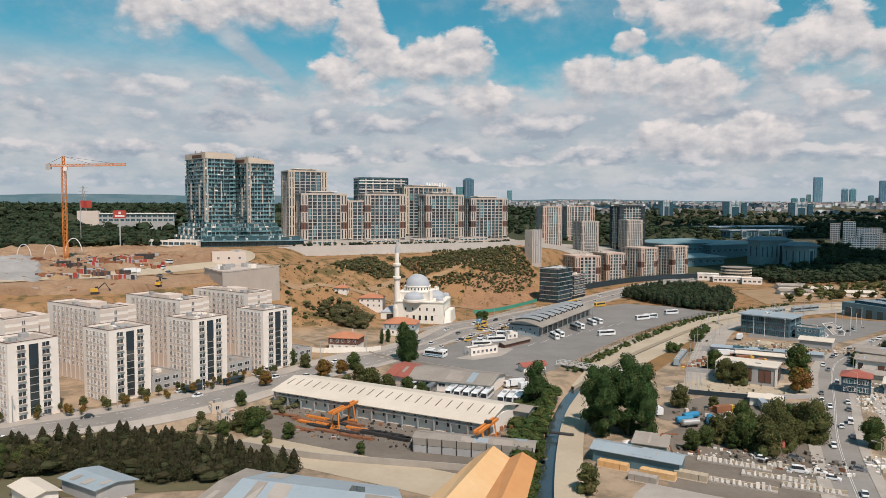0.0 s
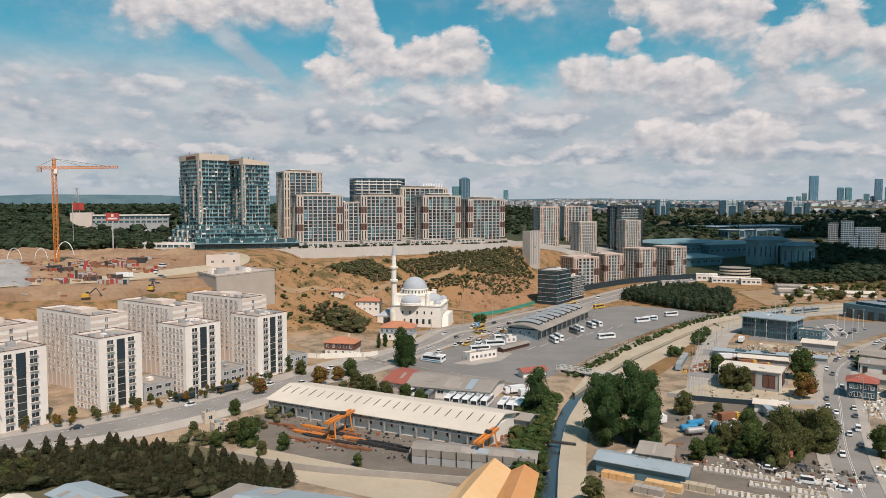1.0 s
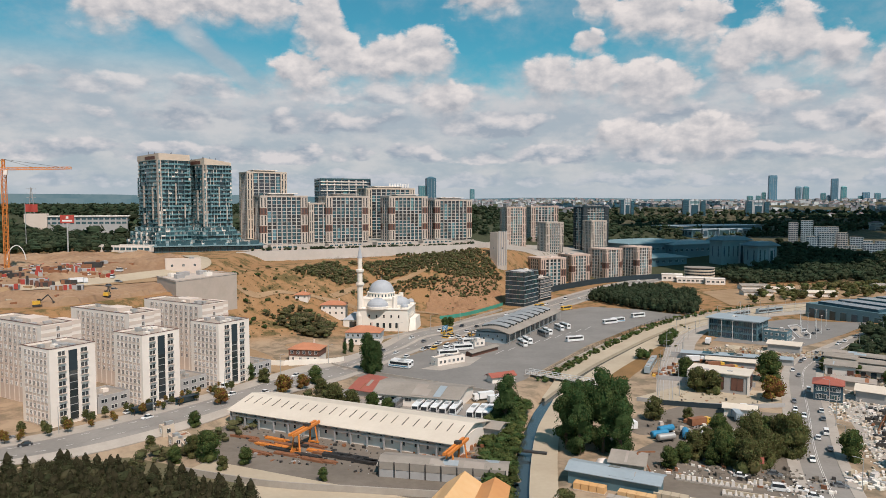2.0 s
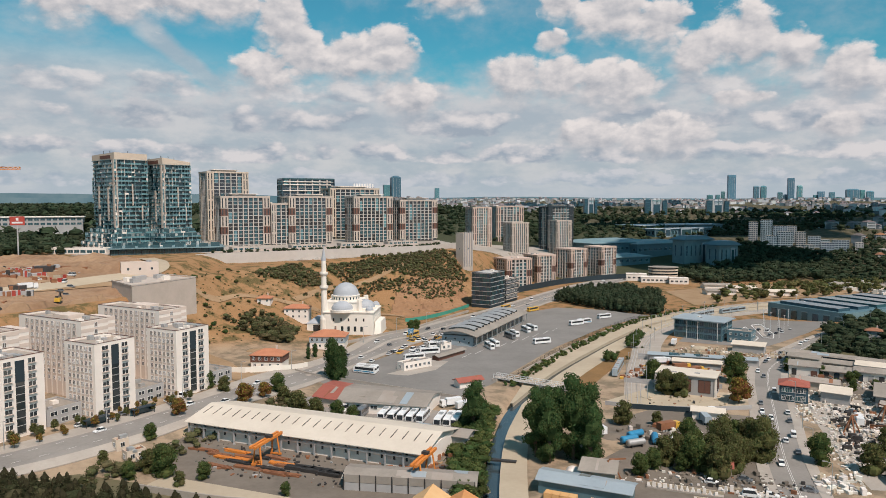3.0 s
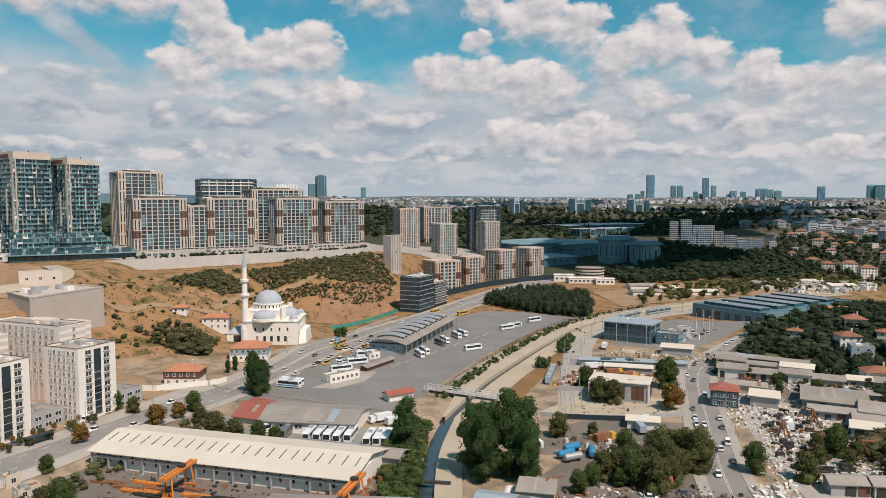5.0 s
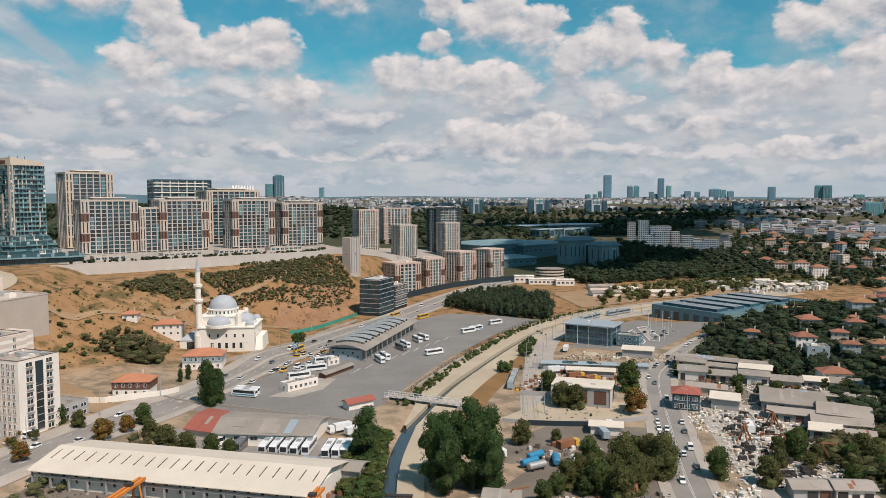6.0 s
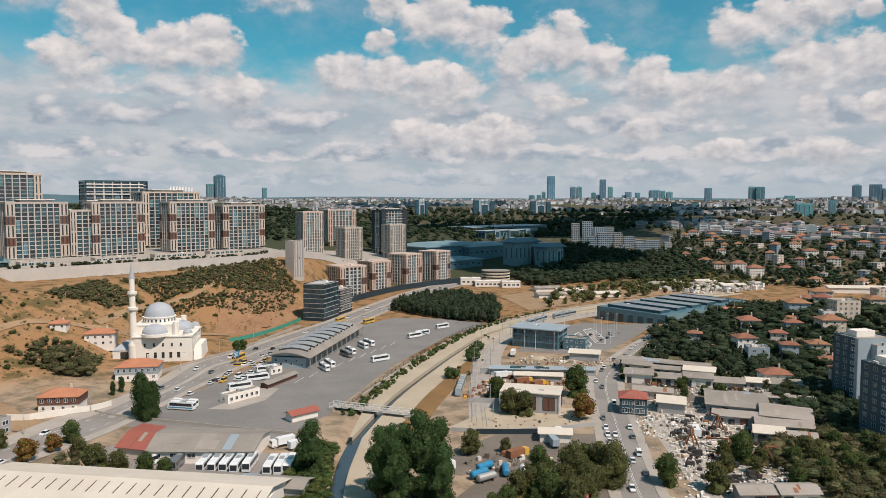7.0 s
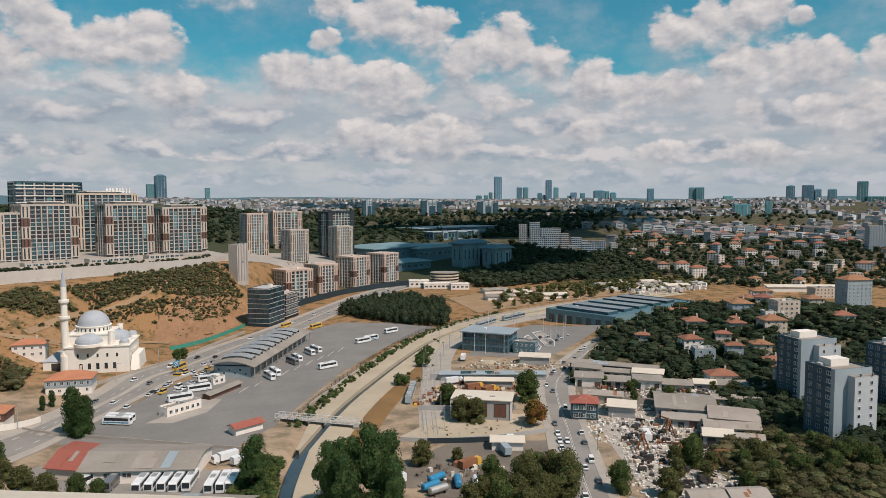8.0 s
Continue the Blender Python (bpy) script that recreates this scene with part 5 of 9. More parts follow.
def bus_maker(paint, label, l=11.6, trim=None):
    """A coach whose front points along +x."""

    def make():
        w, h = 2.5, 3.5
        root = thing("bus", Matrix(), label, "bus", "buses of the station")
        g = Mesh(paint)
        prof = [(-l / 2, 0.45), (l / 2 - 0.1, 0.45), (l / 2, 1.2), (l / 2 - 0.35, h - 0.25), (l / 2 - 0.9, h), (-l / 2 + 0.25, h), (-l / 2, h - 0.3)]
        n = len(prof)
        for s in (-1, 1):
            g.poly([(x, s * w / 2, z) for x, z in prof])
        for i in range(n):
            (x0, z0), (x1, z1) = prof[i], prof[(i + 1) % n]
            g.poly([(x0, -w / 2, z0), (x1, -w / 2, z1), (x1, w / 2, z1), (x0, w / 2, z0)])
        part("body", g, root)
        for s in (-1, 1):
            part("window_band", cube_of(CAR_GLASS), root, "", (-0.2, s * (w / 2 + 0.01), 1.75), 0, (l - 1.6, 0.04, 1.2))
        g = Mesh(CAR_GLASS)
        g.poly([(l / 2 + 0.01, -1.1, 1.35), (l / 2 + 0.01, 1.1, 1.35), (l / 2 - 0.29, 1.1, 3.0), (l / 2 - 0.29, -1.1, 3.0)])
        part("windscreen", g, root)
        part("rear_window", cube_of(CAR_GLASS), root, "", (-l / 2 - 0.01, 0, 1.9), 0, (0.04, 1.9, 1.0))
        part("roof_unit", cube_of(STEEL), root, "", (-1.0, 0, h - 0.02), 0, (2.6, 1.6, 0.25))
        if trim:
            for s in (-1, 1):
                part("stripe", cube_of(trim), root, "", (0, s * (w / 2 + 0.01), 0.9), 0, (l * 0.92, 0.03, 0.45))
        for x in (-l * 0.27, l * 0.3):
            for s in (-1, 1):
                part("wheel", BUS_WHEEL, root, "", (x, s * (w / 2 - 0.13), 0.5))
        return root

    return Kind(make)


CARS = [car_maker(CAR_WHITE, "white saloon car on the asphalt"), car_maker(CAR_GREY, "silver-grey hatchback car on the asphalt"), car_maker(CAR_DARK, "black saloon car on the asphalt"), car_maker(CAR_WHITE, "white delivery van on the asphalt", True), car_maker(CAR_RED, "dark red hatchback car on the asphalt"), car_maker(CAR_BLUE, "dark blue saloon car on the asphalt"), car_maker(CAR_YELLOW, "yellow taxi minibus on the asphalt", True)]
CAR_PICK = [0, 0, 0, 0, 0, 1, 1, 1, 2, 3]
BUS_W, BUS_D, BUS_B, BUS_O = bus_maker(CAR_WHITE, "white long-distance coach with dark windows"), bus_maker(CAR_GREY, "dark grey long-distance coach on the asphalt"), bus_maker(CAR_WHITE, "white coach with a blue stripe", trim=BLUE_PAINT), bus_maker(CAR_YELLOW, "orange-yellow city bus on the road")


PATCHES = {ROOF_GREY.name: (ROOF_BROWN, ROOF_BLUEGREY, PAVING, ROOF_GREY), ROOF_BROWN.name: (ROOF_GREY, RUST, PAVING, ROOF_BROWN), ROOF_BLUEGREY.name: (ROOF_GREY, PAVING, ROOF_BLUEGREY, GLASS_TEAL), ROOF_RED.name: (RUST, ROOF_BROWN)}


def pitched(root, ring, z, eave, ridge, roofm, over=0.7, part_name="roof"):
    """Gable roof over four corners given as vectors; the ridge runs along the first side."""
    a, b, c, d = ring
    up = Vector((0, 0, 1))
    m1, m2 = (a + d) / 2, (b + c) / 2
    along = (b - a).normalized() * over
    for p, q, o in ((a, b, d), (d, c, a)):
        out = (p - o).normalized() * over
        r = Mesh(roofm)
        t0, t1 = m1 - along + up * ridge, m2 + along + up * ridge
        l0, l1 = p + out - along + up * (eave - 0.25), q + out + along + up * (eave - 0.25)
        th = up * 0.18
        r.poly([t0 + th, t1 + th, l1 + th, l0 + th])
        r.poly([t0, l0, l1, t1])
        r.poly([l0, l0 + th, l1 + th, l1])
        r.poly([t0, t0 + th, l0 + th, l0])
        r.poly([t1, l1, l1 + th, t1 + th])
        part(part_name, r, root)


def shed(name, label, ring, z0, eave, ridge, roofm, wallm, cat="shed", open_front=False, bays=0, skylights=0, group="sheds"):
    """A long pitched shed on a four-cornered plan; the ridge runs along the first side."""
    a, b, c, d = [Vector((*p, 0)) for p in ring]
    o = (a + b + c + d) / 4
    root = thing(name, Matrix.Translation((o.x, o.y, z0)), label, cat, group)
    a, b, c, d = a - o, b - o, c - o, d - o
    k = [p * 0.985 for p in (a, b, c, d)]
    g = Mesh(wallm)
    if open_front:
        inn = a.lerp(d, 0.055), b.lerp(c, 0.055)
        g.prism([(p.x, p.y) for p in (inn[0], inn[1], k[2], k[3])], -0.5, eave)
    else:
        g.prism([(p.x, p.y) for p in k], -0.5, eave)
    for p, q in ((k[0], k[3]), (k[1], k[2])):
        m = (p + q) / 2
        g.poly([p + Vector((0, 0, eave)), q + Vector((0, 0, eave)), m + Vector((0, 0, ridge))])
    part("wall", g, root)
    pitched(root, (a, b, c, d), 0, eave, ridge, roofm)
    if roofm.name in PATCHES and not open_front:
        r = random.Random(int(ring[0][0] * 13 + ring[0][1] * 7))
        up = Vector((0, 0, 1))
        for _ in range(max(2, int((b - a).length / 5))):
            f0 = r.uniform(0.02, 0.86)
            f1 = min(0.98, f0 + r.uniform(0.04, 0.16))
            u0 = r.choice((0.03, 0.03, 0.4))
            u1 = r.choice((0.97, 0.6)) if u0 < 0.3 else 0.97
            p0, q0 = (a, d) if r.random() < 0.65 else (d, a)
            p1, q1 = (b, c) if p0 is a else (c, b)
            pts = []
            for f, u in ((f0, u0), (f1, u0), (f1, u1), (f0, u1)):
                e0, e1 = p0.lerp(p1, f), q0.lerp(q1, f)
                pts.append(e0.lerp(e0.lerp(e1, 0.5), u) + up * (eave + (ridge - eave) * u + 0.20))
            g = Mesh(r.choice(PATCHES[roofm.name]))
            g.poly(pts)
            lo = [q - up * 0.05 for q in pts]
            for i in range(4):
                g.poly([pts[i], lo[i], lo[(i + 1) % 4], pts[(i + 1) % 4]])
            part("roof_sheet", g, root)
    L = (b - a).length
    rz = math.degrees(math.atan2((b - a).y, (b - a).x))
    if open_front:
        n = max(4, int(L / 6))
        for i in range(n + 1):
            p = a.lerp(b, i / n) * 0.985
            part("column", cube_of(GREY_WALL), root, "", (p.x, p.y, -0.3), rz, (0.45, 0.45, eave + 0.2))
        for i in range(int(L / 4.2)):
            p = inn[0].lerp(inn[1], (i + 0.5) / int(L / 4.2)) + (a - d).normalized() * 0.06
            part("slit_window", cube_of(GLASS), root, "", (p.x, p.y, eave * 0.36), rz, (0.7, 0.12, eave * 0.42))
        p = a.lerp(b, 0.5) * 0.985
        part("crane_beam", cube_of(STEEL), root, "", (p.x, p.y, eave * 0.66), rz, (L * 0.97, 0.5, 0.7))
    elif bays:
        n = max(2, int(L / bays))
        for i in range(n):
            p = k[0].lerp(k[1], (i + 0.5) / n)
            out = (a - d).normalized() * 0.06
            if cat == "workshop":
                pick = random.Random(int(ring[0][0] * 3 + ring[0][1] * 11 + i * 17))
                if pick.random() < 0.8:
                    part("shutter", cube_of(pick.choice((DARK_WALL, BROWN_PANEL, DARK_STEEL, GREY_WALL, DARK_STEEL))), root, "", (p.x + out.x, p.y + out.y, 0.05), rz, (bays * pick.uniform(0.5, 0.85), 0.2, eave * pick.uniform(0.55, 0.8)))
                continue
            part("window", window_mesh(bays * 0.55, min(1.4, eave * 0.35), FRAME_WHITE, GLASS, 1), root, "", (p.x + out.x, p.y + out.y, eave * 0.62), rz)
    if skylights:
        up = Vector((0, 0, 1))
        for i in range(skylights):
            f = (i + 0.5) / skylights
            e0 = a.lerp(b, f)
            m0 = (a.lerp(b, f) + d.lerp(c, f)) / 2
            s0, s1 = e0.lerp(m0, 0.46) + up * (eave + (ridge - eave) * 0.46 + 0.12), e0.lerp(m0, 0.84) + up * (eave + (ridge - eave) * 0.84 + 0.10)
            g = Mesh(DARK_STEEL)
            g.beam(s0, s1, 0.26)
            part("skylight", g, root)
    return root


def flat_building(name, label, x, y, rot, w, d, floors, fh, wallm, cat="building", z=None, wins=3.2, glass=GLASS, roofm=ROOF_GREY, group="valley buildings", wsize=(1.4, 1.5), sink=3.0, faces=("front", "left", "right"), framem=FRAME_WHITE):
    """A plain flat-roofed building with parapet and windows all round."""
    z = H(x, y) if z is None else z
    root = thing(name, pose(x, y, z, 0, 0, rot), label, cat, group)
    top = floors * fh
    g = Mesh(wallm, roofm)
    walled(g, w, d, -sink, top, 0.6)
    part("wall", g, root)
    wm = window_mesh(wsize[0], wsize[1], framem, glass, 1)
    for face in faces:
        length = w if face in ("front", "back") else d
        n = max(1, int((length - 1) / wins))
        for f in range(floors):
            for i in range(n):
                p, rz = on_face(face, w, d, (i + 0.5 - n / 2) * (length - 1) / n, f * fh + fh * 0.55, 0.02)
                part("window", wm, root, "", p, rz)
    roof_clutter(root, w, d, top + 0.02, int(x * 3 + y * 5), 2)
    return root


def hip_house(name, label, x, y, rot, w, d, floors, wallm, roofm=TILE, z=None, fh=2.9, flat=False, cat="house", group="houses on the eastern slope", sink=3.0, upper=None):
    """A house with a hipped tiled roof, eaves and windows."""
    z = H(x, y) if z is None else z
    root = thing(name, pose(x, y, z, 0, 0, rot), label, cat, group)
    top = floors * fh
    g = Mesh(wallm)
    g.box(0, 0, -sink, w, d, top + sink)
    part("wall", g, root)
    if upper:
        part("upper_storey", cube_of(upper), root, "darker jettied upper storey", (0, 0, fh), 0, (w + 0.5, d + 0.5, top - fh))
        for face, length in (("front", w), ("left", d)):
            n = int(length / 2.6)
            for i in range(n):
                p, rz = on_face(face, w, d, (i + 0.5 - n / 2) * length / n, fh + 1.7, 0.27)
                part("window", window_mesh(1.3, 1.7, FRAME_WHITE, GLASS, 1), root, "", p, rz)
    o = 0.7
    r = Mesh(roofm)
    hw, hd = w / 2 + o, d / 2 + o
    rise = min(w, d) * 0.26
    rl = max(0.0, (w - d) / 2) if w > d else 0.0
    rw = max(0.0, (d - w) / 2) if d > w else 0.0
    base = [(-hw, -hd), (hw, -hd), (hw, hd), (-hw, hd)]
    e0 = [(a, b, top - 0.05) for a, b in base]
    e1 = [(a, b, top + 0.2) for a, b in base]
    t = [(-rl, -rw, top + rise), (rl, -rw, top + rise), (rl, rw, top + rise), (-rl, rw, top + rise)]
    for i in range(4):
        j = (i + 1) % 4
        r.poly([e0[i], e0[j], e1[j], e1[i]])
        r.poly([e1[i], e1[j], t[j], t[i]])
    r.poly([e0[3], e0[2], e0[1], e0[0]])
    part("roof", r, root)
    part("chimney", cube_of(PINK_WALL), root, "", (w * 0.2, d * 0.12, top + rise * 0.3), 0, (0.7, 0.7, rise + 0.6))
    wm = window_mesh(1.2, 1.4, FRAME_WHITE, GLASS, 1)
    for face, length in (("front", w), ("left", d)):
        n = max(1, int(length / 3.4))
        for f in range(1 if upper else floors):
            for i in range(n):
                p, rz = on_face(face, w, d, (i + 0.5 - n / 2) * length / n, f * fh + 1.6, 0.02)
                part("window", wm, root, "", p, rz)
    return root

# ---- mosque ----
def mosque(x, y, z, rot):
    root = thing("mosque", pose(x, y, z, 0, 0, rot), "pale stone mosque with grey lead domes and one slender minaret", "mosque")
    g = Mesh(MOSQUE_STONE, LEAD)
    g.box(0, 0, -3, 34, 32, 16.4, 0, 0, 1)
    g.box(0, 0, 13.0, 35, 33, 0.7)
    g.box(-5, 0, 13.7, 24, 25, 5.4, 0, 0, 1)
    g.box(-5, 0, 18.6, 24.6, 25.6, 0.6)
    for sx in (-17.0, 7.0):
        for sy in (-12.4, 12.4):
            g.cyl(sx, sy, 13.7, 20.5, 1.9, 1.7, 8)
    part("hall", g, root)
    d = Mesh(LEAD)
    d.lathe([(9.2, 22.0)] + [(9.0 * math.cos(a), 22.2 + 7.4 * math.sin(a)) for a in np.linspace(0, 1.5, 9)] + [(0.05, 29.7)], 36, 0, -5, 0)
    part("dome", d, root, "large grey lead dome", smooth=True)
    dr = Mesh(MOSQUE_STONE)
    dr.lathe([(10.0, 18.8), (10.0, 19.4), (9.5, 19.5), (9.5, 21.8), (9.9, 21.9), (9.9, 22.3), (9.0, 22.4)], 36, 0, -5, 0)
    drum = part("drum", dr, root, "windowed stone drum")
    for i in range(24):
        a = 360 * i / 24
        part("drum_window", window_mesh(1.1, 1.7, MOSQUE_STONE, GLASS_BLUE, 0, False), drum, "", (-5 + 9.55 * math.sin(radians(a)), -9.55 * math.cos(radians(a)), 20.7), a)
    for cx_, cy_, r, zt in ((-5, -12.5, 7.6, 14.0), (8.5, 0, 7.2, 14.0), (-5, 12.5, 7.6, 14.0)):
        s = Mesh(LEAD, MOSQUE_STONE)
        s.lathe([(r + 0.5, zt - 0.5), (r + 0.5, zt + 0.9), (r, zt + 1.0)], 32, 1, cx_, cy_)
        s.lathe([(r * math.cos(a), zt + 1.0 + r * 0.62 * math.sin(a)) for a in np.linspace(0, 1.52, 7)], 32, 0, cx_, cy_)
        part("half_dome", s, root, "grey lead half dome", smooth=False)
    for cx_, cy_ in ((14, -13), (14, 13), (-15, 13)):
        s = Mesh(LEAD, MOSQUE_STONE)
        s.lathe([(2.9, 13.4), (2.9, 14.6)], 20, 1, cx_, cy_)
        s.lathe([(2.8 * math.cos(a), 14.6 + 2.2 * math.sin(a)) for a in np.linspace(0, 1.52, 5)], 20, 0, cx_, cy_)
        part("small_dome", s, root, "small grey lead dome", smooth=False)
    m = Mesh(MOSQUE_STONE)
    m.lathe([(3.0, -3), (3.0, 9), (2.0, 12), (2.0, 26.4), (3.0, 27.6), (3.0, 28.8), (1.8, 28.9), (1.8, 34.6), (2.8, 35.8), (2.8, 37.0), (1.6, 37.1), (1.6, 43.5), (1.75, 43.8)], 16, 0, -17.5, -13.5)
    mi = part("minaret", m, root, "slender white minaret with two balconies")
    c = Mesh(LEAD)
    c.lathe([(1.8, 43.8), (0.12, 52.0), (0.05, 53.5)], 16, 0, -17.5, -13.5)
    part("cone", c, mi, "pointed grey lead cone")
    f = Mesh(STEEL)
    f.cyl(-5, 0, 29.6, 32.4, 0.14, 0.03, 6)
    part("finial", f, root)
    arch = window_mesh(1.9, 3.2, MOSQUE_STONE, GLASS, 0, False)
    for face, L in (("front", 34), ("right", 32), ("left", 32)):
        for i in range(7):
            if i in (0, 6) and face == "front":
                continue
            p, rz = on_face(face, 34, 32, (i - 3) * L / 7.6, 3.6, 0.03)
            part("window", arch, root, "", p, rz)
        for i in range(5):
            p, rz = on_face(face, 34, 32, (i - 2) * L / 6.5, 9.0, 0.03)
            part("window", window_mesh(1.3, 2.0, MOSQUE_STONE, GLASS, 0, False), root, "", p, rz)
    w = Mesh(MOSQUE_STONE, GLASS)
    w.box(-24, 3, -3, 14, 24, 8.5)
    w.box(-24, -8.9, 0.4, 5, 0.3, 4.2, 0, 1)
    part("side_court", w, root, "arched stone courtyard wing")
    cr = Mesh(LEAD)
    cr.prism([(-31.4, -9.4), (-16.6, -9.4), (-16.6, 15.4), (-31.4, 15.4)], 5.5, 8.2, 0, None, 0.45)
    part("court_roof", cr, root, "grey lead court roof")
    b = Mesh(MOSQUE_STONE)
    b.prism([(17, -15), (22, -13), (22, 13), (17, 15)], -3, 7.5, 0, None, 0.75)
    part("side_wing", b, root, "sloping stone side wing")
    return root


mosque(-11.7, 459, 4.4, -10).scale = (0.86, 0.86, 1.0)
hip_house("fountain_house", "white two-storey house with blue-grey upper floor and wide orange tiled roof", -24, 419, -8, 19, 12, 2, WHITE_WALL, TILE_ORANGE, fh=3.2, group="", upper=ROOF_BLUEGREY)
hip_house("timbered_house", "two-storey house with white walls, brown timbered upper floor and orange tiles", -49, 366, -12, 15, 10, 2, WHITE_WALL, TILE_ORANGE, fh=3.0, group="", upper=BROWN_PANEL)
hip_house("clinic_house", "white two-storey building with red tiled roof on the slope", -46, 470, -6, 15, 9, 2, WHITE_WALL, TILE_ORANGE, fh=3.2, group="")
hip_house("gate_house", "small white outbuilding with red tiled roof", -66, 472, -6, 8, 7, 1, WHITE_WALL, TILE_ORANGE, group="")

# ---- bus station ----
TERM = Vector((0.49, 0.87, 0)).normalized()
TROT = math.degrees(math.atan2(TERM.y, TERM.x))


def terminal():
    L, W = 98.0, 25.0
    c = Vector((57, 411, 0)) + TERM * L / 2 + Vector((-TERM.y, TERM.x, 0)) * W / 2
    root = thing("bus_terminal", pose(c.x, c.y, 2.0, 0, 0, TROT), "long grey bus terminal with curved metal roof and raised roof lights", "terminal")
    g = Mesh(ROOF_BLUEGREY, GLASS_BLUE)
    g.box(0, 0, -0.5, L - 5, W - 6, 6.3)
    part("wall", g, root, "pale blue-grey end walls")
    n = 14
    r = Mesh(ROOF_GREY)
    prof = [(-W / 2 + W * i / n, 6.2 + 2.6 * math.sin(math.pi * i / n)) for i in range(n + 1)]
    for (y0, z0_), (y1, z1_) in zip(prof, prof[1:]):
        r.poly([(-L / 2, y0, z0_), (L / 2, y0, z0_), (L / 2, y1, z1_), (-L / 2, y1, z1_)])
        r.poly([(-L / 2, y1, z1_ - 0.35), (L / 2, y1, z1_ - 0.35), (L / 2, y0, z0_ - 0.35), (-L / 2, y0, z0_ - 0.35)])
        for s in (-L / 2, L / 2):
            r.poly([(s, y0, z0_), (s, y1, z1_), (s, y1, z1_ - 0.35), (s, y0, z0_ - 0.35)])
    for y0, z0_ in (prof[0], prof[-1]):
        r.poly([(-L / 2, y0, z0_), (L / 2, y0, z0_), (L / 2, y0, z0_ - 0.35), (-L / 2, y0, z0_ - 0.35)])
    part("roof", r, root, "curved pale grey metal roof")
    for s in (-1, 1):
        e = Mesh(ROOF_BLUEGREY)
        e.poly([(s * (L / 2 - 2.4), y_, z_ - 0.3) for y_, z_ in prof[1:-1]])
        part("gable", e, root)
    for i in range(8):
        x = -L / 2 + 11 + i * (L - 20) / 7.5
        a = Mesh(STEEL, GLASS)
        seg = 8
        for k in range(seg):
            f0, f1 = k / seg, (k + 1) / seg
            y0, y1 = -W * 0.32 + W * 0.64 * f0, -W * 0.32 + W * 0.64 * f1
            z0_, z1_ = [8.0 + 1.9 * math.sin(math.pi * (0.12 + 0.76 * f)) for f in (f0, f1)]
            a.poly([(x - 2.4, y0, z0_ - 0.2), (x + 2.4, y0, z0_ + 0.5), (x + 2.4, y1, z1_ + 0.5), (x - 2.4, y1, z1_ - 0.2)])
            a.poly([(x + 2.4, y0, z0_ - 1.3), (x + 2.4, y0, z0_ + 0.5), (x + 2.4, y1, z1_ + 0.5), (x + 2.4, y1, z1_ - 1.3)], 1)
            a.poly([(x - 2.4, y0, z0_ - 1.3), (x - 2.4, y0, z0_ - 0.2), (x - 2.4, y1, z1_ - 0.2), (x - 2.4, y1, z1_ - 1.3)], 1)
        part("roof_light", a, root, "raised curved roof light")
    for i in range(20):
        part("glazing_panel", cube_of(GLASS_BLUE), root, "", (-L / 2 + 5 + i * (L - 10) / 19, -(W - 6) / 2 - 0.1, 0.6), 0, (4.3, 0.2, 4.6))
    for i in range(12):
        for s in (-1, 1):
            part("column", cube_of(STEEL), root, "", (-L / 2 + 2 + i * (L - 4) / 11, s * (W / 2 - 0.7), -0.2), 0, (0.4, 0.4, 6.4))
    for i in range(6):
        part("window", window_mesh(1.2, 1.3, FRAME_WHITE, GLASS, 0), root, "", (-L / 2 + 2.48, -7 + i * 2.8, 4.0 if i % 2 else 2.2), -90)
    return root


terminal()
flat_building("ticket_office", "low white ticket office with grey roof in the bus yard", 20, 368, 34, 17, 5.5, 1, 3.4, WHITE_WALL, "kiosk", wins=2.4, sink=0.3, group="bus yard buildings")
flat_building("yard_kiosk", "small white kiosk in the bus yard", 39, 411, 30, 7, 4, 1, 3.0, WHITE_WALL, "kiosk", wins=2.4, sink=0.3, group="bus yard buildings")
shed("canopy", "long low brown waiting canopy in the bus yard", [(30, 384), (46, 402), (49, 399), (33, 381)], 2.0, 2.2, 2.8, ROOF_GREY, BROWN_PANEL, "canopy", group="bus yard buildings")
shed("guard_house", "small red-roofed guard house by the footbridge", [(37, 326), (48, 331), (46, 336), (35, 331)], 2.0, 2.8, 4.0, ROOF_RED, WHITE_WALL, "hut", group="")

# ---- office and lower residential group ----
office = flat_building("office_building", "dark glass seven-storey office building with white base", 90, 572, 54, 25, 16, 7, 3.4, DARK_WALL, "office", z=4.5, wins=2.6, glass=GLASS_BLUE, wsize=(2.6, 2.6), group="", framem=DARK_STEEL)
for f in range(8):
    part("floor_band", cube_of(BAND), office, "", (0, 0, f * 3.4 - 0.15), 0, (25.5, 16.5, 0.3))
annex = flat_building("office_annex", "four-storey dark building with pale open floor slabs", 107, 597, 54, 22, 14, 4, 4.0, DARK_WALL, "office", z=4.5, wins=2.5, glass=GLASS, wsize=(2.0, 1.9), group="")
for f in range(5):
    part("balcony_band", cube_of(PALE_FRAME), annex, "", (0, 0, f * 4.0 - 0.2), 0, (23.6, 15.6, 0.4))
LOWER = "beige and brown framed apartment block on the lower street"
for x, y, rot, w, d, fl in ((131, 682, 20, 27, 24, 8), (166, 722, 22, 22, 24, 8), (208, 760, 33, 25, 24, 9), (250, 790, 33, 25, 24, 9)):
    grid_tower("apartment_block", LOWER, x, y, rot, max(H(x, y) - 3, 4), w, d, fl, 3.2, 5, 5, frame_mat=ROSE_FRAME, brown=(3, 6), crown=False, base=8, solid=0.4, edge=0.8)
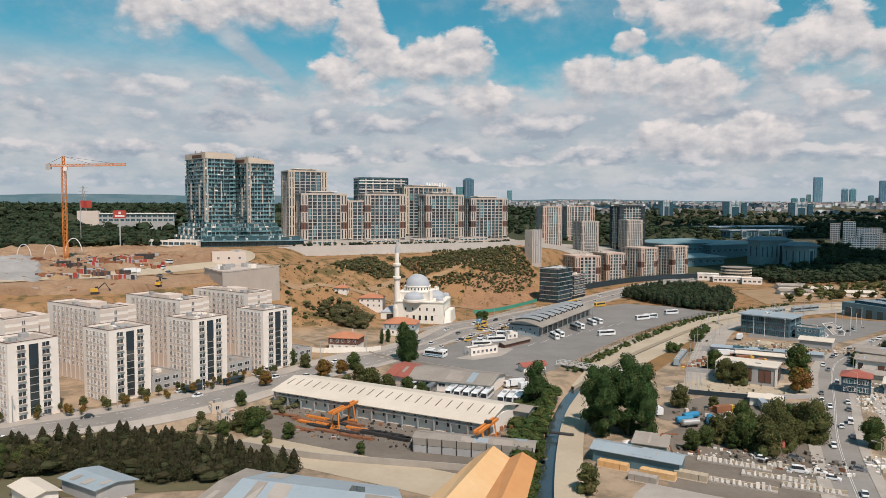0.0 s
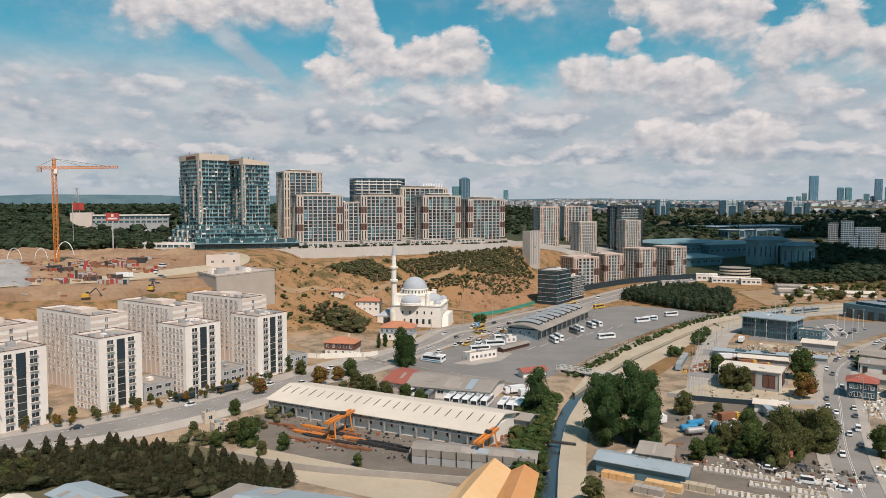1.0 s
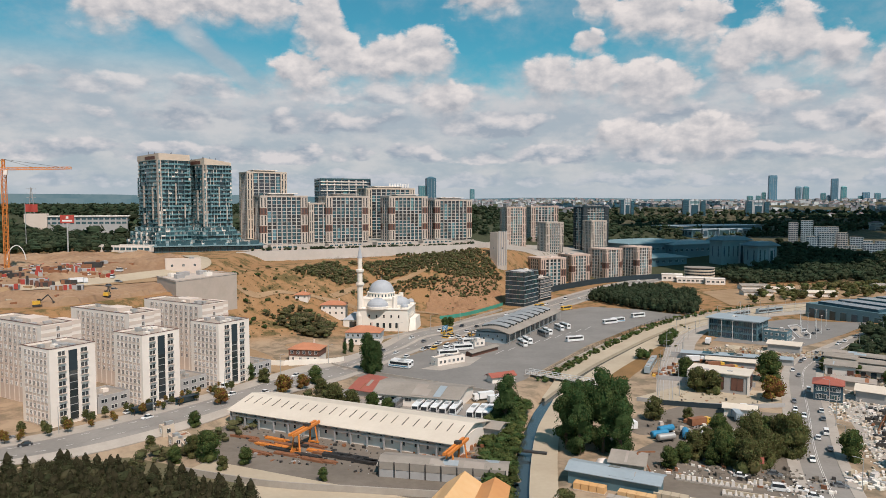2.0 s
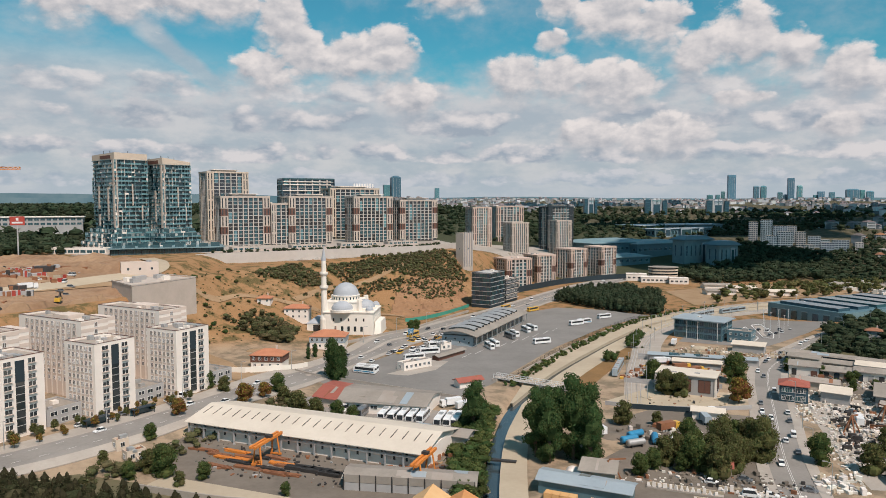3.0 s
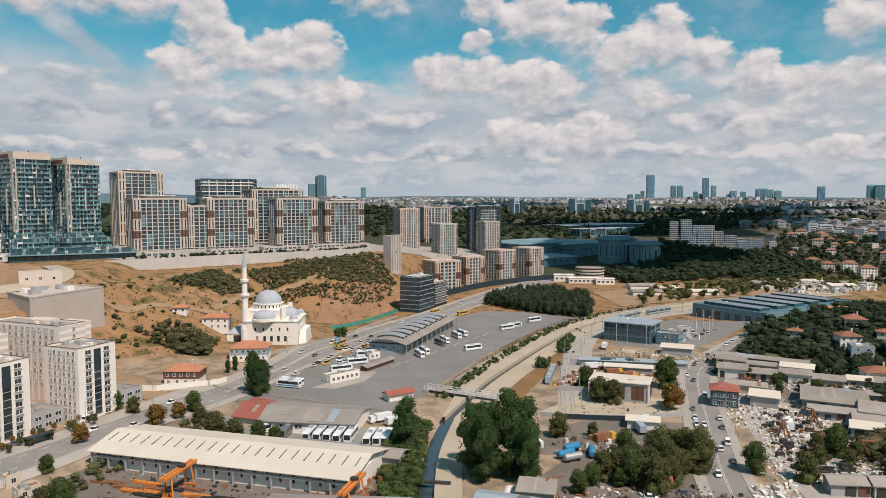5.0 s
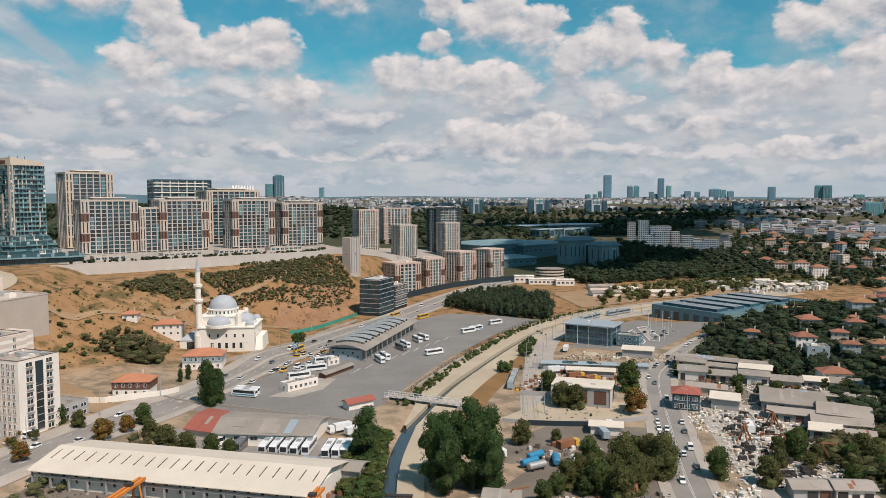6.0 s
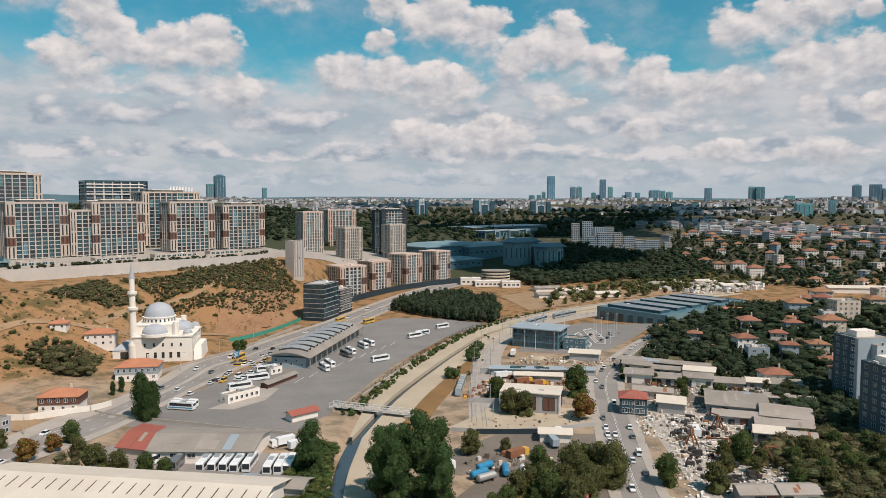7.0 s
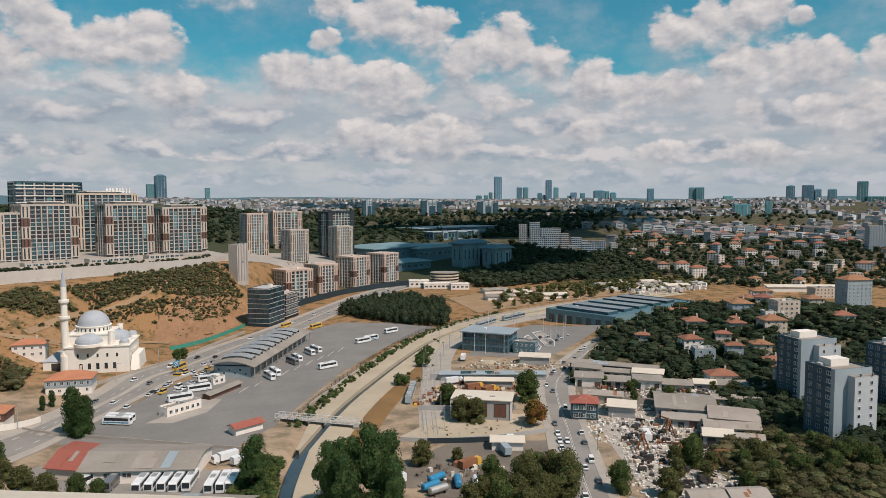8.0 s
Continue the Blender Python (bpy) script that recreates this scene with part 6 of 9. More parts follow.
UPPER = "beige framed apartment tower with dark side on the upper street"
for x, y, rot, w, d, fl, fm in ((124, 850, 20, 25, 18, 15, ROSE_FRAME), (181, 975, 16, 40, 20, 15, ROSE_FRAME), (158, 800, 22, 22, 18, 10, PALE_FRAME), (234, 920, 20, 38, 22, 15, DARK_WALL), (226, 872, 22, 22, 18, 10, PALE_FRAME)):
    grid_tower("apartment_tower", UPPER, x, y, rot, 27, w, d, fl, 3.2, 8, 5, frame_mat=fm, brown=(2, 5, 8), crown=fm is DARK_WALL, base=8, solid=0.34 if fm is not DARK_WALL else 0.1, edge=0.7)
fin = flat_building("ventilation_tower", "slim pale concrete tower with vertical fins on the slope", 79, 632, 40, 12, 9, 1, 29, PALE_FRAME, "tower", z=H(79, 632) - 2, wins=50, group="")
for i in range(4):
    part("fin", cube_of(GREY_WALL), fin, "", (-4.5 + 3 * i, -4.7, 1), 0, (1.1, 0.6, 29.5))
office2 = grid_tower("office_tower", "blue glass office tower with white bands", -72, 840, 20, 46, 58, 26, 19, 3.2, 6, 4, frame_mat=GLASS_BLUE, glass=GLASS_BLUE, crown=False, end_bays=False)
for f in (13, 15, 17, 18):
    part("white_band", cube_of(WHITE_WALL), office2, "", (-2, -0.3, f * 3.2), 0, (54, 26.2, 1.0))

# ---- eastern side of the valley ----
d1 = flat_building("depot_office", "blue glass tram depot office with slanting front", 197, 431, -44, 28, 19, 3, 3.6, TEAL_CLAD, "office", wins=2.4, glass=GLASS_BLUE, wsize=(2.3, 2.6), roofm=ROOF_BLUEGREY, group="tram depot", framem=TEAL_CLAD)
part("roof_slab", cube_of(ROOF_BLUEGREY), d1, "", (0, 0, 11.0), 0, (31, 22, 0.6))
flat_building("depot_annex", "low blue clad annex of the depot", 212, 414, -44, 13, 10, 2, 3.2, TEAL_CLAD, "office", wins=2.6, glass=GLASS_BLUE, group="tram depot")
hall = flat_building("depot_hall", "large blue-grey tram hall with dark doors and stepped roof", 342, 496, 21, 112, 58, 1, 9.0, DEPOT_CLAD, "depot", z=2.0, wins=60, roofm=TEAL_CLAD, group="tram depot")
for i in range(7):
    p, rz = on_face("left", 112, 58, -24 + 8 * i, 0.3, 0.06)
    part("door", cube_of(GLASS_BLUE), hall, "dark blue glazed door", p, rz, (4.2, 0.3, 6.0))
    part("door_frame", cube_of(TEAL_SLAB), hall, "", (p[0], p[1], 6.3), rz, (4.8, 0.4, 0.5))
for i in range(5):
    part("roof_monitor", cube_of(GLASS_BLUE), hall, "", (-44 + 20 * i, 2, 9.0), 0, (12, 44, 2.0))
shed("canopy_shed", "white roofed gate canopy by the street", [(193, 388), (206, 379), (212, 387), (199, 396)], 2.0, 4.4, 5.6, ROOF_WHITE, GREY_WALL, "canopy", group="tram depot")
shed("low_shed", "long low grey-roofed wall shed", [(140, 372), (187, 352), (190, 358), (143, 378)], 2.0, 3.4, 4.0, ROOF_BLUEGREY, GREY_WALL)
shed("low_shed", "long low cream-roofed shed", [(146, 356), (166, 346), (169, 352), (149, 362)], 2.0, 3.4, 4.2, ROOF_WHITE, GREY_WALL)
showroom = flat_building("showroom", "tall single-storey showroom with brown glazed front and white flat roof", 134.1, 313.3, -33, 24, 13, 1, 7.4, GREY_WALL, "building", wins=6, glass=BROWN_PANEL, roofm=ROOF_WHITE, wsize=(4.9, 5.4), faces=("front", "right"), framem=DARK_STEEL)
part("roof_edge", cube_of(ROOF_WHITE), showroom, "white roof slab", (0, 0, 8.02), 0, (25, 14.2, 0.35))
for sx in (-12.1, 12.1):
    part("corner_pier", cube_of(WHITE_WALL), showroom, "white corner pier", (sx, -6.4, -1), 0, (0.9, 0.9, 8.6))
def shed_row(a, b, depth, n, seed, eave=4.2, first=None):
    """A row of unlike workshops side by side."""
    r = random.Random(seed)
    a, b = Vector((*a, 0)), Vector((*b, 0))
    d = (b - a).normalized()
    n_ = Vector((-d.y, d.x, 0))
    for i in range(n):
        p, q = a.lerp(b, (i + 0.03) / n), a.lerp(b, (i + 0.97) / n)
        dep, h = depth * r.uniform(0.8, 1.1), eave * r.uniform(0.8, 1.2)
        p, q = p + n_ * r.uniform(0, 1.5), q + n_ * r.uniform(0, 1.5)
        m = first if first and i == 0 else r.choice((ROOF_BROWN, ROOF_GREY, ROOF_BROWN, ROOF_GREY, ROOF_WHITE))
        w = r.choice((GREY_WALL, BEIGE_WALL, WHITE_WALL))
        shed("workshop", {ROOF_BROWN.name: "workshop with weathered brown sheet roof", ROOF_GREY.name: "workshop with dull grey sheet roof", ROOF_WHITE.name: "workshop with pale sheet roof", ROOF_RED.name: "workshop with red sheet roof", TILE.name: "workshop with tiled roof"}[m.name], [(v.x, v.y) for v in (p, q, q + n_ * dep, p + n_ * dep)], H(*((p + q) / 2).xy), h, h + r.uniform(0.6, 1.6), m, w, "workshop", bays=3.5)


shed("workshop", "long workshop with grey roof and dark openings", [(207, 361), (240, 329), (245, 335), (213, 368)], 2.0, 5.6, 6.4, ROOF_GREY, DARK_WALL, "workshop", bays=4)
shed_row((204, 355), (236, 324), 6, 3, 1, 4.2)
shed_row((194, 337), (238, 306), 11, 4, 2, 4.0)
shed_row((240, 308), (256, 296), 9, 2, 3, 3.6)
shop = hip_house("red_roofed_shop", "two-storey blue and white shop with red metal roof", 171, 295, -32, 10.5, 9.5, 2, SLATE_WALL, ROOF_RED, fh=3.4, group="", cat="shop", upper=None)
for z in (0.9, 4.1):
    for sx in (-2.4, 2.4):
        part("shop_window", window_mesh(4.0, 2.0, FRAME_WHITE, GLASS_BLUE, 3), shop, "white-framed shop window", (sx, -4.85, z + 1.0))
shed("canopy_shed", "white curved canopy beside the marble yard", [(180, 291), (188, 284), (194, 292), (186, 299)], 2.0, 4.6, 6.2, ROOF_WHITE, GREY_WALL, "canopy")
shed("workshop", "wide shed with pale dusty roof sheets", [(197, 282), (215, 267), (229, 287), (212, 302)], 2.0, 4.6, 6.6, ROOF_GREY, GREY_WALL, "workshop", bays=4)
shed("workshop", "lower brown lean-to beside the wide shed", [(192, 272), (206, 261), (212, 268), (198, 279)], 2.0, 3.4, 4.4, ROOF_BROWN, GREY_WALL, "workshop", bays=4)
shed_row((189, 247), (205, 234), 9, 2, 5, 3.8)
shed_row((198, 256), (214, 244), 8, 2, 6, 3.4)
shed("workshop", "broad brown-roofed stone workshop", [(207, 263), (220, 251), (231, 264), (219, 277)], 2.0, 4.4, 6.2, ROOF_BROWN, GREY_WALL, "workshop", bays=4)
shed_row((228, 284), (244, 272), 9, 2, 8, 3.4)
shed_row((147, 206), (168, 197), 8, 2, 9, 3.8, ROOF_BROWN)
shed_row((182, 312), (196, 302), 8, 1, 12, 3.6)
hip_house("villa", "cream house with wide brown tiled roof", 257, 309, -25, 12.5, 9.5, 2, MOSQUE_STONE, TILE, fh=3.2)


def slate_block(x, y, rot, w, d, floors, z):
    """A tall pale apartment block with a dark slate side."""
    root = flat_building("apartment_block", "tall pale grey apartment block with dark slate sides", x, y, rot, w, d, floors, 2.9, SLATE_WALL, "apartment block", z=z, wins=3.3, group="eastern apartment blocks", faces=("left",), wsize=(1.9, 1.6), glass=GLASS_BLUE, sink=4, framem=ROOF_BLUEGREY)
    p, rz = on_face("front", w, d, 0, -4, 0.03)
    part("front_cladding", cube_of(ROOF_BLUEGREY), root, "pale grey front cladding", p, rz, (w, 0.08, floors * 2.9 + 4.6))
    p, rz = on_face("left", w, d, d * 0.44, -4, 0.03)
    part("corner_cladding", cube_of(ROOF_BLUEGREY), root, "pale grey corner cladding", p, rz, (d * 0.12, 0.08, floors * 2.9 + 4.6))
    g = Mesh(BAY_PALE, ROOF_GREY)
    g.box(w * 0.16, -d / 2 - 1.6, -4, w * 0.62, 3.2, floors * 2.9 + 2.2, 0, 0, 1)
    part("front_bay", g, root, "projecting pale front bay")
    wm = window_mesh(1.1, 1.4, FRAME_WHITE, GLASS, 0)
    for f in range(floors):
        for s in (-0.02, 0.30):
            part("window", wm, root, "", (w * s, -d / 2 - 3.23, f * 2.9 + 1.6))
        p, rz = on_face("left", w, d, d * 0.3, f * 2.9 + 1.6, 0.05)
        part("window", window_mesh(2.0, 1.4, FRAME_WHITE, GLASS_BLUE, 1), root, "", p, rz)
    part("roof_house", cube_of(WHITE_WALL), root, "", (0, 2, floors * 2.9), 0, (w * 0.5, d * 0.4, 2.6))
    return root


slate_block(237, 232, -8, 16, 14, 10, 1.4)
slate_block(271, 274, -8, 18, 14, 10, 1.8)
slate_block(292, 246, -8, 17, 19, 10, 1.6)

# houses among trees
rng = random.Random(5)
HOUSE_WALLS = [GREY_WALL, PINK_WALL, BEIGE_WALL, ROOF_BLUEGREY, GREY_WALL, WHITE_WALL]
HOUSE_LABEL = {WHITE_WALL.name: "white", PINK_WALL.name: "blush", BEIGE_WALL.name: "beige", MOSQUE_STONE.name: "cream", GREY_WALL.name: "grey", ROOF_BLUEGREY.name: "pale blue"}
SPOTS = [(359, 398, 17, 3), (344, 359, 17, 3), (316, 392, 15, 2), (276, 390, 10, 2), (284, 359, 14, 3), (276, 368, 9, 1), (294, 338, 11, 3), (314, 339, 13, 2), (310, 362, 11, 2), (274, 290, 7, 4), (342, 386, 13, 1), (407, 499, 12, 2), (330, 372, 12, 2), (392, 410, 14, 3), (420, 446, 14, 2), (448, 476, 15, 3), (404, 360, 15, 2), (300, 318, 12, 2), (332, 322, 14, 2), (436, 408, 15, 3)]
for i, (x, y, w, fl) in enumerate(SPOTS):
    wall = HOUSE_WALLS[(i * 5 + 3) % 6]
    hip_house("house", HOUSE_LABEL[wall.name] + " house with terracotta hipped roof among trees", x, y, -28 + rng.uniform(-10, 10), w * 0.76, w * rng.uniform(0.56, 0.68), fl, wall)
flat_building("apartment_house", "pale blue flat-roofed house among the trees", 277, 342, -28, 10.5, 9, 3, 2.9, ROOF_BLUEGREY, "house", wins=3.2)
flat_building("apartment_house", "small white flat-roofed house", 365, 378, -28, 11, 9, 2, 2.9, WHITE_WALL, "house", wins=3.2)
shed("long_house", "long low building with orange tiled roof", [(338, 446), (358, 437), (362, 446), (342, 455)], H(347, 448), 3.0, 5.0, TILE_ORANGE, BEIGE_WALL, "building")
shed("workshop", "low grey-roofed shed below the garden trees", [(258, 296), (270, 288), (275, 296), (263, 304)], 2.0, 3.4, 5.0, ROOF_GREY, GREY_WALL, "workshop")
hip_house("apartment_house", "pale three-storey house with red roof", 483, 497, -30, 16, 12, 4, PINK_WALL, fh=3.2)
flat_building("apartment_house", "ochre three-storey apartment house", 576, 514, -20, 21, 14, 3, 2.9, BEIGE_WALL, "house", wins=3.2)
flat_building("apartment_house", "brown four-storey apartment house", 375, 378, -20, 14, 12, 4, 2.9, BEIGE_WALL, "house", wins=3.2)
tower_house = hip_house("apartment_house", "tall pale blue apartment house with terracotta roof", 545, 460, -15, 22, 15, 8, ROOF_BLUEGREY)

# ---- far town and skyline ----
def far_house(x, y, rot, w, d, floors, wall, roof, z=None, flat=False, win=(1.3, 1.4), glass=GLASS):
    """A house some way off: walls with windows, and a roof."""
    z = H(x, y) if z is None else z
    root = thing("house", pose(x, y, z, 0, 0, rot), HOUSE_LABEL[wall.name] + (" flat-roofed block in the town" if flat else " house with tiled roof in the town"), "house", "houses of the town")
    h = floors * 2.9
    g = Mesh(wall, GLASS, ROOF_GREY)
    g.box(0, 0, -6, w, d, h + 6, 0, 0, 2)
    part("wall", g, root)
    wn = Mesh(glass)
    for f in range(floors):
        for face, L in (("front", w), ("left", d), ("right", d)):
            n = max(2, int(L / 3))
            for i in range(n):
                p, rz = on_face(face, w, d, (i + 0.5 - n / 2) * L / n, f * 2.9 + 0.9, 0.03)
                wn.box(p[0], p[1], p[2], win[0], 0.1, win[1], rz)
    ob = part("glazing", wn, root)
    ob["kind"] = "stuff"
    if not flat:
        r = Mesh(roof)
        hw, hd, k = w / 2 + 0.6, d / 2 + 0.6, max(0, (w - d) / 2)
        e = [(-hw, -hd, h - 0.1), (hw, -hd, h - 0.1), (hw, hd, h - 0.1), (-hw, hd, h - 0.1)]
        a, b = (-k, 0, h + d * 0.27), (k, 0, h + d * 0.27)
        r.poly([e[0], e[1], b, a])
        r.poly([e[1], e[2], b])
        r.poly([e[2], e[3], a, b])
        r.poly([e[3], e[0], a])
        r.poly(e[::-1])
        part("roof", r, root)
    return root


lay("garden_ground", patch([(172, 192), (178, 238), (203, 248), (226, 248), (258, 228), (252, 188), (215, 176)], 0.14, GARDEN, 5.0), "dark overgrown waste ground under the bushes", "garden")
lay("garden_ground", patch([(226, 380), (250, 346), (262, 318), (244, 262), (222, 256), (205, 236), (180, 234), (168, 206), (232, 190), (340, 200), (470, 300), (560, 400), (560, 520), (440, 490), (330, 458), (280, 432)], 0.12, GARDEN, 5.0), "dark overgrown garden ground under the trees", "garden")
rng = random.Random(77)
TOWN = [(545, 700), (560, 600), (720, 500), (980, 560), (1250, 760), (1250, 1000), (950, 1150), (700, 1000), (600, 860)]
for x, y in scatter(TOWN, 135, 24, 3):
    far_house(x, y, rng.choice((-35, -25, 55, 20)) + rng.uniform(-10, 10), rng.uniform(10, 17), rng.uniform(8, 12), rng.choice((2, 2, 3, 3, 4)), rng.choice(HOUSE_WALLS), TILE, flat=rng.random() < 0.35)
for x, y in ((900, 700), (930, 640), (960, 720), (1010, 660), (1060, 700), (990, 600)):
    far_house(x, y, -30 + rng.uniform(-10, 10), 20, 16, rng.choice((9, 11, 12)), rng.choice((GREY_WALL, ROOF_BLUEGREY)), TILE, flat=True)
for k, (x, y, fl) in enumerate(((548, 1012, 10), (562, 1002, 11), (578, 994, 8), (592, 988, 8), (548, 962, 5), (562, 954, 7), (578, 944, 7), (592, 936, 5), (606, 940, 3), (566, 906, 3), (586, 898, 4), (600, 892, 5))):
    far_house(x, y, -25, 12 + 3 * (k % 3), 13, fl, ROOF_BLUEGREY if k % 3 else GREY_WALL, TILE, flat=True, win=(2.2, 1.7), glass=GLASS_BLUE)
# shopping centre in the hollow
MALL = "dark teal flat-roofed hall of the shopping centre"


def hip_cap(root, w, d, z, out, rise, mat, label):
    """A low overhanging hipped roof with a flat top."""
    g = Mesh(mat)
    ring = [(-w / 2 - out, -d / 2 - out), (w / 2 + out, -d / 2 - out), (w / 2 + out, d / 2 + out), (-w / 2 - out, d / 2 + out)]
    g.prism(ring, z, z + 0.9)
    g.prism(ring, z + 0.9, z + 0.9 + rise, 0, None, 0.55)
    part("roof", g, root, label)


for x, y, rot, w, d, h in ((312, 950, 26, 110, 60, 15), (372, 960, 26, 96, 50, 15), (300, 880, 20, 80, 30, 9)):
    mall = flat_building("shopping_hall", MALL, x, y, rot, w, d, 1, h, TEAL_CLAD, "shopping centre", wins=9, glass=GLASS_BLUE, wsize=(5, 3), roofm=TEAL_SLAB, group="shopping centre")
    hip_cap(mall, w, d, h, 2, 3.2, TEAL_SLAB, "low teal metal roof")
# long roof and glazed terrace higher up the slope
deck = flat_building("shopping_hall", "long low teal-roofed hall behind the shopping centre", 535, 1270, 20, 190, 60, 1, 12, TEAL_CLAD, "shopping centre", wins=14, glass=GLASS_BLUE, wsize=(8, 3), roofm=ROOF_BLUEGREY, group="shopping centre")
part("eaves", cube_of(ROOF_BLUEGREY), deck, "pale roof edge", (0, 0, 12.65), 0, (196, 66, 0.7))
terrace = flat_building("glazed_terrace", "long glazed terrace building on the dark slope", 488, 1130, 20, 118, 24, 1, 11, TEAL_CLAD, "shopping centre", wins=6.5, glass=GLASS_BLUE, framem=ROOF_BLUEGREY, wsize=(5, 6), roofm=TEAL_SLAB, group="shopping centre")
for sx, ww in ((-36, 10), (2, 22), (34, 10)):
    part("projecting_bay", cube_of(ROOF_BLUEGREY), terrace, "framed glazed bay", (sx, -13.2, -2), 0, (ww, 5, 15))
    part("bay_glass", cube_of(GLASS_BLUE), terrace, "", (sx, -15.9, 1.5), 0, (ww - 2.4, 0.5, 9))
part("roof_edge", cube_of(ROOF_BLUEGREY), terrace, "pale roof edge", (0, 0, 11.65), 0, (122, 28, 0.6))
for x, y, w, h in ((396, 880, 44, 27), (420, 850, 30, 23)):
    r = flat_building("pavilion", "tall teal stone pavilion with overhanging roof", x, y, 20, w, 20, 1, h, TEAL_SLAB, "pavilion", roofm=TEAL_CLAD, wins=7, glass=GLASS_BLUE, framem=ROOF_BLUEGREY, wsize=(2.2, 13), group="shopping centre")
    hip_cap(r, w, 20, h + 0.6, 3.2, 4.5, TEAL_CLAD, "overhanging teal hipped roof")
    part("portal", cube_of(ROOF_BLUEGREY), r, "pale portal surround", (w * 0.2, -10.4, 0), 0, (7, 1.2, h * 0.9))
    part("portal_glass", cube_of(GLASS_BLUE), r, "", (w * 0.2, -11.2, 0), 0, (3.4, 0.6, h * 0.8))
# pale round-fronted building with banded storeys beside the canal bend
drum = thing("round_hall", pose(303, 745, H(303, 745), 0, 0, -18), "pale round-fronted building with banded storeys", "building")
for k in range(4):
    g = Mesh(BEIGE_WALL)
    g.prism([(15 * math.cos(radians(a)), 11 * math.sin(radians(a))) for a in range(0, 360, 15)], -3 if k == 0 else k * 3.0, k * 3.0 + 1.5)
    part("floor_band", g, drum)
    g = Mesh(GLASS)
    g.prism([(14.4 * math.cos(radians(a)), 10.4 * math.sin(radians(a))) for a in range(0, 360, 15)], k * 3.0 + 1.5, k * 3.0 + 3.0)
    part("window_band", g, drum)
g = Mesh(ROOF_GREY)
g.prism([(15.4 * math.cos(radians(a)), 11.4 * math.sin(radians(a))) for a in range(0, 360, 15)], 12.0, 12.7)
part("roof", g, drum)
for x, y, w, d, h in ((282, 716, 26, 12, 4.5), (300, 700, 18, 10, 5), (270, 734, 20, 12, 6)):
    r = flat_building("terrace_block", "low pale terrace building below the round hall", x, y, -18, w, d, 1, h, WHITE_WALL, wins=4, wsize=(2.6, 1.8), roofm=CONCRETE)
    part("parapet_band", cube_of(WHITE_WALL), r, "", (0, 0, h + 0.62), 0, (w + 0.6, d + 0.6, 0.4))
# white sheds and frames by the river bend
for i, (x, y) in enumerate(((470, 640), (500, 622), (528, 640), (500, 660), (440, 655), (330, 640), (300, 620), (350, 610), (318, 662))):
    shed("white_shed", "pale shed in the yards by the river bend", [(x - 12, y - 6), (x + 12, y - 10), (x + 13, y + 2), (x - 11, y + 6)], H(x, y), 3.6, 5.0, ROOF_WHITE if i % 2 else ROOF_GREY, WHITE_WALL)
shed("long_shed", "long white-roofed shed by the houses", [(560, 560), (640, 520), (648, 536), (568, 576)], H(600, 545), 5, 6.5, ROOF_WHITE, WHITE_WALL)

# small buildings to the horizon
g = Mesh(FAR_WALLS_HAZED, FAR_ROOFS_HAZED, GLASS)
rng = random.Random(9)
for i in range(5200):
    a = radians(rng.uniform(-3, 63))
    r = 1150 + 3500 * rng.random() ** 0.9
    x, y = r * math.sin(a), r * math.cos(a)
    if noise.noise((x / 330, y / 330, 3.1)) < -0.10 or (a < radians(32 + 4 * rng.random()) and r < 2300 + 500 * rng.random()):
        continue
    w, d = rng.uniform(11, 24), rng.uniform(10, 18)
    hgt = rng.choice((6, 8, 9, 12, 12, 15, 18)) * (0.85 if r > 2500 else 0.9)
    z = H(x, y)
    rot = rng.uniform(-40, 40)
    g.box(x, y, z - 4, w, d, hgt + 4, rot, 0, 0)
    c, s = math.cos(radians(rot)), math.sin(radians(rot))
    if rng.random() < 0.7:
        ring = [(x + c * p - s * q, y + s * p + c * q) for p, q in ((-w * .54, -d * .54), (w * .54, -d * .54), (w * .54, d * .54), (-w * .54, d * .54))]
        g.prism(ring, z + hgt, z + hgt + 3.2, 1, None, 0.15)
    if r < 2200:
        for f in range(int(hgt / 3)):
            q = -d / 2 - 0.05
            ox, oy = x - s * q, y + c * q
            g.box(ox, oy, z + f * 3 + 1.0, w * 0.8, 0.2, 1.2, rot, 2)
tagged(new("distant_town", g.data("distant_town")), "dense far town of pale blocks and red roofs, haze in the colours", "town", "", "stuff")


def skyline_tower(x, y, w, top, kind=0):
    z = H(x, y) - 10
    root = thing("skyscraper", pose(x, y, z, 0, 0, -math.degrees(math.atan2(x, y)) + 12), "glass skyscraper on the horizon, haze put into its blue-grey colour", "skyscraper", "skyline")
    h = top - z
    g = Mesh(SKYLINE_HAZED)
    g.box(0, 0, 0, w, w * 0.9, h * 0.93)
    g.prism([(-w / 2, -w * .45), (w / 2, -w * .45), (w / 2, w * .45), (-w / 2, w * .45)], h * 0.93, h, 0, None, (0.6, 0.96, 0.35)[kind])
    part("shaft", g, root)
    b = Mesh(FAR_WALLS_HAZED)
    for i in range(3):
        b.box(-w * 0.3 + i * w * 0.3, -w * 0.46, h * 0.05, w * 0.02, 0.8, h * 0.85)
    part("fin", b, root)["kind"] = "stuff"


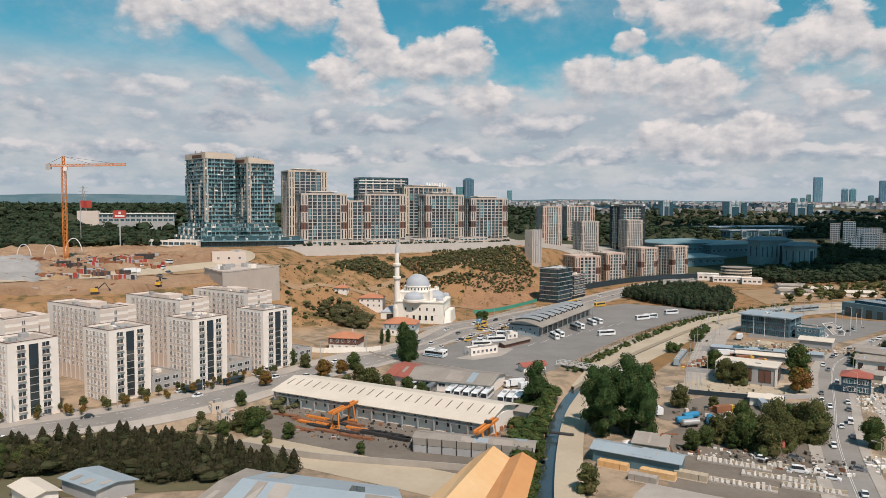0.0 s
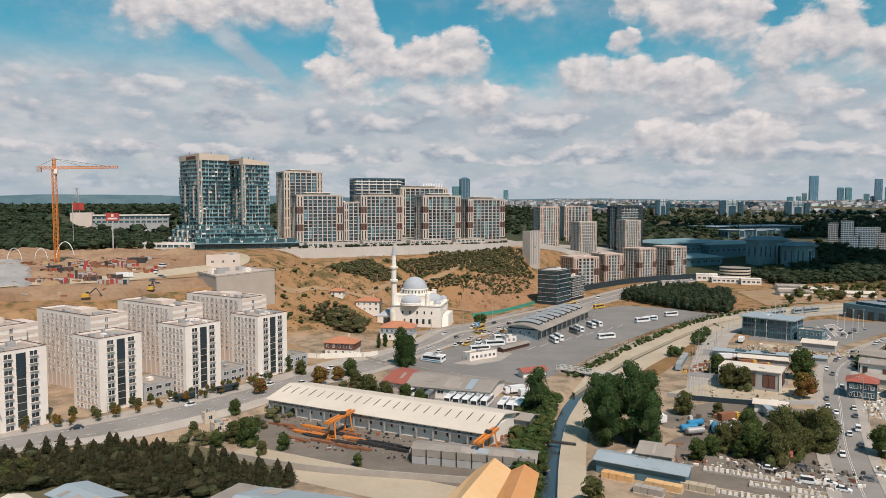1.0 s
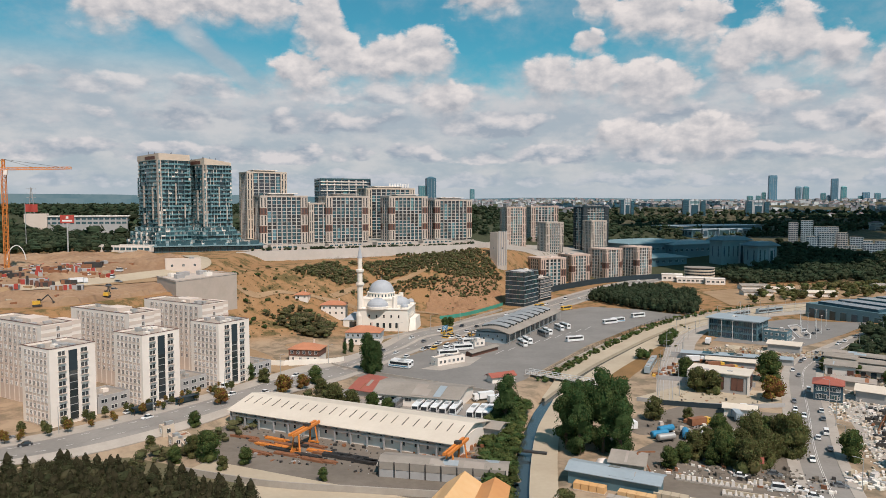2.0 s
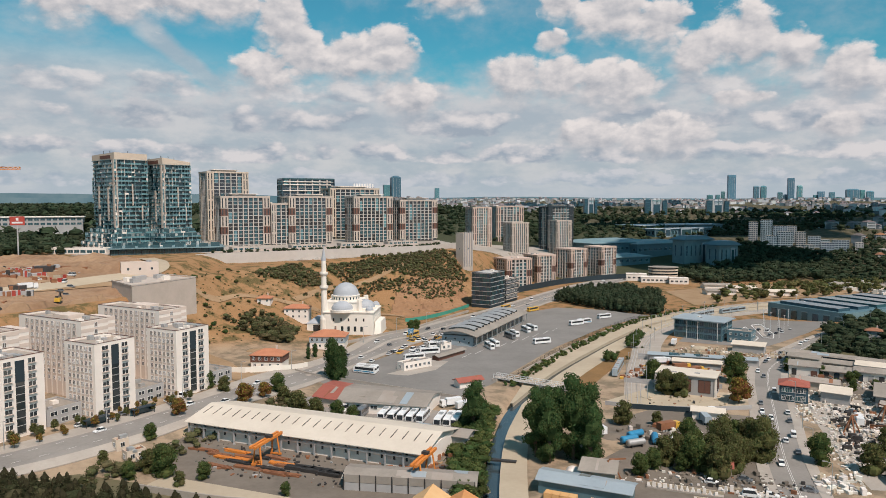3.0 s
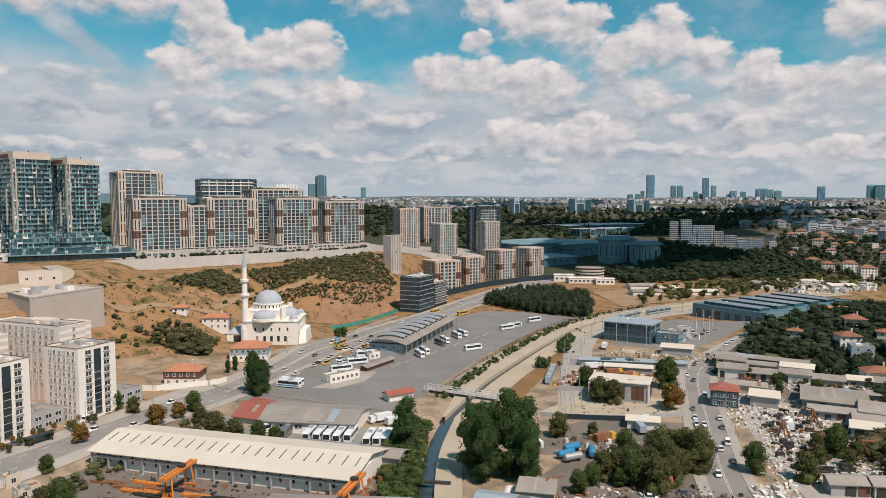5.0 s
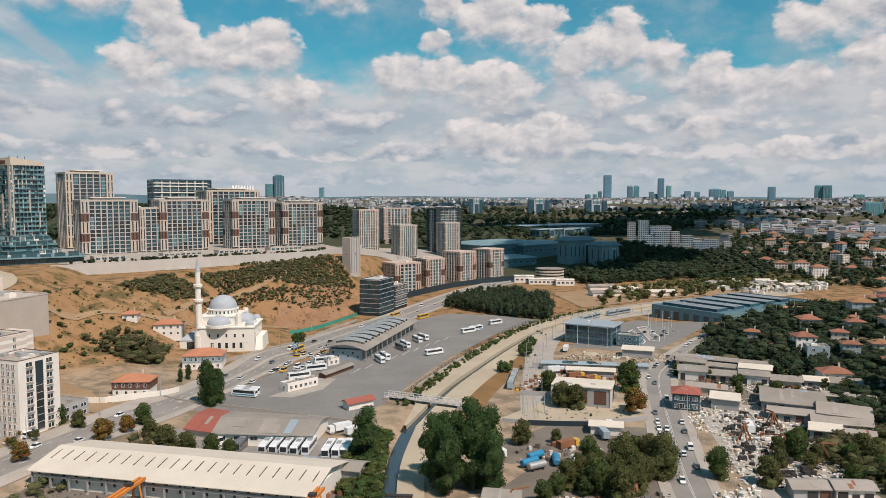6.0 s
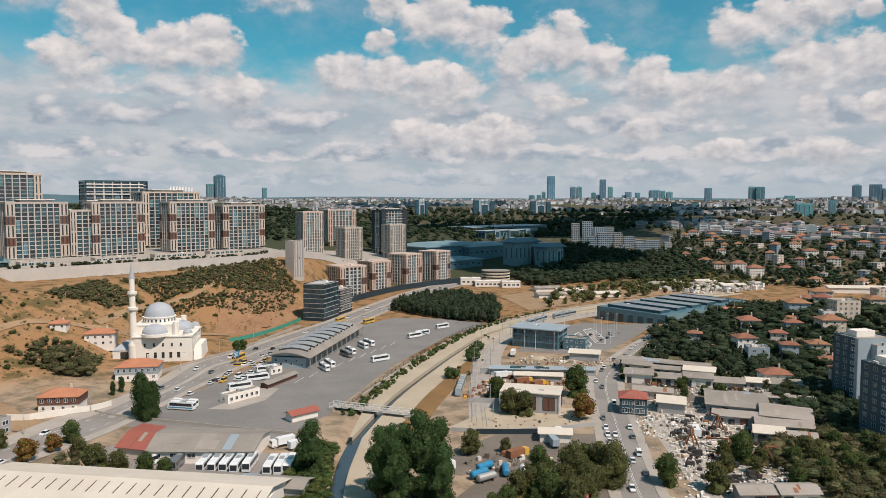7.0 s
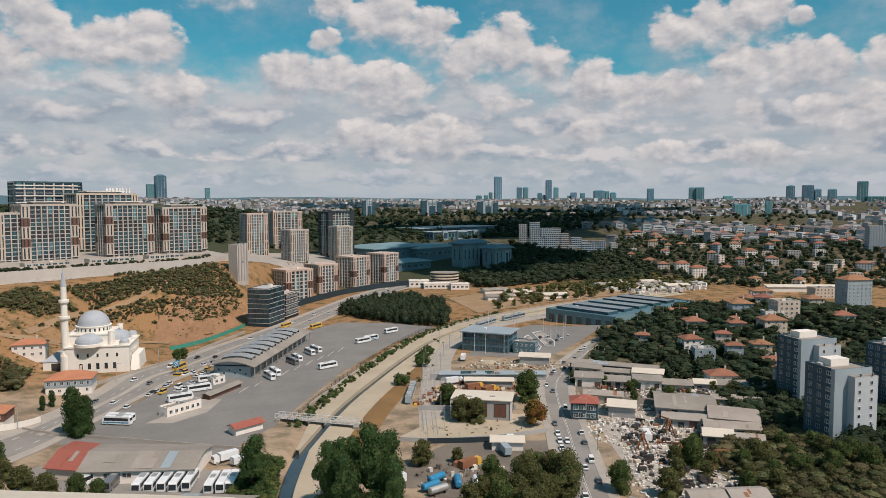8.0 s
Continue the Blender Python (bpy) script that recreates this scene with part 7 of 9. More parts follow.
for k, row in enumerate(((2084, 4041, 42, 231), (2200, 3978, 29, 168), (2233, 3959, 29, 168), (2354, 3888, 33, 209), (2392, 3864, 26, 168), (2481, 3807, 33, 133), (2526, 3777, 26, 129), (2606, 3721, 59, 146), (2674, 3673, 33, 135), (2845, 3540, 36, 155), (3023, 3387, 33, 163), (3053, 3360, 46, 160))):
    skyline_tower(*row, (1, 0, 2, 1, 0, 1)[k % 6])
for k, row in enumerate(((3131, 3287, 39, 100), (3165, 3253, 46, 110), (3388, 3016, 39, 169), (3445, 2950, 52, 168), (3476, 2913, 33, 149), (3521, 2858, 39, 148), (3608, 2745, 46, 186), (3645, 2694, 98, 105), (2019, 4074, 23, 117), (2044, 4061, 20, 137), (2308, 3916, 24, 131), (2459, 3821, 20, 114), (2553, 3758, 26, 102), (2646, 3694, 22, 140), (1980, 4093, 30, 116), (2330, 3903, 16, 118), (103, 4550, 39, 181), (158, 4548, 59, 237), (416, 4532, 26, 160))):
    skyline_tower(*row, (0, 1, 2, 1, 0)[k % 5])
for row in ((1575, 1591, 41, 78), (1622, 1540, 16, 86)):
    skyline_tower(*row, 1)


def office_complex(x, y, w, top, group="far offices"):
    """Two dark glass slabs with a white-framed round-topped centre between them."""
    z = H(x, y) - 4
    h = top - z
    root = thing("office_building", pose(x, y, z, 0, 0, -math.degrees(math.atan2(x, y)) + 8), "dark teal glass office building with white framed centre", "office building", group)
    for sx, k in ((-0.37, 0.93), (0.40, 0.88)):
        g = Mesh(OFFICE_GLASS, FAR_WALLS_HAZED)
        g.box(sx * w, 0, 0, w * (0.26 if sx < 0 else 0.2), 26, h * k)
        part("slab", g, root)
        for i in range(int(h * k / 7)):
            part("floor_band", cube_of(SKYLINE_HAZED), root, "", (sx * w, -13.1, 4 + i * 7), 0, (w * 0.17, 0.3, 0.6))
    g = Mesh(FAR_WALLS_HAZED)
    n = 9
    xs = [-w * 0.24 + w * 0.54 * i / n for i in range(n + 1)]
    tops = [h * (0.93 + 0.07 * math.sin(math.pi * i / n)) for i in range(n + 1)]
    for i in range(n):
        g.box((xs[i] + xs[i + 1]) / 2, 2, 0, xs[i + 1] - xs[i], 24, (tops[i] + tops[i + 1]) / 2)
    part("centre", g, root, "white centre with curved top")
    part("glazing", cube_of(OFFICE_GLASS), root, "tall dark glazed front", (w * 0.03, -10.2, 0), 0, (w * 0.3, 0.6, h * 0.66))
    for i in range(3):
        part("floor_band", cube_of(SKYLINE_HAZED), root, "", (w * 0.03, -10.2, h * (0.72 + 0.07 * i)), 0, (w * 0.4, 0.5, 1.4))


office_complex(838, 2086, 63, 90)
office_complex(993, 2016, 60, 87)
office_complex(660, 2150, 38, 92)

# ---- vegetation ----
def wood(name, poly, n, gap, seed, lo, hi, mat, label, cards=34, size=0.55, clumps=3, thin=None, girth=(0.5, 0.85)):
    """A thicket nobody could count: many uneven crowns in one object."""
    nr, r = np.random.default_rng(seed), random.Random(seed)
    g = Mesh(mat)
    for x, y in scatter(poly, n, gap, seed):
        if thin and noise.noise((x / thin, y / thin, seed * 1.7)) < -0.34:
            continue
        h = r.uniform(lo, hi) * (r.uniform(0.45, 1.0) if thin else 1)
        w = h * r.uniform(*girth)
        z = H(x, y)
        for i in range(clumps):
            c = (x + r.uniform(-.35, .35) * w, y + r.uniform(-.35, .35) * w, z + h * (0.30 + 0.19 * i * 3 / clumps))
            rr = (w * r.uniform(0.62, 1.0), w * r.uniform(0.62, 1.0), h * 0.28)
            core(nr, g, c, rr)
            leaf_cards(nr, g, c, rr, cards, size * h / 6)
    return tagged(new(name, g.data(name)), label, "trees", "", "stuff")


wood("pine_wood", [(148, 588), (164, 554), (184, 524), (201, 509), (220, 545), (236, 596), (226, 652), (192, 640), (164, 620)], 430, 3.3, 1, 6.5, 11, LEAF_DARK, "dense dark wood of slim trees beside the canal bend", 26, 0.42, 3, None, (0.26, 0.42))
wood("hill_scrub", [(-80, 509), (-56, 547), (19, 607), (70, 630), (78, 612), (66, 590), (36, 580), (14, 578), (-4, 563), (-26, 542), (-46, 512)], 1700, 1.5, 2, 1.6, 4.6, LEAF_SCRUB, "dusty green scrub covering the slope below the wall", 20, 0.45, 2, 40)
wood("hill_scrub", [(-46, 500), (-24, 528), (4, 548), (20, 556), (40, 552), (62, 574), (78, 606), (40, 574), (12, 566), (-18, 546)], 520, 1.7, 41, 1.4, 4.2, LEAF_SCRUB, "green scrub and small trees on the lower slope", 20, 0.45, 2, 22)
wood("hill_scrub", [(-84, 440), (-70, 455), (-45, 450), (-42, 418), (-58, 420)], 60, 2.8, 3, 2.5, 6, LEAF_SCRUB, "dark green thicket on the dry slope")
wood("canal_scrub", [(15, 176), (23, 180), (31, 222), (37, 250), (47, 290), (36, 300), (27, 262), (22, 225)], 240, 1.5, 4, 1.8, 4.6, LEAF, "green scrub on the canal bank")
wood("far_wood", [(-640, 1060), (-330, 800), (-235, 640), (-222, 572), (-330, 520), (-640, 560)], 1300, 7, 5, 6, 11, LEAF_DARK, "dark woodland behind the building site", 9, 1.0, 2)
wood("far_wood", [(-800, 1080), (-300, 760), (-60, 900), (60, 1500), (-60, 2500), (-1500, 2300)], 1150, 17, 6, 11, 18, LEAF_DARK, "dark woodland running to the horizon", 4, 1.8, 2)
wood("town_trees", TOWN, 1700, 6.5, 7, 5, 10, LEAF_DARK, "dark green gardens and trees between the houses", 9, 1.0, 2)
wood("valley_trees", [(326, 690), (470, 720), (560, 860), (520, 1000), (450, 850), (400, 820), (334, 790)], 360, 8, 8, 6, 12, LEAF_DARK, "dark woods in the shaded hollow", 16, 0.8)
wood("valley_trees", [(260, 560), (330, 585), (430, 610), (560, 620), (545, 700), (440, 690), (320, 640)], 160, 6, 9, 3, 8, LEAF_OLIVE, "scattered green trees beside the river bend", 18, 0.8)
wood("valley_trees", [(60, 900), (300, 1010), (520, 1100), (700, 1200), (900, 1350), (500, 1500), (100, 1300)], 480, 14, 10, 7, 13, LEAF_DARK, "dark woods behind the shopping centre", 6, 1.2, 2)
wood("slope_trees", [(230, 372), (262, 352), (290, 325), (340, 300), (420, 310), (520, 400), (520, 500), (440, 470), (380, 470), (330, 450), (275, 430)], 760, 3.8, 11, 3.6, 8.2, LEAF_DARK, "dark green garden trees round the houses", 20, 0.6)
wood("slope_trees", [(240, 330), (262, 318), (256, 262), (300, 300), (345, 262), (340, 310), (290, 330), (262, 352)], 130, 4.6, 14, 4, 8.5, LEAF_DARK, "dark green trees behind the workshops", 22, 0.6)
wood("slope_trees", [(215, 222), (232, 205), (330, 215), (420, 300), (330, 300), (300, 250), (262, 262), (255, 225)], 190, 5.0, 12, 6, 11, LEAF_DARK, "dense dark trees at the foot of the apartment blocks", 30, 0.6)
wood("bush_thicket", [(176, 196), (181, 236), (203, 246), (224, 246), (254, 226), (250, 192), (215, 180)], 300, 2.6, 15, 2.6, 5.6, LEAF_SCRUB, "dense dark green bushes filling the waste ground", 40, 0.5)
wood("town_trees", [(800, 1100), (1150, 1000), (1900, 1500), (2300, 2100), (1600, 2600), (1000, 1900)], 450, 20, 16, 8, 14, LEAF_DARK, "dark trees scattered through the far town", 4, 1.6, 2)
wood("hill_scrub", [(14, 566), (40, 572), (72, 604), (80, 636), (60, 640), (30, 622), (-10, 596)], 420, 1.7, 21, 1.4, 4.0, LEAF_SCRUB, "dusty green scrub on the upper slope", 22, 0.45, 2, 15)
wood("hill_scrub", [(-130, 440), (-100, 430), (-60, 470), (-20, 530), (-70, 520), (-110, 500)], 90, 4, 22, 1.0, 2.4, LEAF_SCRUB, "low dry shrubs on the slope", 18, 0.6, 2, 20)
wood("slope_tufts", [(-118, 420), (-96, 404), (-60, 420), (-30, 470), (20, 528), (60, 560), (86, 612), (60, 600), (10, 560), (-50, 500), (-108, 470)], 420, 2.2, 51, 0.5, 1.5, LEAF_SCRUB, "dry tufts and low shrubs over the slope", 10, 0.9, 1)
wood("terrace_hedge", [(-118, 567), (-40, 605), (40, 652), (60, 692), (66, 688), (46, 645), (-38, 597), (-116, 559)], 110, 2.2, 23, 1.8, 3.6, LEAF_DARK, "dark green planting along the hilltop terrace", 22, 0.55, 2)
wood("slope_trees", [(224, 254), (240, 244), (256, 258), (268, 256), (272, 290), (262, 304), (250, 296), (238, 292), (232, 272)], 120, 3.6, 25, 3.5, 7, LEAF_DARK, "dark green trees between the workshops and the blocks", 26, 0.55)
wood("verge_shrubs", [(-92, 231), (-72, 253), (-50, 289), (-38, 311), (-33, 307), (-45, 282), (-65, 246), (-85, 224)], 60, 2.6, 29, 1.8, 4.6, LEAF_SCRUB, "dusty shrubs and small trees along the avenue wall", 30, 0.5, 2)
wood("grove_undergrowth", [(-140, 202), (-122, 219), (-104, 229), (-84, 225), (-58, 212), (-42, 203), (-44, 194), (-66, 196), (-78, 194), (-92, 202), (-112, 200), (-128, 194)], 150, 3.6, 17, 3.2, 5.6, NEEDLE, "dark undergrowth between the pines of the grove", 26, 0.5, 2)
wood("town_trees", [(440, 680), (520, 690), (560, 720), (640, 860), (600, 900), (530, 830)], 260, 8, 18, 5, 10, LEAF_DARK, "dark trees on the slope below the town", 9, 1.0, 2)
wood("far_wood", [(60, 1250), (700, 1150), (1500, 2050), (1300, 2300), (150, 2500)], 950, 20, 19, 10, 18, LEAF_DARK, "dark woods between the hollow and the far town", 4, 1.6, 2)

for x, y, s in ((60, 235, .95), (66, 249, .9), (72, 231, .85), (35, 268, 1.0), (57, 241, 1.0), (62, 247, 0.95), (68, 237, 1.22), (74, 241, 1.05)):
    POPLAR.place(x if x < 40 else x - 6, y, x * 37, s * 0.92, stretch=1.0 if x < 40 else 1.22)
CYPRESS.place(-19, 350, 20, 1.0)
CYPRESS.place(-16.5, 347, 120, 0.85)
CYPRESS.place(-14.6, 350, 230, 0.8)
CYPRESS.place(-33, 390, 70, 0.34)
CYPRESS.place(-30, 396, 10, 0.38)
for x, y, s, k in ((-40, 322, .9, OAK), (-29, 294, 1.1, OAK2), (-14, 287, .8, OAK), (90, 270, 1.0, OAK2), (-62, 236, 1.05, OAK), (-68, 240, .8, OAK2), (-72, 234, .6, OAK), (-84, 248, .5, OAK2), (-56, 228, .5, OAK2), (-36, 310, .8, OAK2), (-22, 290, .9, OAK2), (-44, 312, .8, RUSTY), (-8, 283, .7, OAK), (-50, 232, .6, OAK), (-69, 325, .8, OAK), (-61, 318, .75, OAK2), (-75, 266, .6, OAK), (-25, 218, .42, OAK), (39, 189, .9, OAK2), (78, 222, .75, OAK), (161, 324, 1.5, OAK), (122, 309, 1.2, OAK2), (126, 331, 1.1, OAK), (127, 305.5, 1.15, OAK2), (-50, 302, 1.0, RUSTY), (-71, 286, .8, RUSTY), (146, 292, 1.3, RUSTY), (149, 299, .8, OAK), (84, 227, .7, OAK), (92, 224, .65, OAK), (24, 470, .7, OAK), (28, 474, .7, OAK), (-3, 306, .55, OAK), (197, 342, .7, OAK), (203, 337, .65, OAK), (215, 295, .9, OAK), (168, 237, .8, OAK2), (178, 240, .9, OAK), (210, 232, .8, OAK), (102, 268, .6, OAK2), (137, 226, 1.05, OAK), (148, 217, 1.05, OAK2)):
    k.place(x, y, x * 53 + y, s)
for x, y, s in ((111, 238, .8), (121, 231, .9)):
    WILLOW.place(x, y, x * 31, s, stretch=1.15)
for x, y, s, k in ((100, 232, .8, OAK2), (104, 247, .9, OAK), (112, 242, .8, OAK2), (121, 240, 1.1, OAK2), (111, 228, .7, OAK), (98, 240, .6, OAK)):
    k.place(x, y, x * 41, s, stretch=1.1)
for x, y in scatter([(84, 226), (98, 240), (112, 248), (122, 250), (120, 236), (112, 222), (100, 216)], 15, 4.4, 28):
    (OAK, OAK2, OAK2)[int(x * 3) % 3].place(x, y, x * 19, 0.7 + 0.4 * ((x * 5) % 1), stretch=1.15)
for x, y in scatter([(196, 312), (214, 350), (248, 318), (258, 300), (238, 268), (222, 284)], 26, 6, 27):
    (OAK if x < 228 else OAK2).place(x, y, x * 17, 0.35 + 0.3 * ((x * 7) % 1))
rng = random.Random(31)
for x, y in scatter([(160, 228), (172, 206), (232, 204), (226, 222), (206, 232), (176, 246)], 26, 5, 21):
    rng.choice((OAK, OAK2)).place(x, y, rng.uniform(0, 360), rng.uniform(0.6, 1.05))
for x, y in scatter([(-140, 202), (-122, 219), (-104, 229), (-84, 225), (-58, 212), (-42, 203), (-44, 194), (-66, 196), (-78, 194), (-92, 202), (-112, 200), (-128, 194)], 165, 3.3, 22):
    rng.choice((PINE, PINE, PINE2)).place(x, y, rng.uniform(0, 360), rng.uniform(0.45, 0.78))
for x, y in scatter([(-150, 180), (-150, 206), (-122, 208), (-110, 208), (-118, 200), (-130, 186)], 20, 4, 23):
    rng.choice((OAK, OAK2)).place(x, y, rng.uniform(0, 360), rng.uniform(0.5, 0.8))
for x, y in scatter([(-120, 400), (-80, 400), (-50, 440), (-80, 500), (-30, 520), (60, 560), (85, 620), (-20, 570), (-100, 500)], 70, 5, 24):
    rng.choice((BUSH, BUSH2)).place(x, y, rng.uniform(0, 360), rng.uniform(0.4, 0.9))
line = polyline(MAIN_ROAD[1:6], 7.0)
for i, p in enumerate(line[:-1]):
    d = (line[i + 1] - p).normalized()
    n_ = Vector((-d.y, d.x, 0))
    for off in (9.5, 13.0, 17.5):
        q = p + n_ * off + d * rng.uniform(-1.5, 1.5)
        (STREET if rng.random() < 0.55 else STREET_R).place(q.x, q.y, rng.uniform(0, 360), rng.uniform(0.7, 1.1))
wood("fence_hedge", [(56, 327), (100, 394), (143, 452), (178, 492), (214, 521), (262, 548), (264, 545), (216, 517), (181, 488), (146, 448), (103, 390), (60, 325)], 330, 1.5, 44, 1.2, 3.0, LEAF, "uneven green hedge along the yard fence above the canal", 26, 0.6, 2)
for x, y in ((150, 419), (153, 424), (147, 414), (157, 429), (143, 403), (120, 372)):
    BUSH.place(x, y, x * 9, 1.6, stretch=1.2)
for i in range(14):
    p = TRAM[2:6][i % 4]
    BUSH2.place(p[0] - 10 + rng.uniform(-3, 3), p[1] + rng.uniform(-18, 18), rng.uniform(0, 360), rng.uniform(0.3, 0.7))

# ---- vehicles ----
def along(points, offset, step, seed, chance=1.0, z_lift=0.1, flip=False, kinds=CAR_PICK):
    r = random.Random(seed)
    c = polyline(points, 1.0)
    i = int(r.uniform(0, step))
    while i < len(c) - 2:
        if r.random() < chance:
            d = (c[i + 1] - c[i]).normalized()
            q = c[i] + Vector((d.y, -d.x, 0)) * offset
            CARS[r.choice(kinds)].place(q.x, q.y, math.degrees(math.atan2(d.y, d.x)) + (180 if flip else 0), 1.0, H(q.x, q.y) + z_lift)
        i += int(step * r.uniform(0.8, 1.4))


along(EAST_ROAD[1:], 4.5, 9, 41, 0.22, 0.12)
along(EAST_ROAD[2:], -4.5, 7, 42, 0.55, 0.12, True)
along(EAST_ROAD, 1.7, 60, 43, 0.7, 0.12)
along(EAST_ROAD, -1.7, 56, 44, 0.8, 0.12, True)
along(MAIN_ROAD[1:], 4.5, 34, 45, 0.7, 0.25)
along(MAIN_ROAD[1:], -4.5, 30, 46, 0.7, 0.25, True)
along(MAIN_ROAD[2:6], -16.5, 9, 47, 0.5, 0.05)
along(MAIN_ROAD[6:9], 13.5, 9, 48, 0.5, 0.12)
for x, y in scatter([(8, 402), (20, 398), (46, 440), (62, 470), (52, 474), (24, 436)], 26, 3.6, 49):
    CARS[rng.choice(CAR_PICK + [6])].place(x, y, 57 + rng.choice((0, 90, 180)) + rng.uniform(-6, 6), 1.0, 2.08)
for x, y in scatter([(84, 214), (110, 196), (122, 206), (98, 226)], 6, 4.2, 50):
    CARS[rng.choice(CAR_PICK)].place(x, y, rng.uniform(-40, -20), 1.0, 2.06)
for x, y in scatter([(222, 436), (246, 452), (262, 444), (240, 424)], 12, 4.4, 51):
    CARS[rng.choice(CAR_PICK)].place(x, y, 40, 1.0, 2.1)
for x, y in scatter([(-232, 398), (-150, 392), (-150, 430), (-232, 430)], 9, 6, 52):
    CARS[rng.choice((0, 3, 1))].place(x, y, rng.uniform(0, 360), 1.0, H(x, y) + 0.3)
for x, y in ((4, 287), (7.5, 286), (11, 285), (14.2, 283), (18, 283), (24, 278), (27.3, 277.5), (30, 277)):
    BUS_W.place(x, y, 251, 1.0, 2.07)
BUS_D.place(-4, 292, 248, 1.0, 2.07)
BUS_W.place(-11, 297, 215, 1.0, 2.07)
BUS_B.place(-4, 359, 150, 1.0, 2.1)
BUS_W.place(-3, 362.5, 150, 1.0, 2.1)
for k, (x, y, rz, kind) in enumerate(((64, 410, 100, BUS_W), (68, 417, 100, BUS_W), (81, 438, 105, BUS_D), (85, 445, 100, BUS_W), (95, 458, 100, BUS_W), (100, 464, 105, BUS_W), (96, 420, 20, BUS_W), (133, 478, 25, BUS_W), (140, 484, 25, BUS_B), (160, 503, 25, BUS_W), (21, 385, 15, BUS_W), (30, 399, 12, BUS_W), (36, 416, 12, BUS_W), (24, 447, 57, BUS_O), (100, 552, 50, BUS_O), (118, 540, 40, BUS_O))):
    kind.place(x, y, rz, 0.95, H(x, y) + 0.1)

# ---- steel yard and sheds in the near valley ----
shed("warehouse", "long open steel warehouse with cream sheet roof", [(-64.5, 272), (14.5, 231), (27, 254.5), (-52, 295.5)], 2.05, 5.6, 8.4, ROOF_WHITE, WHITE_WALL, "warehouse", True, 0, 22, "")
shed("lean_to", "grey corrugated lean-to beside the warehouse", [(-3, 268), (30, 250), (34, 257), (1, 275)], 2.0, 4.0, 5.0, ROOF_GREY, GREY_WALL, "shed")
shed("long_shed", "long low grey sheet shed with panelled wall", [(-9, 221), (27, 211.5), (29, 221), (-7, 231)], 2.0, 3.4, 4.4, ROOF_GREY, GREY_WALL, "shed")
long_panels = thing("panel_fence", pose(-9, 220.4, 2.0, 0, 0, -14.8), "tall grey sheet panel fence in two tiers between dark posts", "fence")
for i in range(9):
    part("post", cube_of(DARK_STEEL), long_panels, "", (i * 4.65, -0.25, -0.3), 0, (0.22, 0.25, 5.0))
    if i < 8:
        for z_, h_, m_ in ((0.0, 2.2, GREY_WALL), (2.35, 2.2, ROOF_GREY)):
            part("sheet", cube_of(m_), long_panels, "", (i * 4.65 + 2.32, -0.1, z_), 0, (4.3, 0.12, h_))
shed("coach_shed", "patched grey-roofed shed of the coach park", [(-14, 297), (19, 286), (27, 306), (-8, 322)], 2.0, 4.4, 6.2, ROOF_GREY, WHITE_WALL, "shed", bays=5)
shed("coach_shed", "weathered red-roofed shed of the coach park", [(-24, 307), (-15, 301), (-8, 324), (-17, 331)], 2.0, 3.8, 5.2, ROOF_RED, PINK_WALL, "shed")
shed("near_shed", "large shed with blue-grey sheet roof", [(-53, 164), (-8, 152), (-12, 178), (-45, 188)], 2.0, 5.5, 8.4, ROOF_BLUEGREY, GREY_WALL, "shed")
shed("near_shed", "lower shed with patched tan and blue roof sheets", [(-60, 170), (-50, 168), (-44, 189), (-53, 193)], 2.0, 4.6, 5.6, ROOF_GREY, GREY_WALL, "shed")
shed("near_shed", "shed with faded rusty orange sheet roof", [(-11, 152), (10, 200), (18.5, 198.5), (4, 151)], 2.0, 5.6, 8.8, ROOF_ORANGE, WHITE_WALL, "shed")
shed("near_shed", "shed with deep rusty orange sheet roof", [(4.6, 151), (19, 198.4), (25.5, 197), (15, 149)], 2.0, 5.6, 7.6, ROOF_RUSTED, WHITE_WALL, "shed")
shed("near_shed", "small flat pale metal shed by the pines", [(-101, 188), (-88, 180), (-81, 187), (-95, 196)], 2.0, 4.0, 4.7, ROOF_BLUEGREY, GREY_WALL, "shed")
shed("near_shed", "white shed at the edge of the grove", [(-112, 184), (-102, 176), (-98, 181), (-108, 189)], 2.0, 3.4, 4.2, ROOF_WHITE, WHITE_WALL, "shed")
shed("stone_shed", "blue-grey roofed shed of the stone yard", [(45, 213), (67, 200), (71, 207), (49, 221)], 2.0, 4.0, 4.9, ROOF_BLUEGREY, TEAL_CLAD, "shed")
shed("stone_shed", "brown gabled shed behind the stone yard", [(59, 219), (68, 215), (72, 224), (64, 228)], 2.0, 3.8, 5.8, ROOF_GREY, BEIGE_WALL, "shed")
shed("stone_shed", "wide pale flat shed roof near the path", [(44, 168), (84, 148), (92, 162), (54, 184)], 2.0, 4.4, 5.0, PAVING, GREY_WALL, "shed")
shed("yard_shed", "white shed by the earth lot", [(118, 274), (128, 269), (131, 275), (121, 280)], 2.0, 3.4, 4.2, ROOF_WHITE, WHITE_WALL, "shed")
shed("yard_shed", "small brown hut under the willows", [(101, 222), (105, 219), (107, 223), (103, 226)], 2.0, 2.6, 4.0, ROOF_RED, BEIGE_WALL, "hut")


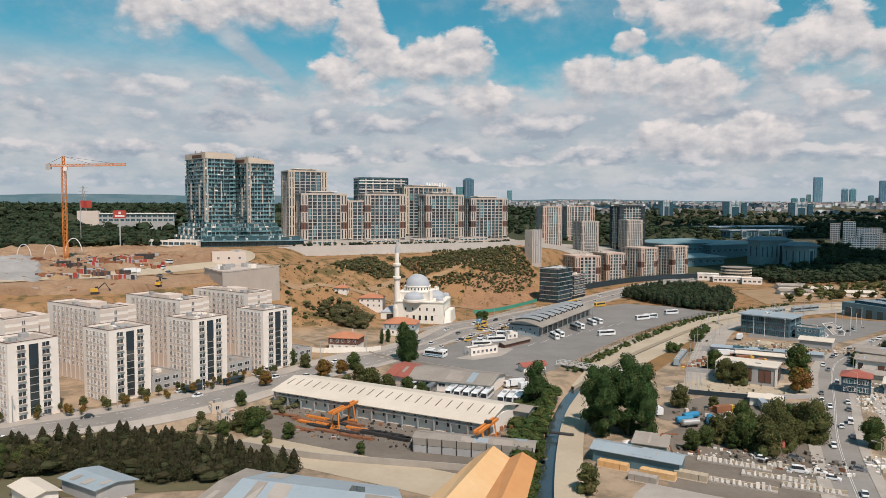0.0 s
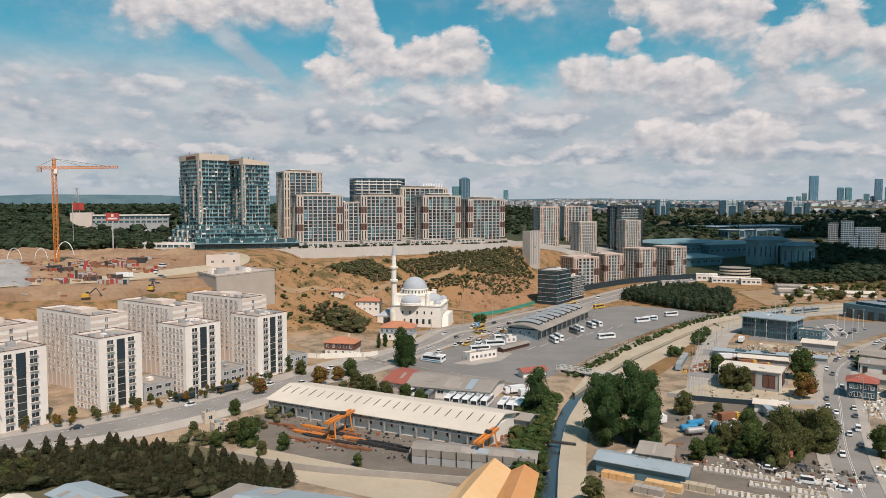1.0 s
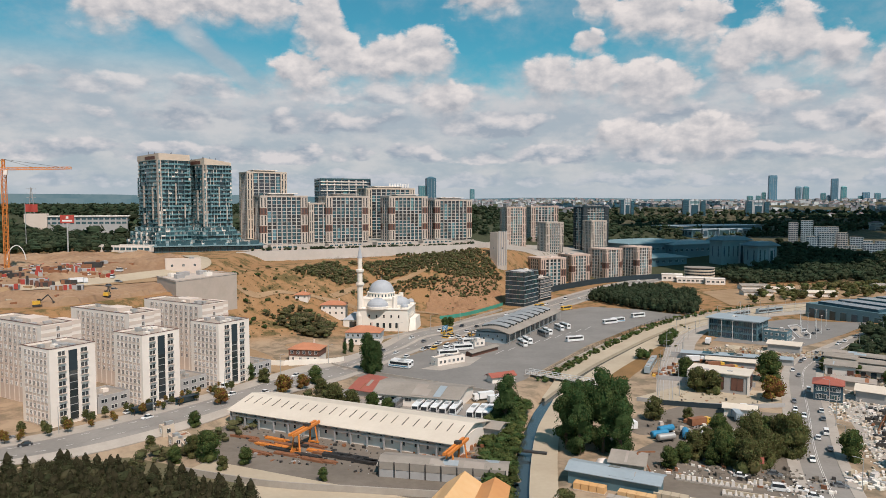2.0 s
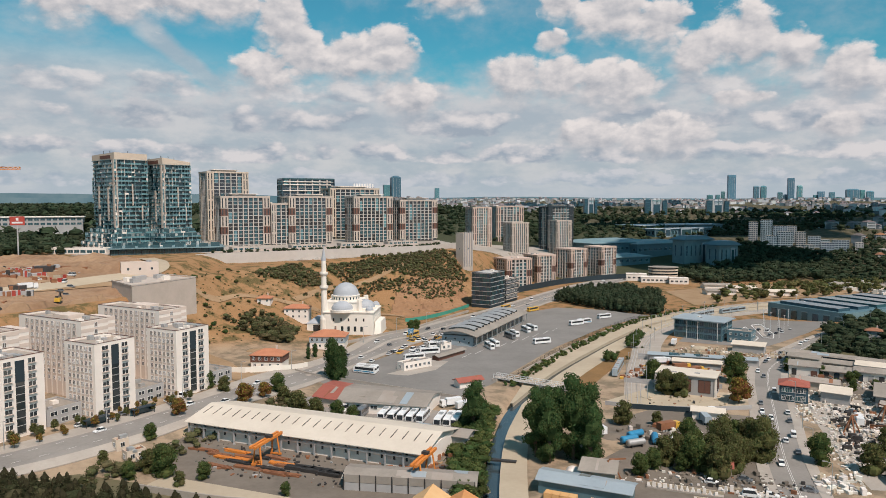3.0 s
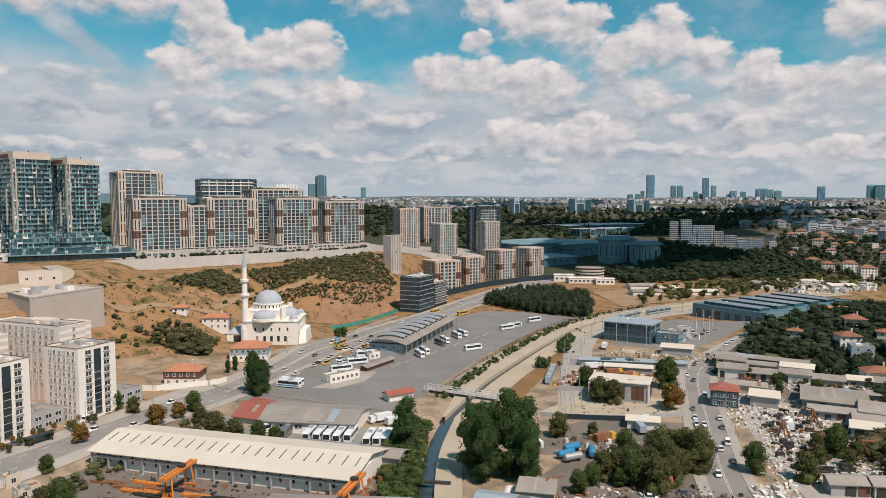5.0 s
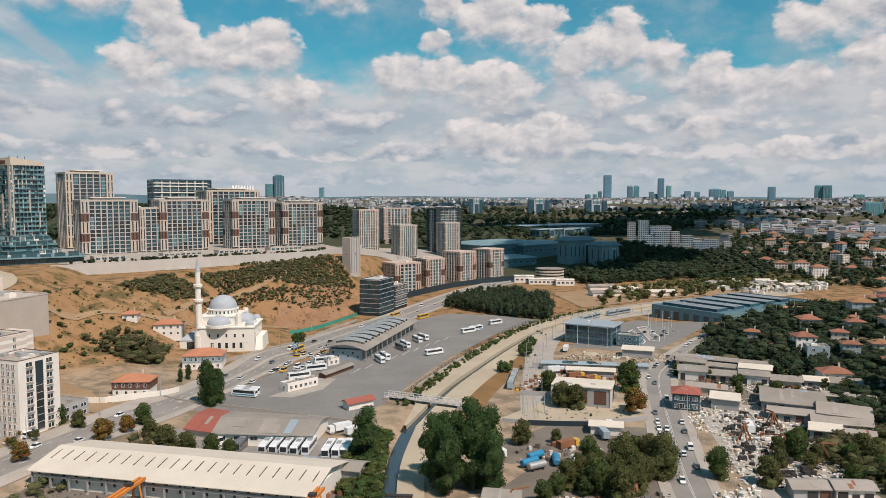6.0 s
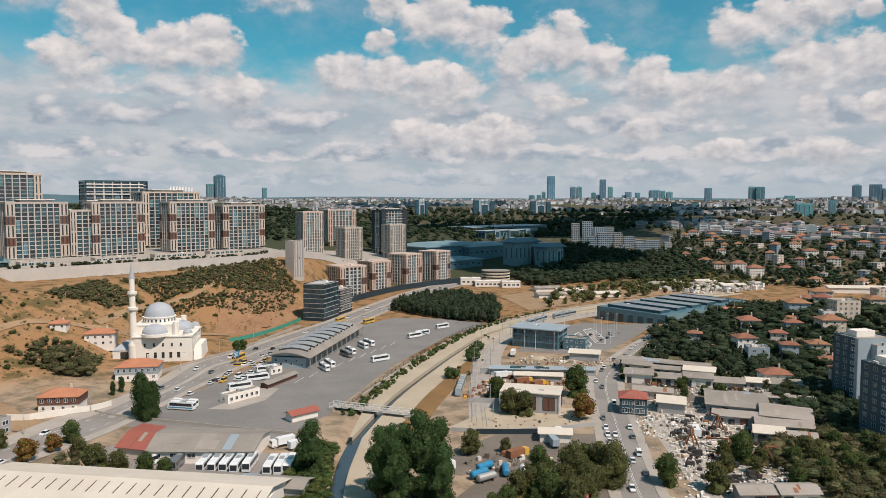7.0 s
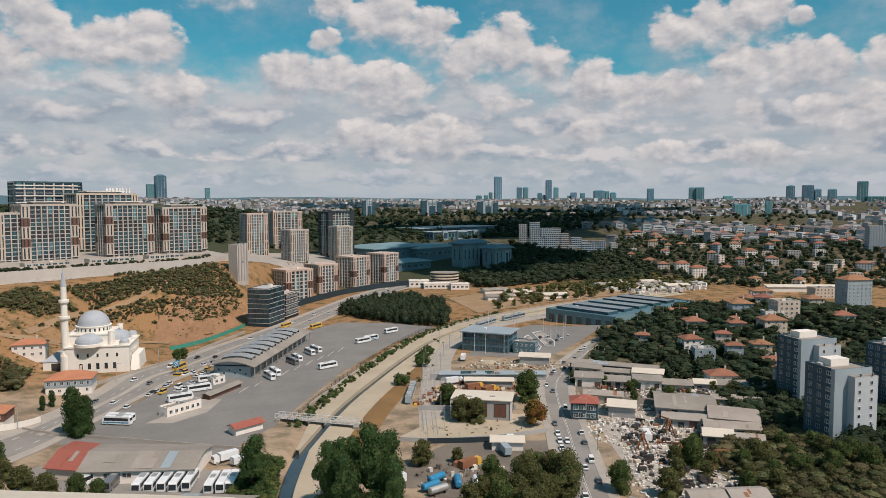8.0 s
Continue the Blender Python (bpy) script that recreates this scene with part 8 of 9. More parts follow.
def gantry(x, y, rz):
    root = thing("gantry_crane", pose(x, y, 2.05, 0, 0, rz), "orange portal gantry crane in the steel yard", "crane", "gantry cranes")
    for s in (-1, 1):
        for k in (-1.6, 1.6):
            g = Mesh(CRANE_ORANGE)
            g.beam((s * 5.5, k, 0), (s * 5.0, k * 0.5, 6.2), 0.45)
            part("leg", g, root)
        g = Mesh(CRANE_ORANGE)
        g.beam((s * 5.5, -2.0, 0.5), (s * 5.5, 2.0, 0.5), 0.5)
        part("sill_beam", g, root)
    for k in (-0.7, 0.7):
        g = Mesh(CRANE_ORANGE)
        g.beam((-8, k, 6.6), (8, k, 6.6), 0.8)
        part("bridge_beam", g, root)
    part("trolley", cube_of(DARK_STEEL), root, "", (1.5, 0, 6.9), 0, (1.6, 2.0, 0.9))
    part("cab", cube_of(CRANE_ORANGE), root, "", (4.4, 0.9, 4.8), 0, (1.3, 1.3, 1.6))


gantry(-34, 246, 66)
gantry(14, 226, 64)
rng = random.Random(61)
for i in range(16):
    x, y = rng.uniform(-58, -26), 0
    y = 262 - (x + 58) * 0.52 - rng.uniform(0, 16)
    m = rng.choice((RUST, RUST, DARK_STEEL, CRANE_ORANGE))
    root = thing("beam_stack", pose(x, y, 2.1, 0, 0, -27 + rng.uniform(-6, 6)), {RUST.name: "stack of rusty steel beams on the ground", DARK_STEEL.name: "stack of dark steel beams on the ground", CRANE_ORANGE.name: "stack of orange painted steel beams"}[m.name], "beam stack", "steel stock")
    for k in range(7):
        part("beam", cube_of(m), root, "", (rng.uniform(-.3, .3), (k % 4) * 0.55 - 0.8, 0.35 * (k // 4)), rng.uniform(-1, 1), (rng.uniform(7, 11), 0.4, 0.33))
for i in range(8):
    x = -24 + i * 2.6
    y = 240 - i * 1.35 - rng.uniform(0, 6)
    root = thing("pipe_stack", pose(x, y, 2.1, 0, 0, -27 + rng.uniform(-10, 10)), "heap of dark steel pipes in the yard", "pipe stack", "steel stock")
    for k in range(6):
        a, z = (k % 3) * 0.7 - 0.7, 0.3 + 0.55 * (k // 3)
        g = Mesh(DARK_STEEL)
        g.beam((-3.5, a, z), (3.5, a + rng.uniform(-.2, .2), z), 0.5)
        part("pipe", g, root)


def wall_run(name, points, h, t, mat, label, lift=0.0, level=None, cat="wall"):
    """A wall along a line, following the ground."""
    c = polyline(points, 6.0)
    g = Mesh(mat)
    rows = []
    for i, p in enumerate(c):
        d = (c[min(i + 1, len(c) - 1)] - c[max(i - 1, 0)]).normalized()
        n = Vector((d.y, -d.x, 0)) * t / 2
        z = H(p.x, p.y) + lift
        top = z + h if level is None else level
        rows.append([(p.x - n.x, p.y - n.y, z - 4.5), (p.x - n.x, p.y - n.y, top), (p.x + n.x, p.y + n.y, top), (p.x + n.x, p.y + n.y, z - 4.5)])
    for a, b in zip(rows, rows[1:]):
        for k in range(3):
            g.poly([a[k], a[k + 1], b[k + 1], b[k]])
    g.poly(rows[0])
    g.poly(rows[-1][::-1])
    return tagged(new(name, g.data(name)), label, cat, "", "structure")


wall_run("retaining_wall", [(-124, 545), (-80, 568), (-38, 590), (8, 610), (52, 634), (74, 664), (98, 705)], 4, 0.8, PIER_PALE, "pale stone retaining wall along the hilltop", level=45.6)
wall_run("retaining_wall", [(-118, 560), (-78, 590), (-40, 612), (8, 634), (46, 660), (64, 700)], 3, 0.8, PALE_FRAME, "pale parapet wall of the hilltop terrace", level=46.3)
for k, (x, y, w) in enumerate(((-98, 592, 22), (-52, 616, 30), (-12, 638, 34), (26, 660, 30))):
    flat_building("terrace_shop", "low pale glazed shop along the hilltop terrace", x, y, 27, w, 9, 1, 2.8, PALE_FRAME, "shop", z=44.6, wins=4, glass=GLASS_TEAL, wsize=(3.0, 2.2), group="terrace shops", faces=("front",))
wall_run("garden_wall", [(-22, 418), (2, 436), (24, 470), (48, 508), (70, 540)], 1.6, 0.5, PAVING, "pale stone wall above the avenue")
wall_run("hoarding", [(22, 500), (42, 518), (62, 546), (74, 566)], 2.4, 0.2, GREEN_SHEET, "green sheet hoarding along the avenue", cat="hoarding")
wall_run("yard_wall", [(-37, 362), (-14, 346), (14, 326), (38, 309)], 1.2, 0.3, PAVING, "low pale wall round the bus yard")
wall_run("yard_wall", [(-68, 226), (-40, 214), (-12, 208), (8, 204)], 2.0, 0.4, PAVING, "pale block wall of the steel yard")
wall_run("yard_wall", [(92, 296), (108, 288), (130, 284), (147, 284)], 1.6, 0.3, GREY_WALL, "grey block wall of the lot")
wall_run("yard_wall", [(136, 376), (160, 366), (188, 352)], 3.0, 0.3, GREY_WALL, "dark grey wall of the depot")
wall_run("yard_wall", [(-66, 352), (-58, 350), (-40, 362), (-32, 372)], 2.6, 0.4, MOSQUE_STONE, "pale stone forecourt wall")


def footbridge():
    a, b = Vector((55, 340, 0)), Vector((83, 317, 0))
    L, d = (b - a).length, (b - a).normalized()
    m = (a + b) / 2
    root = thing("footbridge", pose(m.x, m.y, 2.2, 0, 0, math.degrees(math.atan2(d.y, d.x))), "white steel truss footbridge over the canal", "bridge")
    part("deck", cube_of(PAVING), root, "", (0, 0, 0.9), 0, (L, 3.0, 0.4))
    n = 12
    for s in (-1.6, 1.6):
        for z in (1.2, 2.9):
            g = Mesh(FRAME_WHITE)
            g.beam((-L / 2, s, z), (L / 2, s, z), 0.22)
            part("chord", g, root)
        for i in range(n + 1):
            x = -L / 2 + L * i / n
            g = Mesh(FRAME_WHITE)
            g.beam((x, s, 1.2), (x, s, 2.9), 0.18)
            part("post", g, root)
            if i < n:
                g = Mesh(FRAME_WHITE)
                g.beam((x, s, 1.2), (x + L / n, s, 2.9), 0.14)
                part("brace", g, root)
    for x in (-L / 2 + 1, L / 2 - 1):
        part("abutment", cube_of(PAVING), root, "", (x, 0, -1.0), 0, (2.4, 5, 1.9))


footbridge()
b = Mesh(DARK_STEEL)
b.box(0, 0, 0, 12, 1.6, 0.5)
solid("pipe_bridge", b, pose(38, 238, 2.2, 0, 0, -20), "narrow dark pipe bridge across the canal", "bridge")


def lamp_maker():
    root = thing("street_lamp", Matrix(), "tall grey street lamp with one arm", "street lamp", "street lamps")
    g = Mesh(STEEL)
    g.cyl(0, 0, -0.3, 9.5, 0.16, 0.09, 7)
    part("pole", g, root)
    g = Mesh(STEEL)
    g.beam((0, 0, 9.4), (0, -2.0, 9.8), 0.12)
    part("arm", g, root)
    part("lamp_head", cube_of(GREY_WALL), root, "", (0, -2.2, 9.72), 0, (0.35, 0.9, 0.16))
    return root


LAMP = Kind(lamp_maker)


def lamps(points, off, step):
    c = polyline(points, 1.0)
    for i in range(6, len(c) - 2, step):
        d = (c[i + 1] - c[i]).normalized()
        q = c[i] + Vector((d.y, -d.x, 0)) * off
        LAMP.place(q.x, q.y, math.degrees(math.atan2(d.y, d.x)) + (180 if off < 0 else 0) + 180)


lamps(MAIN_ROAD[1:9], -10.5, 34)
lamps(EAST_ROAD, 8.2, 32)
lamps(TRAM, -5.2, 24)


def tram(x, y, rz):
    root = thing("tram", pose(x, y, 2.3, 0, 0, rz), "grey and white articulated tram on the rails", "tram", "trams")
    for i in range(3):
        g = Mesh(ROOF_BLUEGREY)
        g.prism([(-4.4 + (i - 1) * 9.3, -1.25), (4.4 + (i - 1) * 9.3, -1.25), (4.4 + (i - 1) * 9.3, 1.25), (-4.4 + (i - 1) * 9.3, 1.25)], 0.35, 3.4, 0, None, 0.97)
        c = part("carriage", g, root)
        for s in (-1, 1):
            part("window_band", cube_of(CAR_GLASS), c, "", ((i - 1) * 9.3, s * 1.24, 1.4), 0, (8.0, 0.08, 1.2))
        part("roof_unit", cube_of(GREY_WALL), c, "", ((i - 1) * 9.3, 0, 3.38), 0, (4.5, 1.6, 0.4))
    for i in range(2):
        part("bellows", cube_of(DARK_STEEL), root, "", (-4.65 + i * 9.3, 0, 0.5), 0, (0.6, 2.2, 2.7))
    return root


tram(117, 352, 64)
tram(262, 520, 27)
tram(232, 505, 35)


# tanks and lorries in the earth lot
def tank(x, y, rz, mat, label):
    root = thing("tank", pose(x, y, 2.1, 0, 0, rz), label, "tank", "tanks")
    g = Mesh(mat)
    n = 14
    ring = [(1.15 * math.cos(2 * math.pi * i / n), 1.6 + 1.15 * math.sin(2 * math.pi * i / n)) for i in range(n)]
    prof = ((-3.4, 0.7), (-3.1, 1.0), (3.1, 1.0), (3.4, 0.7))
    k = len(g.v)
    for px, s in prof:
        g.v.extend((px, a * s, 1.6 + (b_ - 1.6) * s) for a, b_ in ring)
    for j in range(3):
        for i in range(n):
            i2 = (i + 1) % n
            g.f.append((k + j * n + i, k + j * n + i2, k + (j + 1) * n + i2, k + (j + 1) * n + i))
            g.m.append(0)
    for j in (0, 3):
        g.f.append(tuple(k + j * n + i for i in range(n)))
        g.m.append(0)
    part("vessel", g, root)
    for px in (-2, 2):
        part("cradle", cube_of(DARK_STEEL), root, "", (px, 0, 0), 0, (0.4, 2.0, 0.9))


for x, y, rz, m, l in ((85, 250, 20, BLUE_PAINT, "bright blue steel tank on cradles"), (89, 255, 25, BLUE_PAINT, "bright blue steel tank on cradles"), (94, 250, 70, BLUE_PAINT, "bright blue steel tank on cradles"), (86, 246.5, 15, STEEL, "grey steel tank on cradles"), (99, 247, 70, CAR_WHITE, "white tank on cradles")):
    tank(x, y, rz, m, l)


def lorry_maker(cab, box, label):
    def make():
        root = thing("lorry", Matrix(), label, "lorry", "vehicles")
        g = Mesh(cab)
        g.prism([(2.2, -1.2), (4.2, -1.2), (4.2, 1.2), (2.2, 1.2)], 0.6, 2.9, 0, None, 0.95)
        part("cab", g, root)
        part("windscreen", cube_of(CAR_GLASS), root, "", (4.17, 0, 1.7), 0, (0.1, 2.0, 0.8))
        g = Mesh(box)
        g.box(-1.4, 0, 0.9, 6.6, 2.45, 2.4)
        part("load_body", g, root)
        for x in (-3.4, -2.2, 3.2):
            for s in (-1, 1):
                part("wheel", BUS_WHEEL, root, "", (x, s * 1.05, 0.5))
        return root

    return Kind(make)


LORRY_W = lorry_maker(CAR_WHITE, CAR_WHITE, "white box lorry parked in a yard")
LORRY_B = lorry_maker(BLUE_PAINT, ROOF_BLUEGREY, "blue lorry with grey body in a yard")
LORRY_Y = lorry_maker(CAR_YELLOW, RUST, "yellow lorry with rusty body in a yard")
for x, y, rz, k in ((121, 270, 80, LORRY_B), (127, 276, 70, LORRY_W), (78, 262, 100, LORRY_W), (30, 300, 200, LORRY_W), (36, 296, 25, LORRY_W), (148, 350, 10, LORRY_Y), (152, 343, 30, LORRY_Y), (144, 364, 0, LORRY_W), (176, 262, 60, LORRY_W), (-190, 410, 30, LORRY_Y), (-170, 395, 40, LORRY_W), (104, 262, 20, LORRY_Y), (196, 312, 40, LORRY_W), (170, 410, 60, LORRY_W)):
    k.place(x, y, rz, 1.0, H(x, y) + 0.1)


# ---- marble and stone yards ----
def slab_rack(x, y, rz, n, seed):
    r = random.Random(seed)
    root = thing("slab_rack", pose(x, y, 2.06, 0, 0, rz), "low concrete rack with upright white marble slabs", "slab rack", "slab racks")
    part("plinth", cube_of(PAVING), root, "", (0, 0, 0), 0, (n * 1.5 + 1, 1.6, 0.4))
    part("rear_wall", cube_of(CONCRETE), root, "", (0, 1.4, 0), 0, (n * 1.5 + 1, 0.5, 1.1))
    for i in range(n):
        g = Mesh(MARBLE)
        lean = r.uniform(0.1, 0.35)
        w, h = r.uniform(0.8, 1.2), r.uniform(1.2, 2.0)
        g.prism([(-w / 2, -0.35), (w / 2, -0.3), (w / 2, 0.15), (-w / 2, 0.2)], 0, h * r.uniform(0.5, 1), 0, None, r.uniform(0.15, 0.95))
        part("slab", g, root, "", (-n * 0.75 + i * 1.5, -0.2, 0.5), r.uniform(-25, 25))


for k, (x, y, rz, n) in enumerate(((86, 209, -28, 13), (94, 198, -26, 12), (102, 205, -31, 9), (82, 193, -28, 11), (100, 190, -25, 10))):
    slab_rack(x, y, rz, n, k)
rng = random.Random(71)


def stone_heap(name, poly, n, gap, seed, label, mats=(MARBLE, CONCRETE, GREY_WALL), lo=0.5, hi=1.8):
    r = random.Random(seed)
    g = Mesh(*mats)
    for x, y in scatter(poly, n, gap, seed):
        s = r.uniform(lo, hi)
        g.box(x, y, H(x, y) - 0.1, s * r.uniform(0.7, 1.9), s * r.uniform(0.4, 1.0), s * r.uniform(0.3, 1.3), r.uniform(0, 180), r.choice(range(len(mats))) if r.random() < 0.4 else 0)
    return tagged(new(name, g.data(name)), label, "stone blocks", "", "stuff")


stone_heap("marble_blocks", [(152, 236), (148, 214), (180, 206), (206, 250), (196, 266), (190, 282), (180, 282), (166, 262)], 800, 0.8, 1, "white marble blocks, slabs and rubble in the yards", (MARBLE, CONCRETE, GREY_WALL, BEIGE_WALL), 0.3, 1.0)
stone_heap("marble_blocks", [(205, 312), (216, 304), (246, 300), (250, 306), (216, 328)], 240, 0.9, 2, "white marble blocks in front of the workshops", lo=0.4, hi=1.2)
stone_heap("stone_blocks", [(66, 218), (80, 212), (110, 196), (124, 206), (112, 216), (84, 226)], 80, 1.3, 3, "white stone blocks on the dusty yard", lo=0.3, hi=0.9)
stone_heap("marble_blocks", [(128, 216), (124, 204), (136, 202), (142, 216)], 60, 1.2, 4, "white marble rubble by the street")
stone_heap("marble_blocks", [(220, 260), (229, 256), (208, 238), (200, 242)], 160, 0.7, 61, "upright white marble slabs behind the workshops", (MARBLE, WHITE_WALL), 0.4, 1.3)
stone_heap("scrap_heap", [(-98, 172), (-84, 166), (-72, 172), (-84, 182)], 160, 0.9, 5, "heap of pale scrap and orange rubble", (MARBLE, ROOF_ORANGE, RUST))
stone_heap("yard_clutter", [(140, 340), (150, 330), (172, 336), (168, 352), (146, 364)], 110, 1.3, 6, "clutter of crates and scrap in a yard", (RUST, ROOF_WHITE, GREY_WALL, CAR_YELLOW))
stone_heap("yard_clutter", [(160, 392), (210, 366), (220, 384), (176, 404)], 170, 1.6, 7, "pale building rubble on the depot ground", (CONCRETE, MARBLE, RUST), 0.4, 1.5)
stone_heap("yard_clutter", [(-10, 250), (14, 226), (28, 232), (30, 246)], 60, 1.5, 8, "rusty steel offcuts beside the warehouse", (RUST, DARK_STEEL, DIRT))
stone_heap("yard_clutter", [(76, 262), (84, 252), (120, 248), (128, 256), (100, 268)], 60, 2.0, 9, "dark earth heaps and scrap on the lot", (DIRT_GREY, RUST, MARBLE))
stone_heap("yard_clutter", [(200, 330), (212, 352), (246, 316), (256, 300), (238, 268), (222, 282), (214, 304)], 420, 1.0, 30, "crates, scrap and offcuts between the workshops", (DIRT_GREY, RUST, MARBLE, DARK_STEEL, GREY_WALL), 0.4, 1.6)
stone_heap("yard_clutter", [(152, 236), (148, 214), (180, 206), (206, 250), (196, 266), (190, 282), (180, 282), (166, 262)], 320, 1.2, 31, "dark scrap and racks among the marble", (DARK_STEEL, GREY_WALL, BEIGE_WALL, DIRT_GREY, RUST), 0.5, 1.8)
stone_heap("steel_offcuts", [(-62, 262), (-54, 240), (-14, 221), (12, 216), (14, 228), (-20, 248), (-52, 268)], 220, 1.2, 33, "rusty and dark steel offcuts strewn over the yard", (DARK_STEEL, RUST, DIRT_GREY, GREY_WALL), 0.25, 0.85)
stone_heap("river_yard", [(440, 590), (520, 600), (560, 640), (470, 680), (420, 660)], 320, 2.5, 10, "white frames and pallets in the yards by the river", (MARBLE, CONCRETE, STEEL), 1.5, 4)
for x, y, h, rz in ((166, 252, 6.5, 40), (172, 240, 6, 120), (186, 262, 6.5, 70), (178, 230, 6, 10), (68, 220, 6, 30)):
    root = thing("derrick", pose(x, y, 2.05, 0, 0, rz), "rusty derrick crane over the stone yard", "crane", "derricks")
    for s in (-1, 1):
        g = Mesh(RUST)
        g.beam((s * 3, -2, 0), (s * 0.4, 0, h), 0.4)
        part("leg", g, root)
        g = Mesh(RUST)
        g.beam((s * 3, 2, 0), (s * 0.4, 0, h), 0.35)
        part("leg", g, root)
    g = Mesh(RUST)
    g.beam((0, 0, h), (7, 0, h * 0.8), 0.45)
    part("boom", g, root)


# ---- building site on the western plateau ----
def tower_crane(x, y):
    z = H(x, y)
    root = thing("tower_crane", pose(x, y, z, 0, 0, 8), "orange lattice tower crane on the building site", "tower crane")
    h = 99.0 - z

    def lattice(a, b, w, step):
        g = Mesh(CRANE_ORANGE)
        a, b = Vector(a), Vector(b)
        d = (b - a).normalized()
        s = Vector((1, 0, 0)) if abs(d.z) > 0.5 else Vector((0, 1, 0))
        u = d.cross(s)
        L = (b - a).length
        cs = [s * i * w / 2 + u * j * w / 2 for i, j in ((-1, -1), (1, -1), (1, 1), (-1, 1))]
        for c in cs:
            g.beam(a + c, b + c, 0.28)
        n = int(L / step)
        for k in range(n):
            p, q = a + d * L * k / n, a + d * L * (k + 1) / n
            for i in range(4):
                g.beam(p + cs[i], q + cs[(i + 1) % 4], 0.16)
                g.beam(q + cs[i], q + cs[(i + 1) % 4], 0.14)
        return g

    part("mast", lattice((0, 0, -1), (0, 0, h), 2.0, 2.4), root)
    part("jib", lattice((0, 0, h + 0.8), (34, 0, h + 1.6), 1.2, 2.2), root)
    part("counter_jib", lattice((-9, 0, h + 0.8), (0, 0, h + 0.8), 1.3, 2.2), root)
    part("peak", lattice((0, 0, h + 1), (0, 0, h + 6), 1.2, 2.0), root)
    part("cab", cube_of(WHITE_WALL), root, "", (1.6, -1.4, h - 2.4), 0, (1.8, 1.6, 2.4))
    part("counterweight", cube_of(GREY_WALL), root, "", (-8, 0, h - 1.6), 0, (2.6, 1.8, 3.0))
    for e in ((30, 0, h + 1.8), (16, 0, h + 1.5), (-8.5, 0, h + 1.3)):
        g = Mesh(DARK_STEEL)
        g.beam((0, 0, h + 6), e, 0.14)
        part("tie_rod", g, root)


tower_crane(-218, 418)
stone_heap("site_clutter", [(-262, 420), (-200, 396), (-160, 410), (-158, 440), (-215, 452)], 150, 2.6, 20, "red formwork, timber and steel on the building site", (RUST, RED_PAINT, GREY_WALL, CONCRETE), 1.0, 3.2)
stone_heap("site_clutter", [(-300, 330), (-200, 330), (-150, 372), (-200, 392), (-300, 370)], 90, 3.2, 21, "stacked timber and rubble beside the haul road", (DIRT, CONCRETE, RUST, GREY_WALL), 0.8, 2.6)
fr = random.Random(66)
for x, y, w, d, hgt, rot in ((-190, 420, 15, 7, 3, 14), (-176, 428, 9, 6, 6, 12), (-206, 432, 14, 7, 3, 8), (-196, 400, 10, 6, 2.6, 24), (-182, 384, 9, 5, 3, 30), (-222, 412, 10, 6, 2.4, 4), (-208, 392, 8, 5, 2.2, 16), (-195, 410, 22, 4, 3.4, 12), (-196, 440, 24, 4, 3.2, 10), (-187, 385, 12, 5, 4.0, 20), (-198, 370, 20, 4, 2.6, 14), (-171, 384, 15, 4, 3.2, 18)) + tuple((x, y, fr.uniform(6, 12), fr.uniform(3, 6), fr.uniform(1.6, 4), fr.uniform(0, 40)) for x, y in scatter([(-211, 380), (-221, 430), (-208, 436), (-178, 440), (-173, 387), (-186, 366), (-199, 360)], 11, 7, 67)):
    root = thing("formwork", pose(x, y, H(x, y), 0, 0, rot), "red and grey concrete formwork on the building site", "formwork", "formwork")
    part("base", cube_of(DARK_STEEL if w < 10 else GREY_WALL), root, "", (0, 0, -1), 0, (w, d, hgt * 0.7 + 1))
    for i in range(int(w / 2)):
        part("panel", cube_of(fr.choice((RED_PAINT, RUST, BROWN_PANEL, DARK_STEEL))), root, "", (-w / 2 + 1 + i * 2 + fr.uniform(-.3, .3), -d / 2 - 0.2 + fr.uniform(-1, 1), 0), fr.uniform(-12, 12), (fr.uniform(1.0, 2.0), 0.4, hgt * fr.uniform(0.5, 1.2)))
g = Mesh(PALE_FRAME)
g.prism([(-120, 393), (-98, 433), (-120, 450), (-138, 418)], 20, 40.6)
deck = thing("site_deck", Matrix(), "raised pale concrete deck with high retaining walls", "deck")
part("deck_body", g, deck)
for a, e in (((-120, 393), (-98, 433)), ((-98, 433), (-120, 450)), ((-138, 418), (-120, 393))):
    a, e = Vector((*a, 40.6)), Vector((*e, 40.6))
    g = Mesh(PALE_FRAME)
    g.beam(a + Vector((0, 0, 0.5)), e + Vector((0, 0, 0.5)), 0.5)
    part("deck_parapet", g, deck)
for x, y, w in ((-126, 425, 7), (-118, 433, 5), (-112, 424, 4), (-124, 412, 5), (-130, 418, 3)):
    part("deck_unit", cube_of(GREY_WALL if w > 4 else WHITE_WALL), deck, "", (x, y, 40.6), 55, (w, 3, 2.2))
flat_building("site_pavilion", "pale boxy pavilion beside the haul road", -134, 452, 20, 20, 9, 1, 7, PINK_WALL, "pavilion", z=H(-134, 452) - 0.5, wins=6, group="")
podium = flat_building("tower_podium", "low dark glazed podium round the tall towers", -152, 580, 14, 78, 30, 1, 5.6, DARK_WALL, "podium", z=43.0, wins=5, glass=GLASS_TEAL, wsize=(4.4, 3.6), roofm=TEAL_SLAB, group="hilltop buildings", faces=("front", "left"), framem=TEAL_CLAD)
part("roof_edge", cube_of(TEAL_SLAB), podium, "pale teal roof edge", (0, -1.0, 5.7), 0, (80, 33, 0.5))
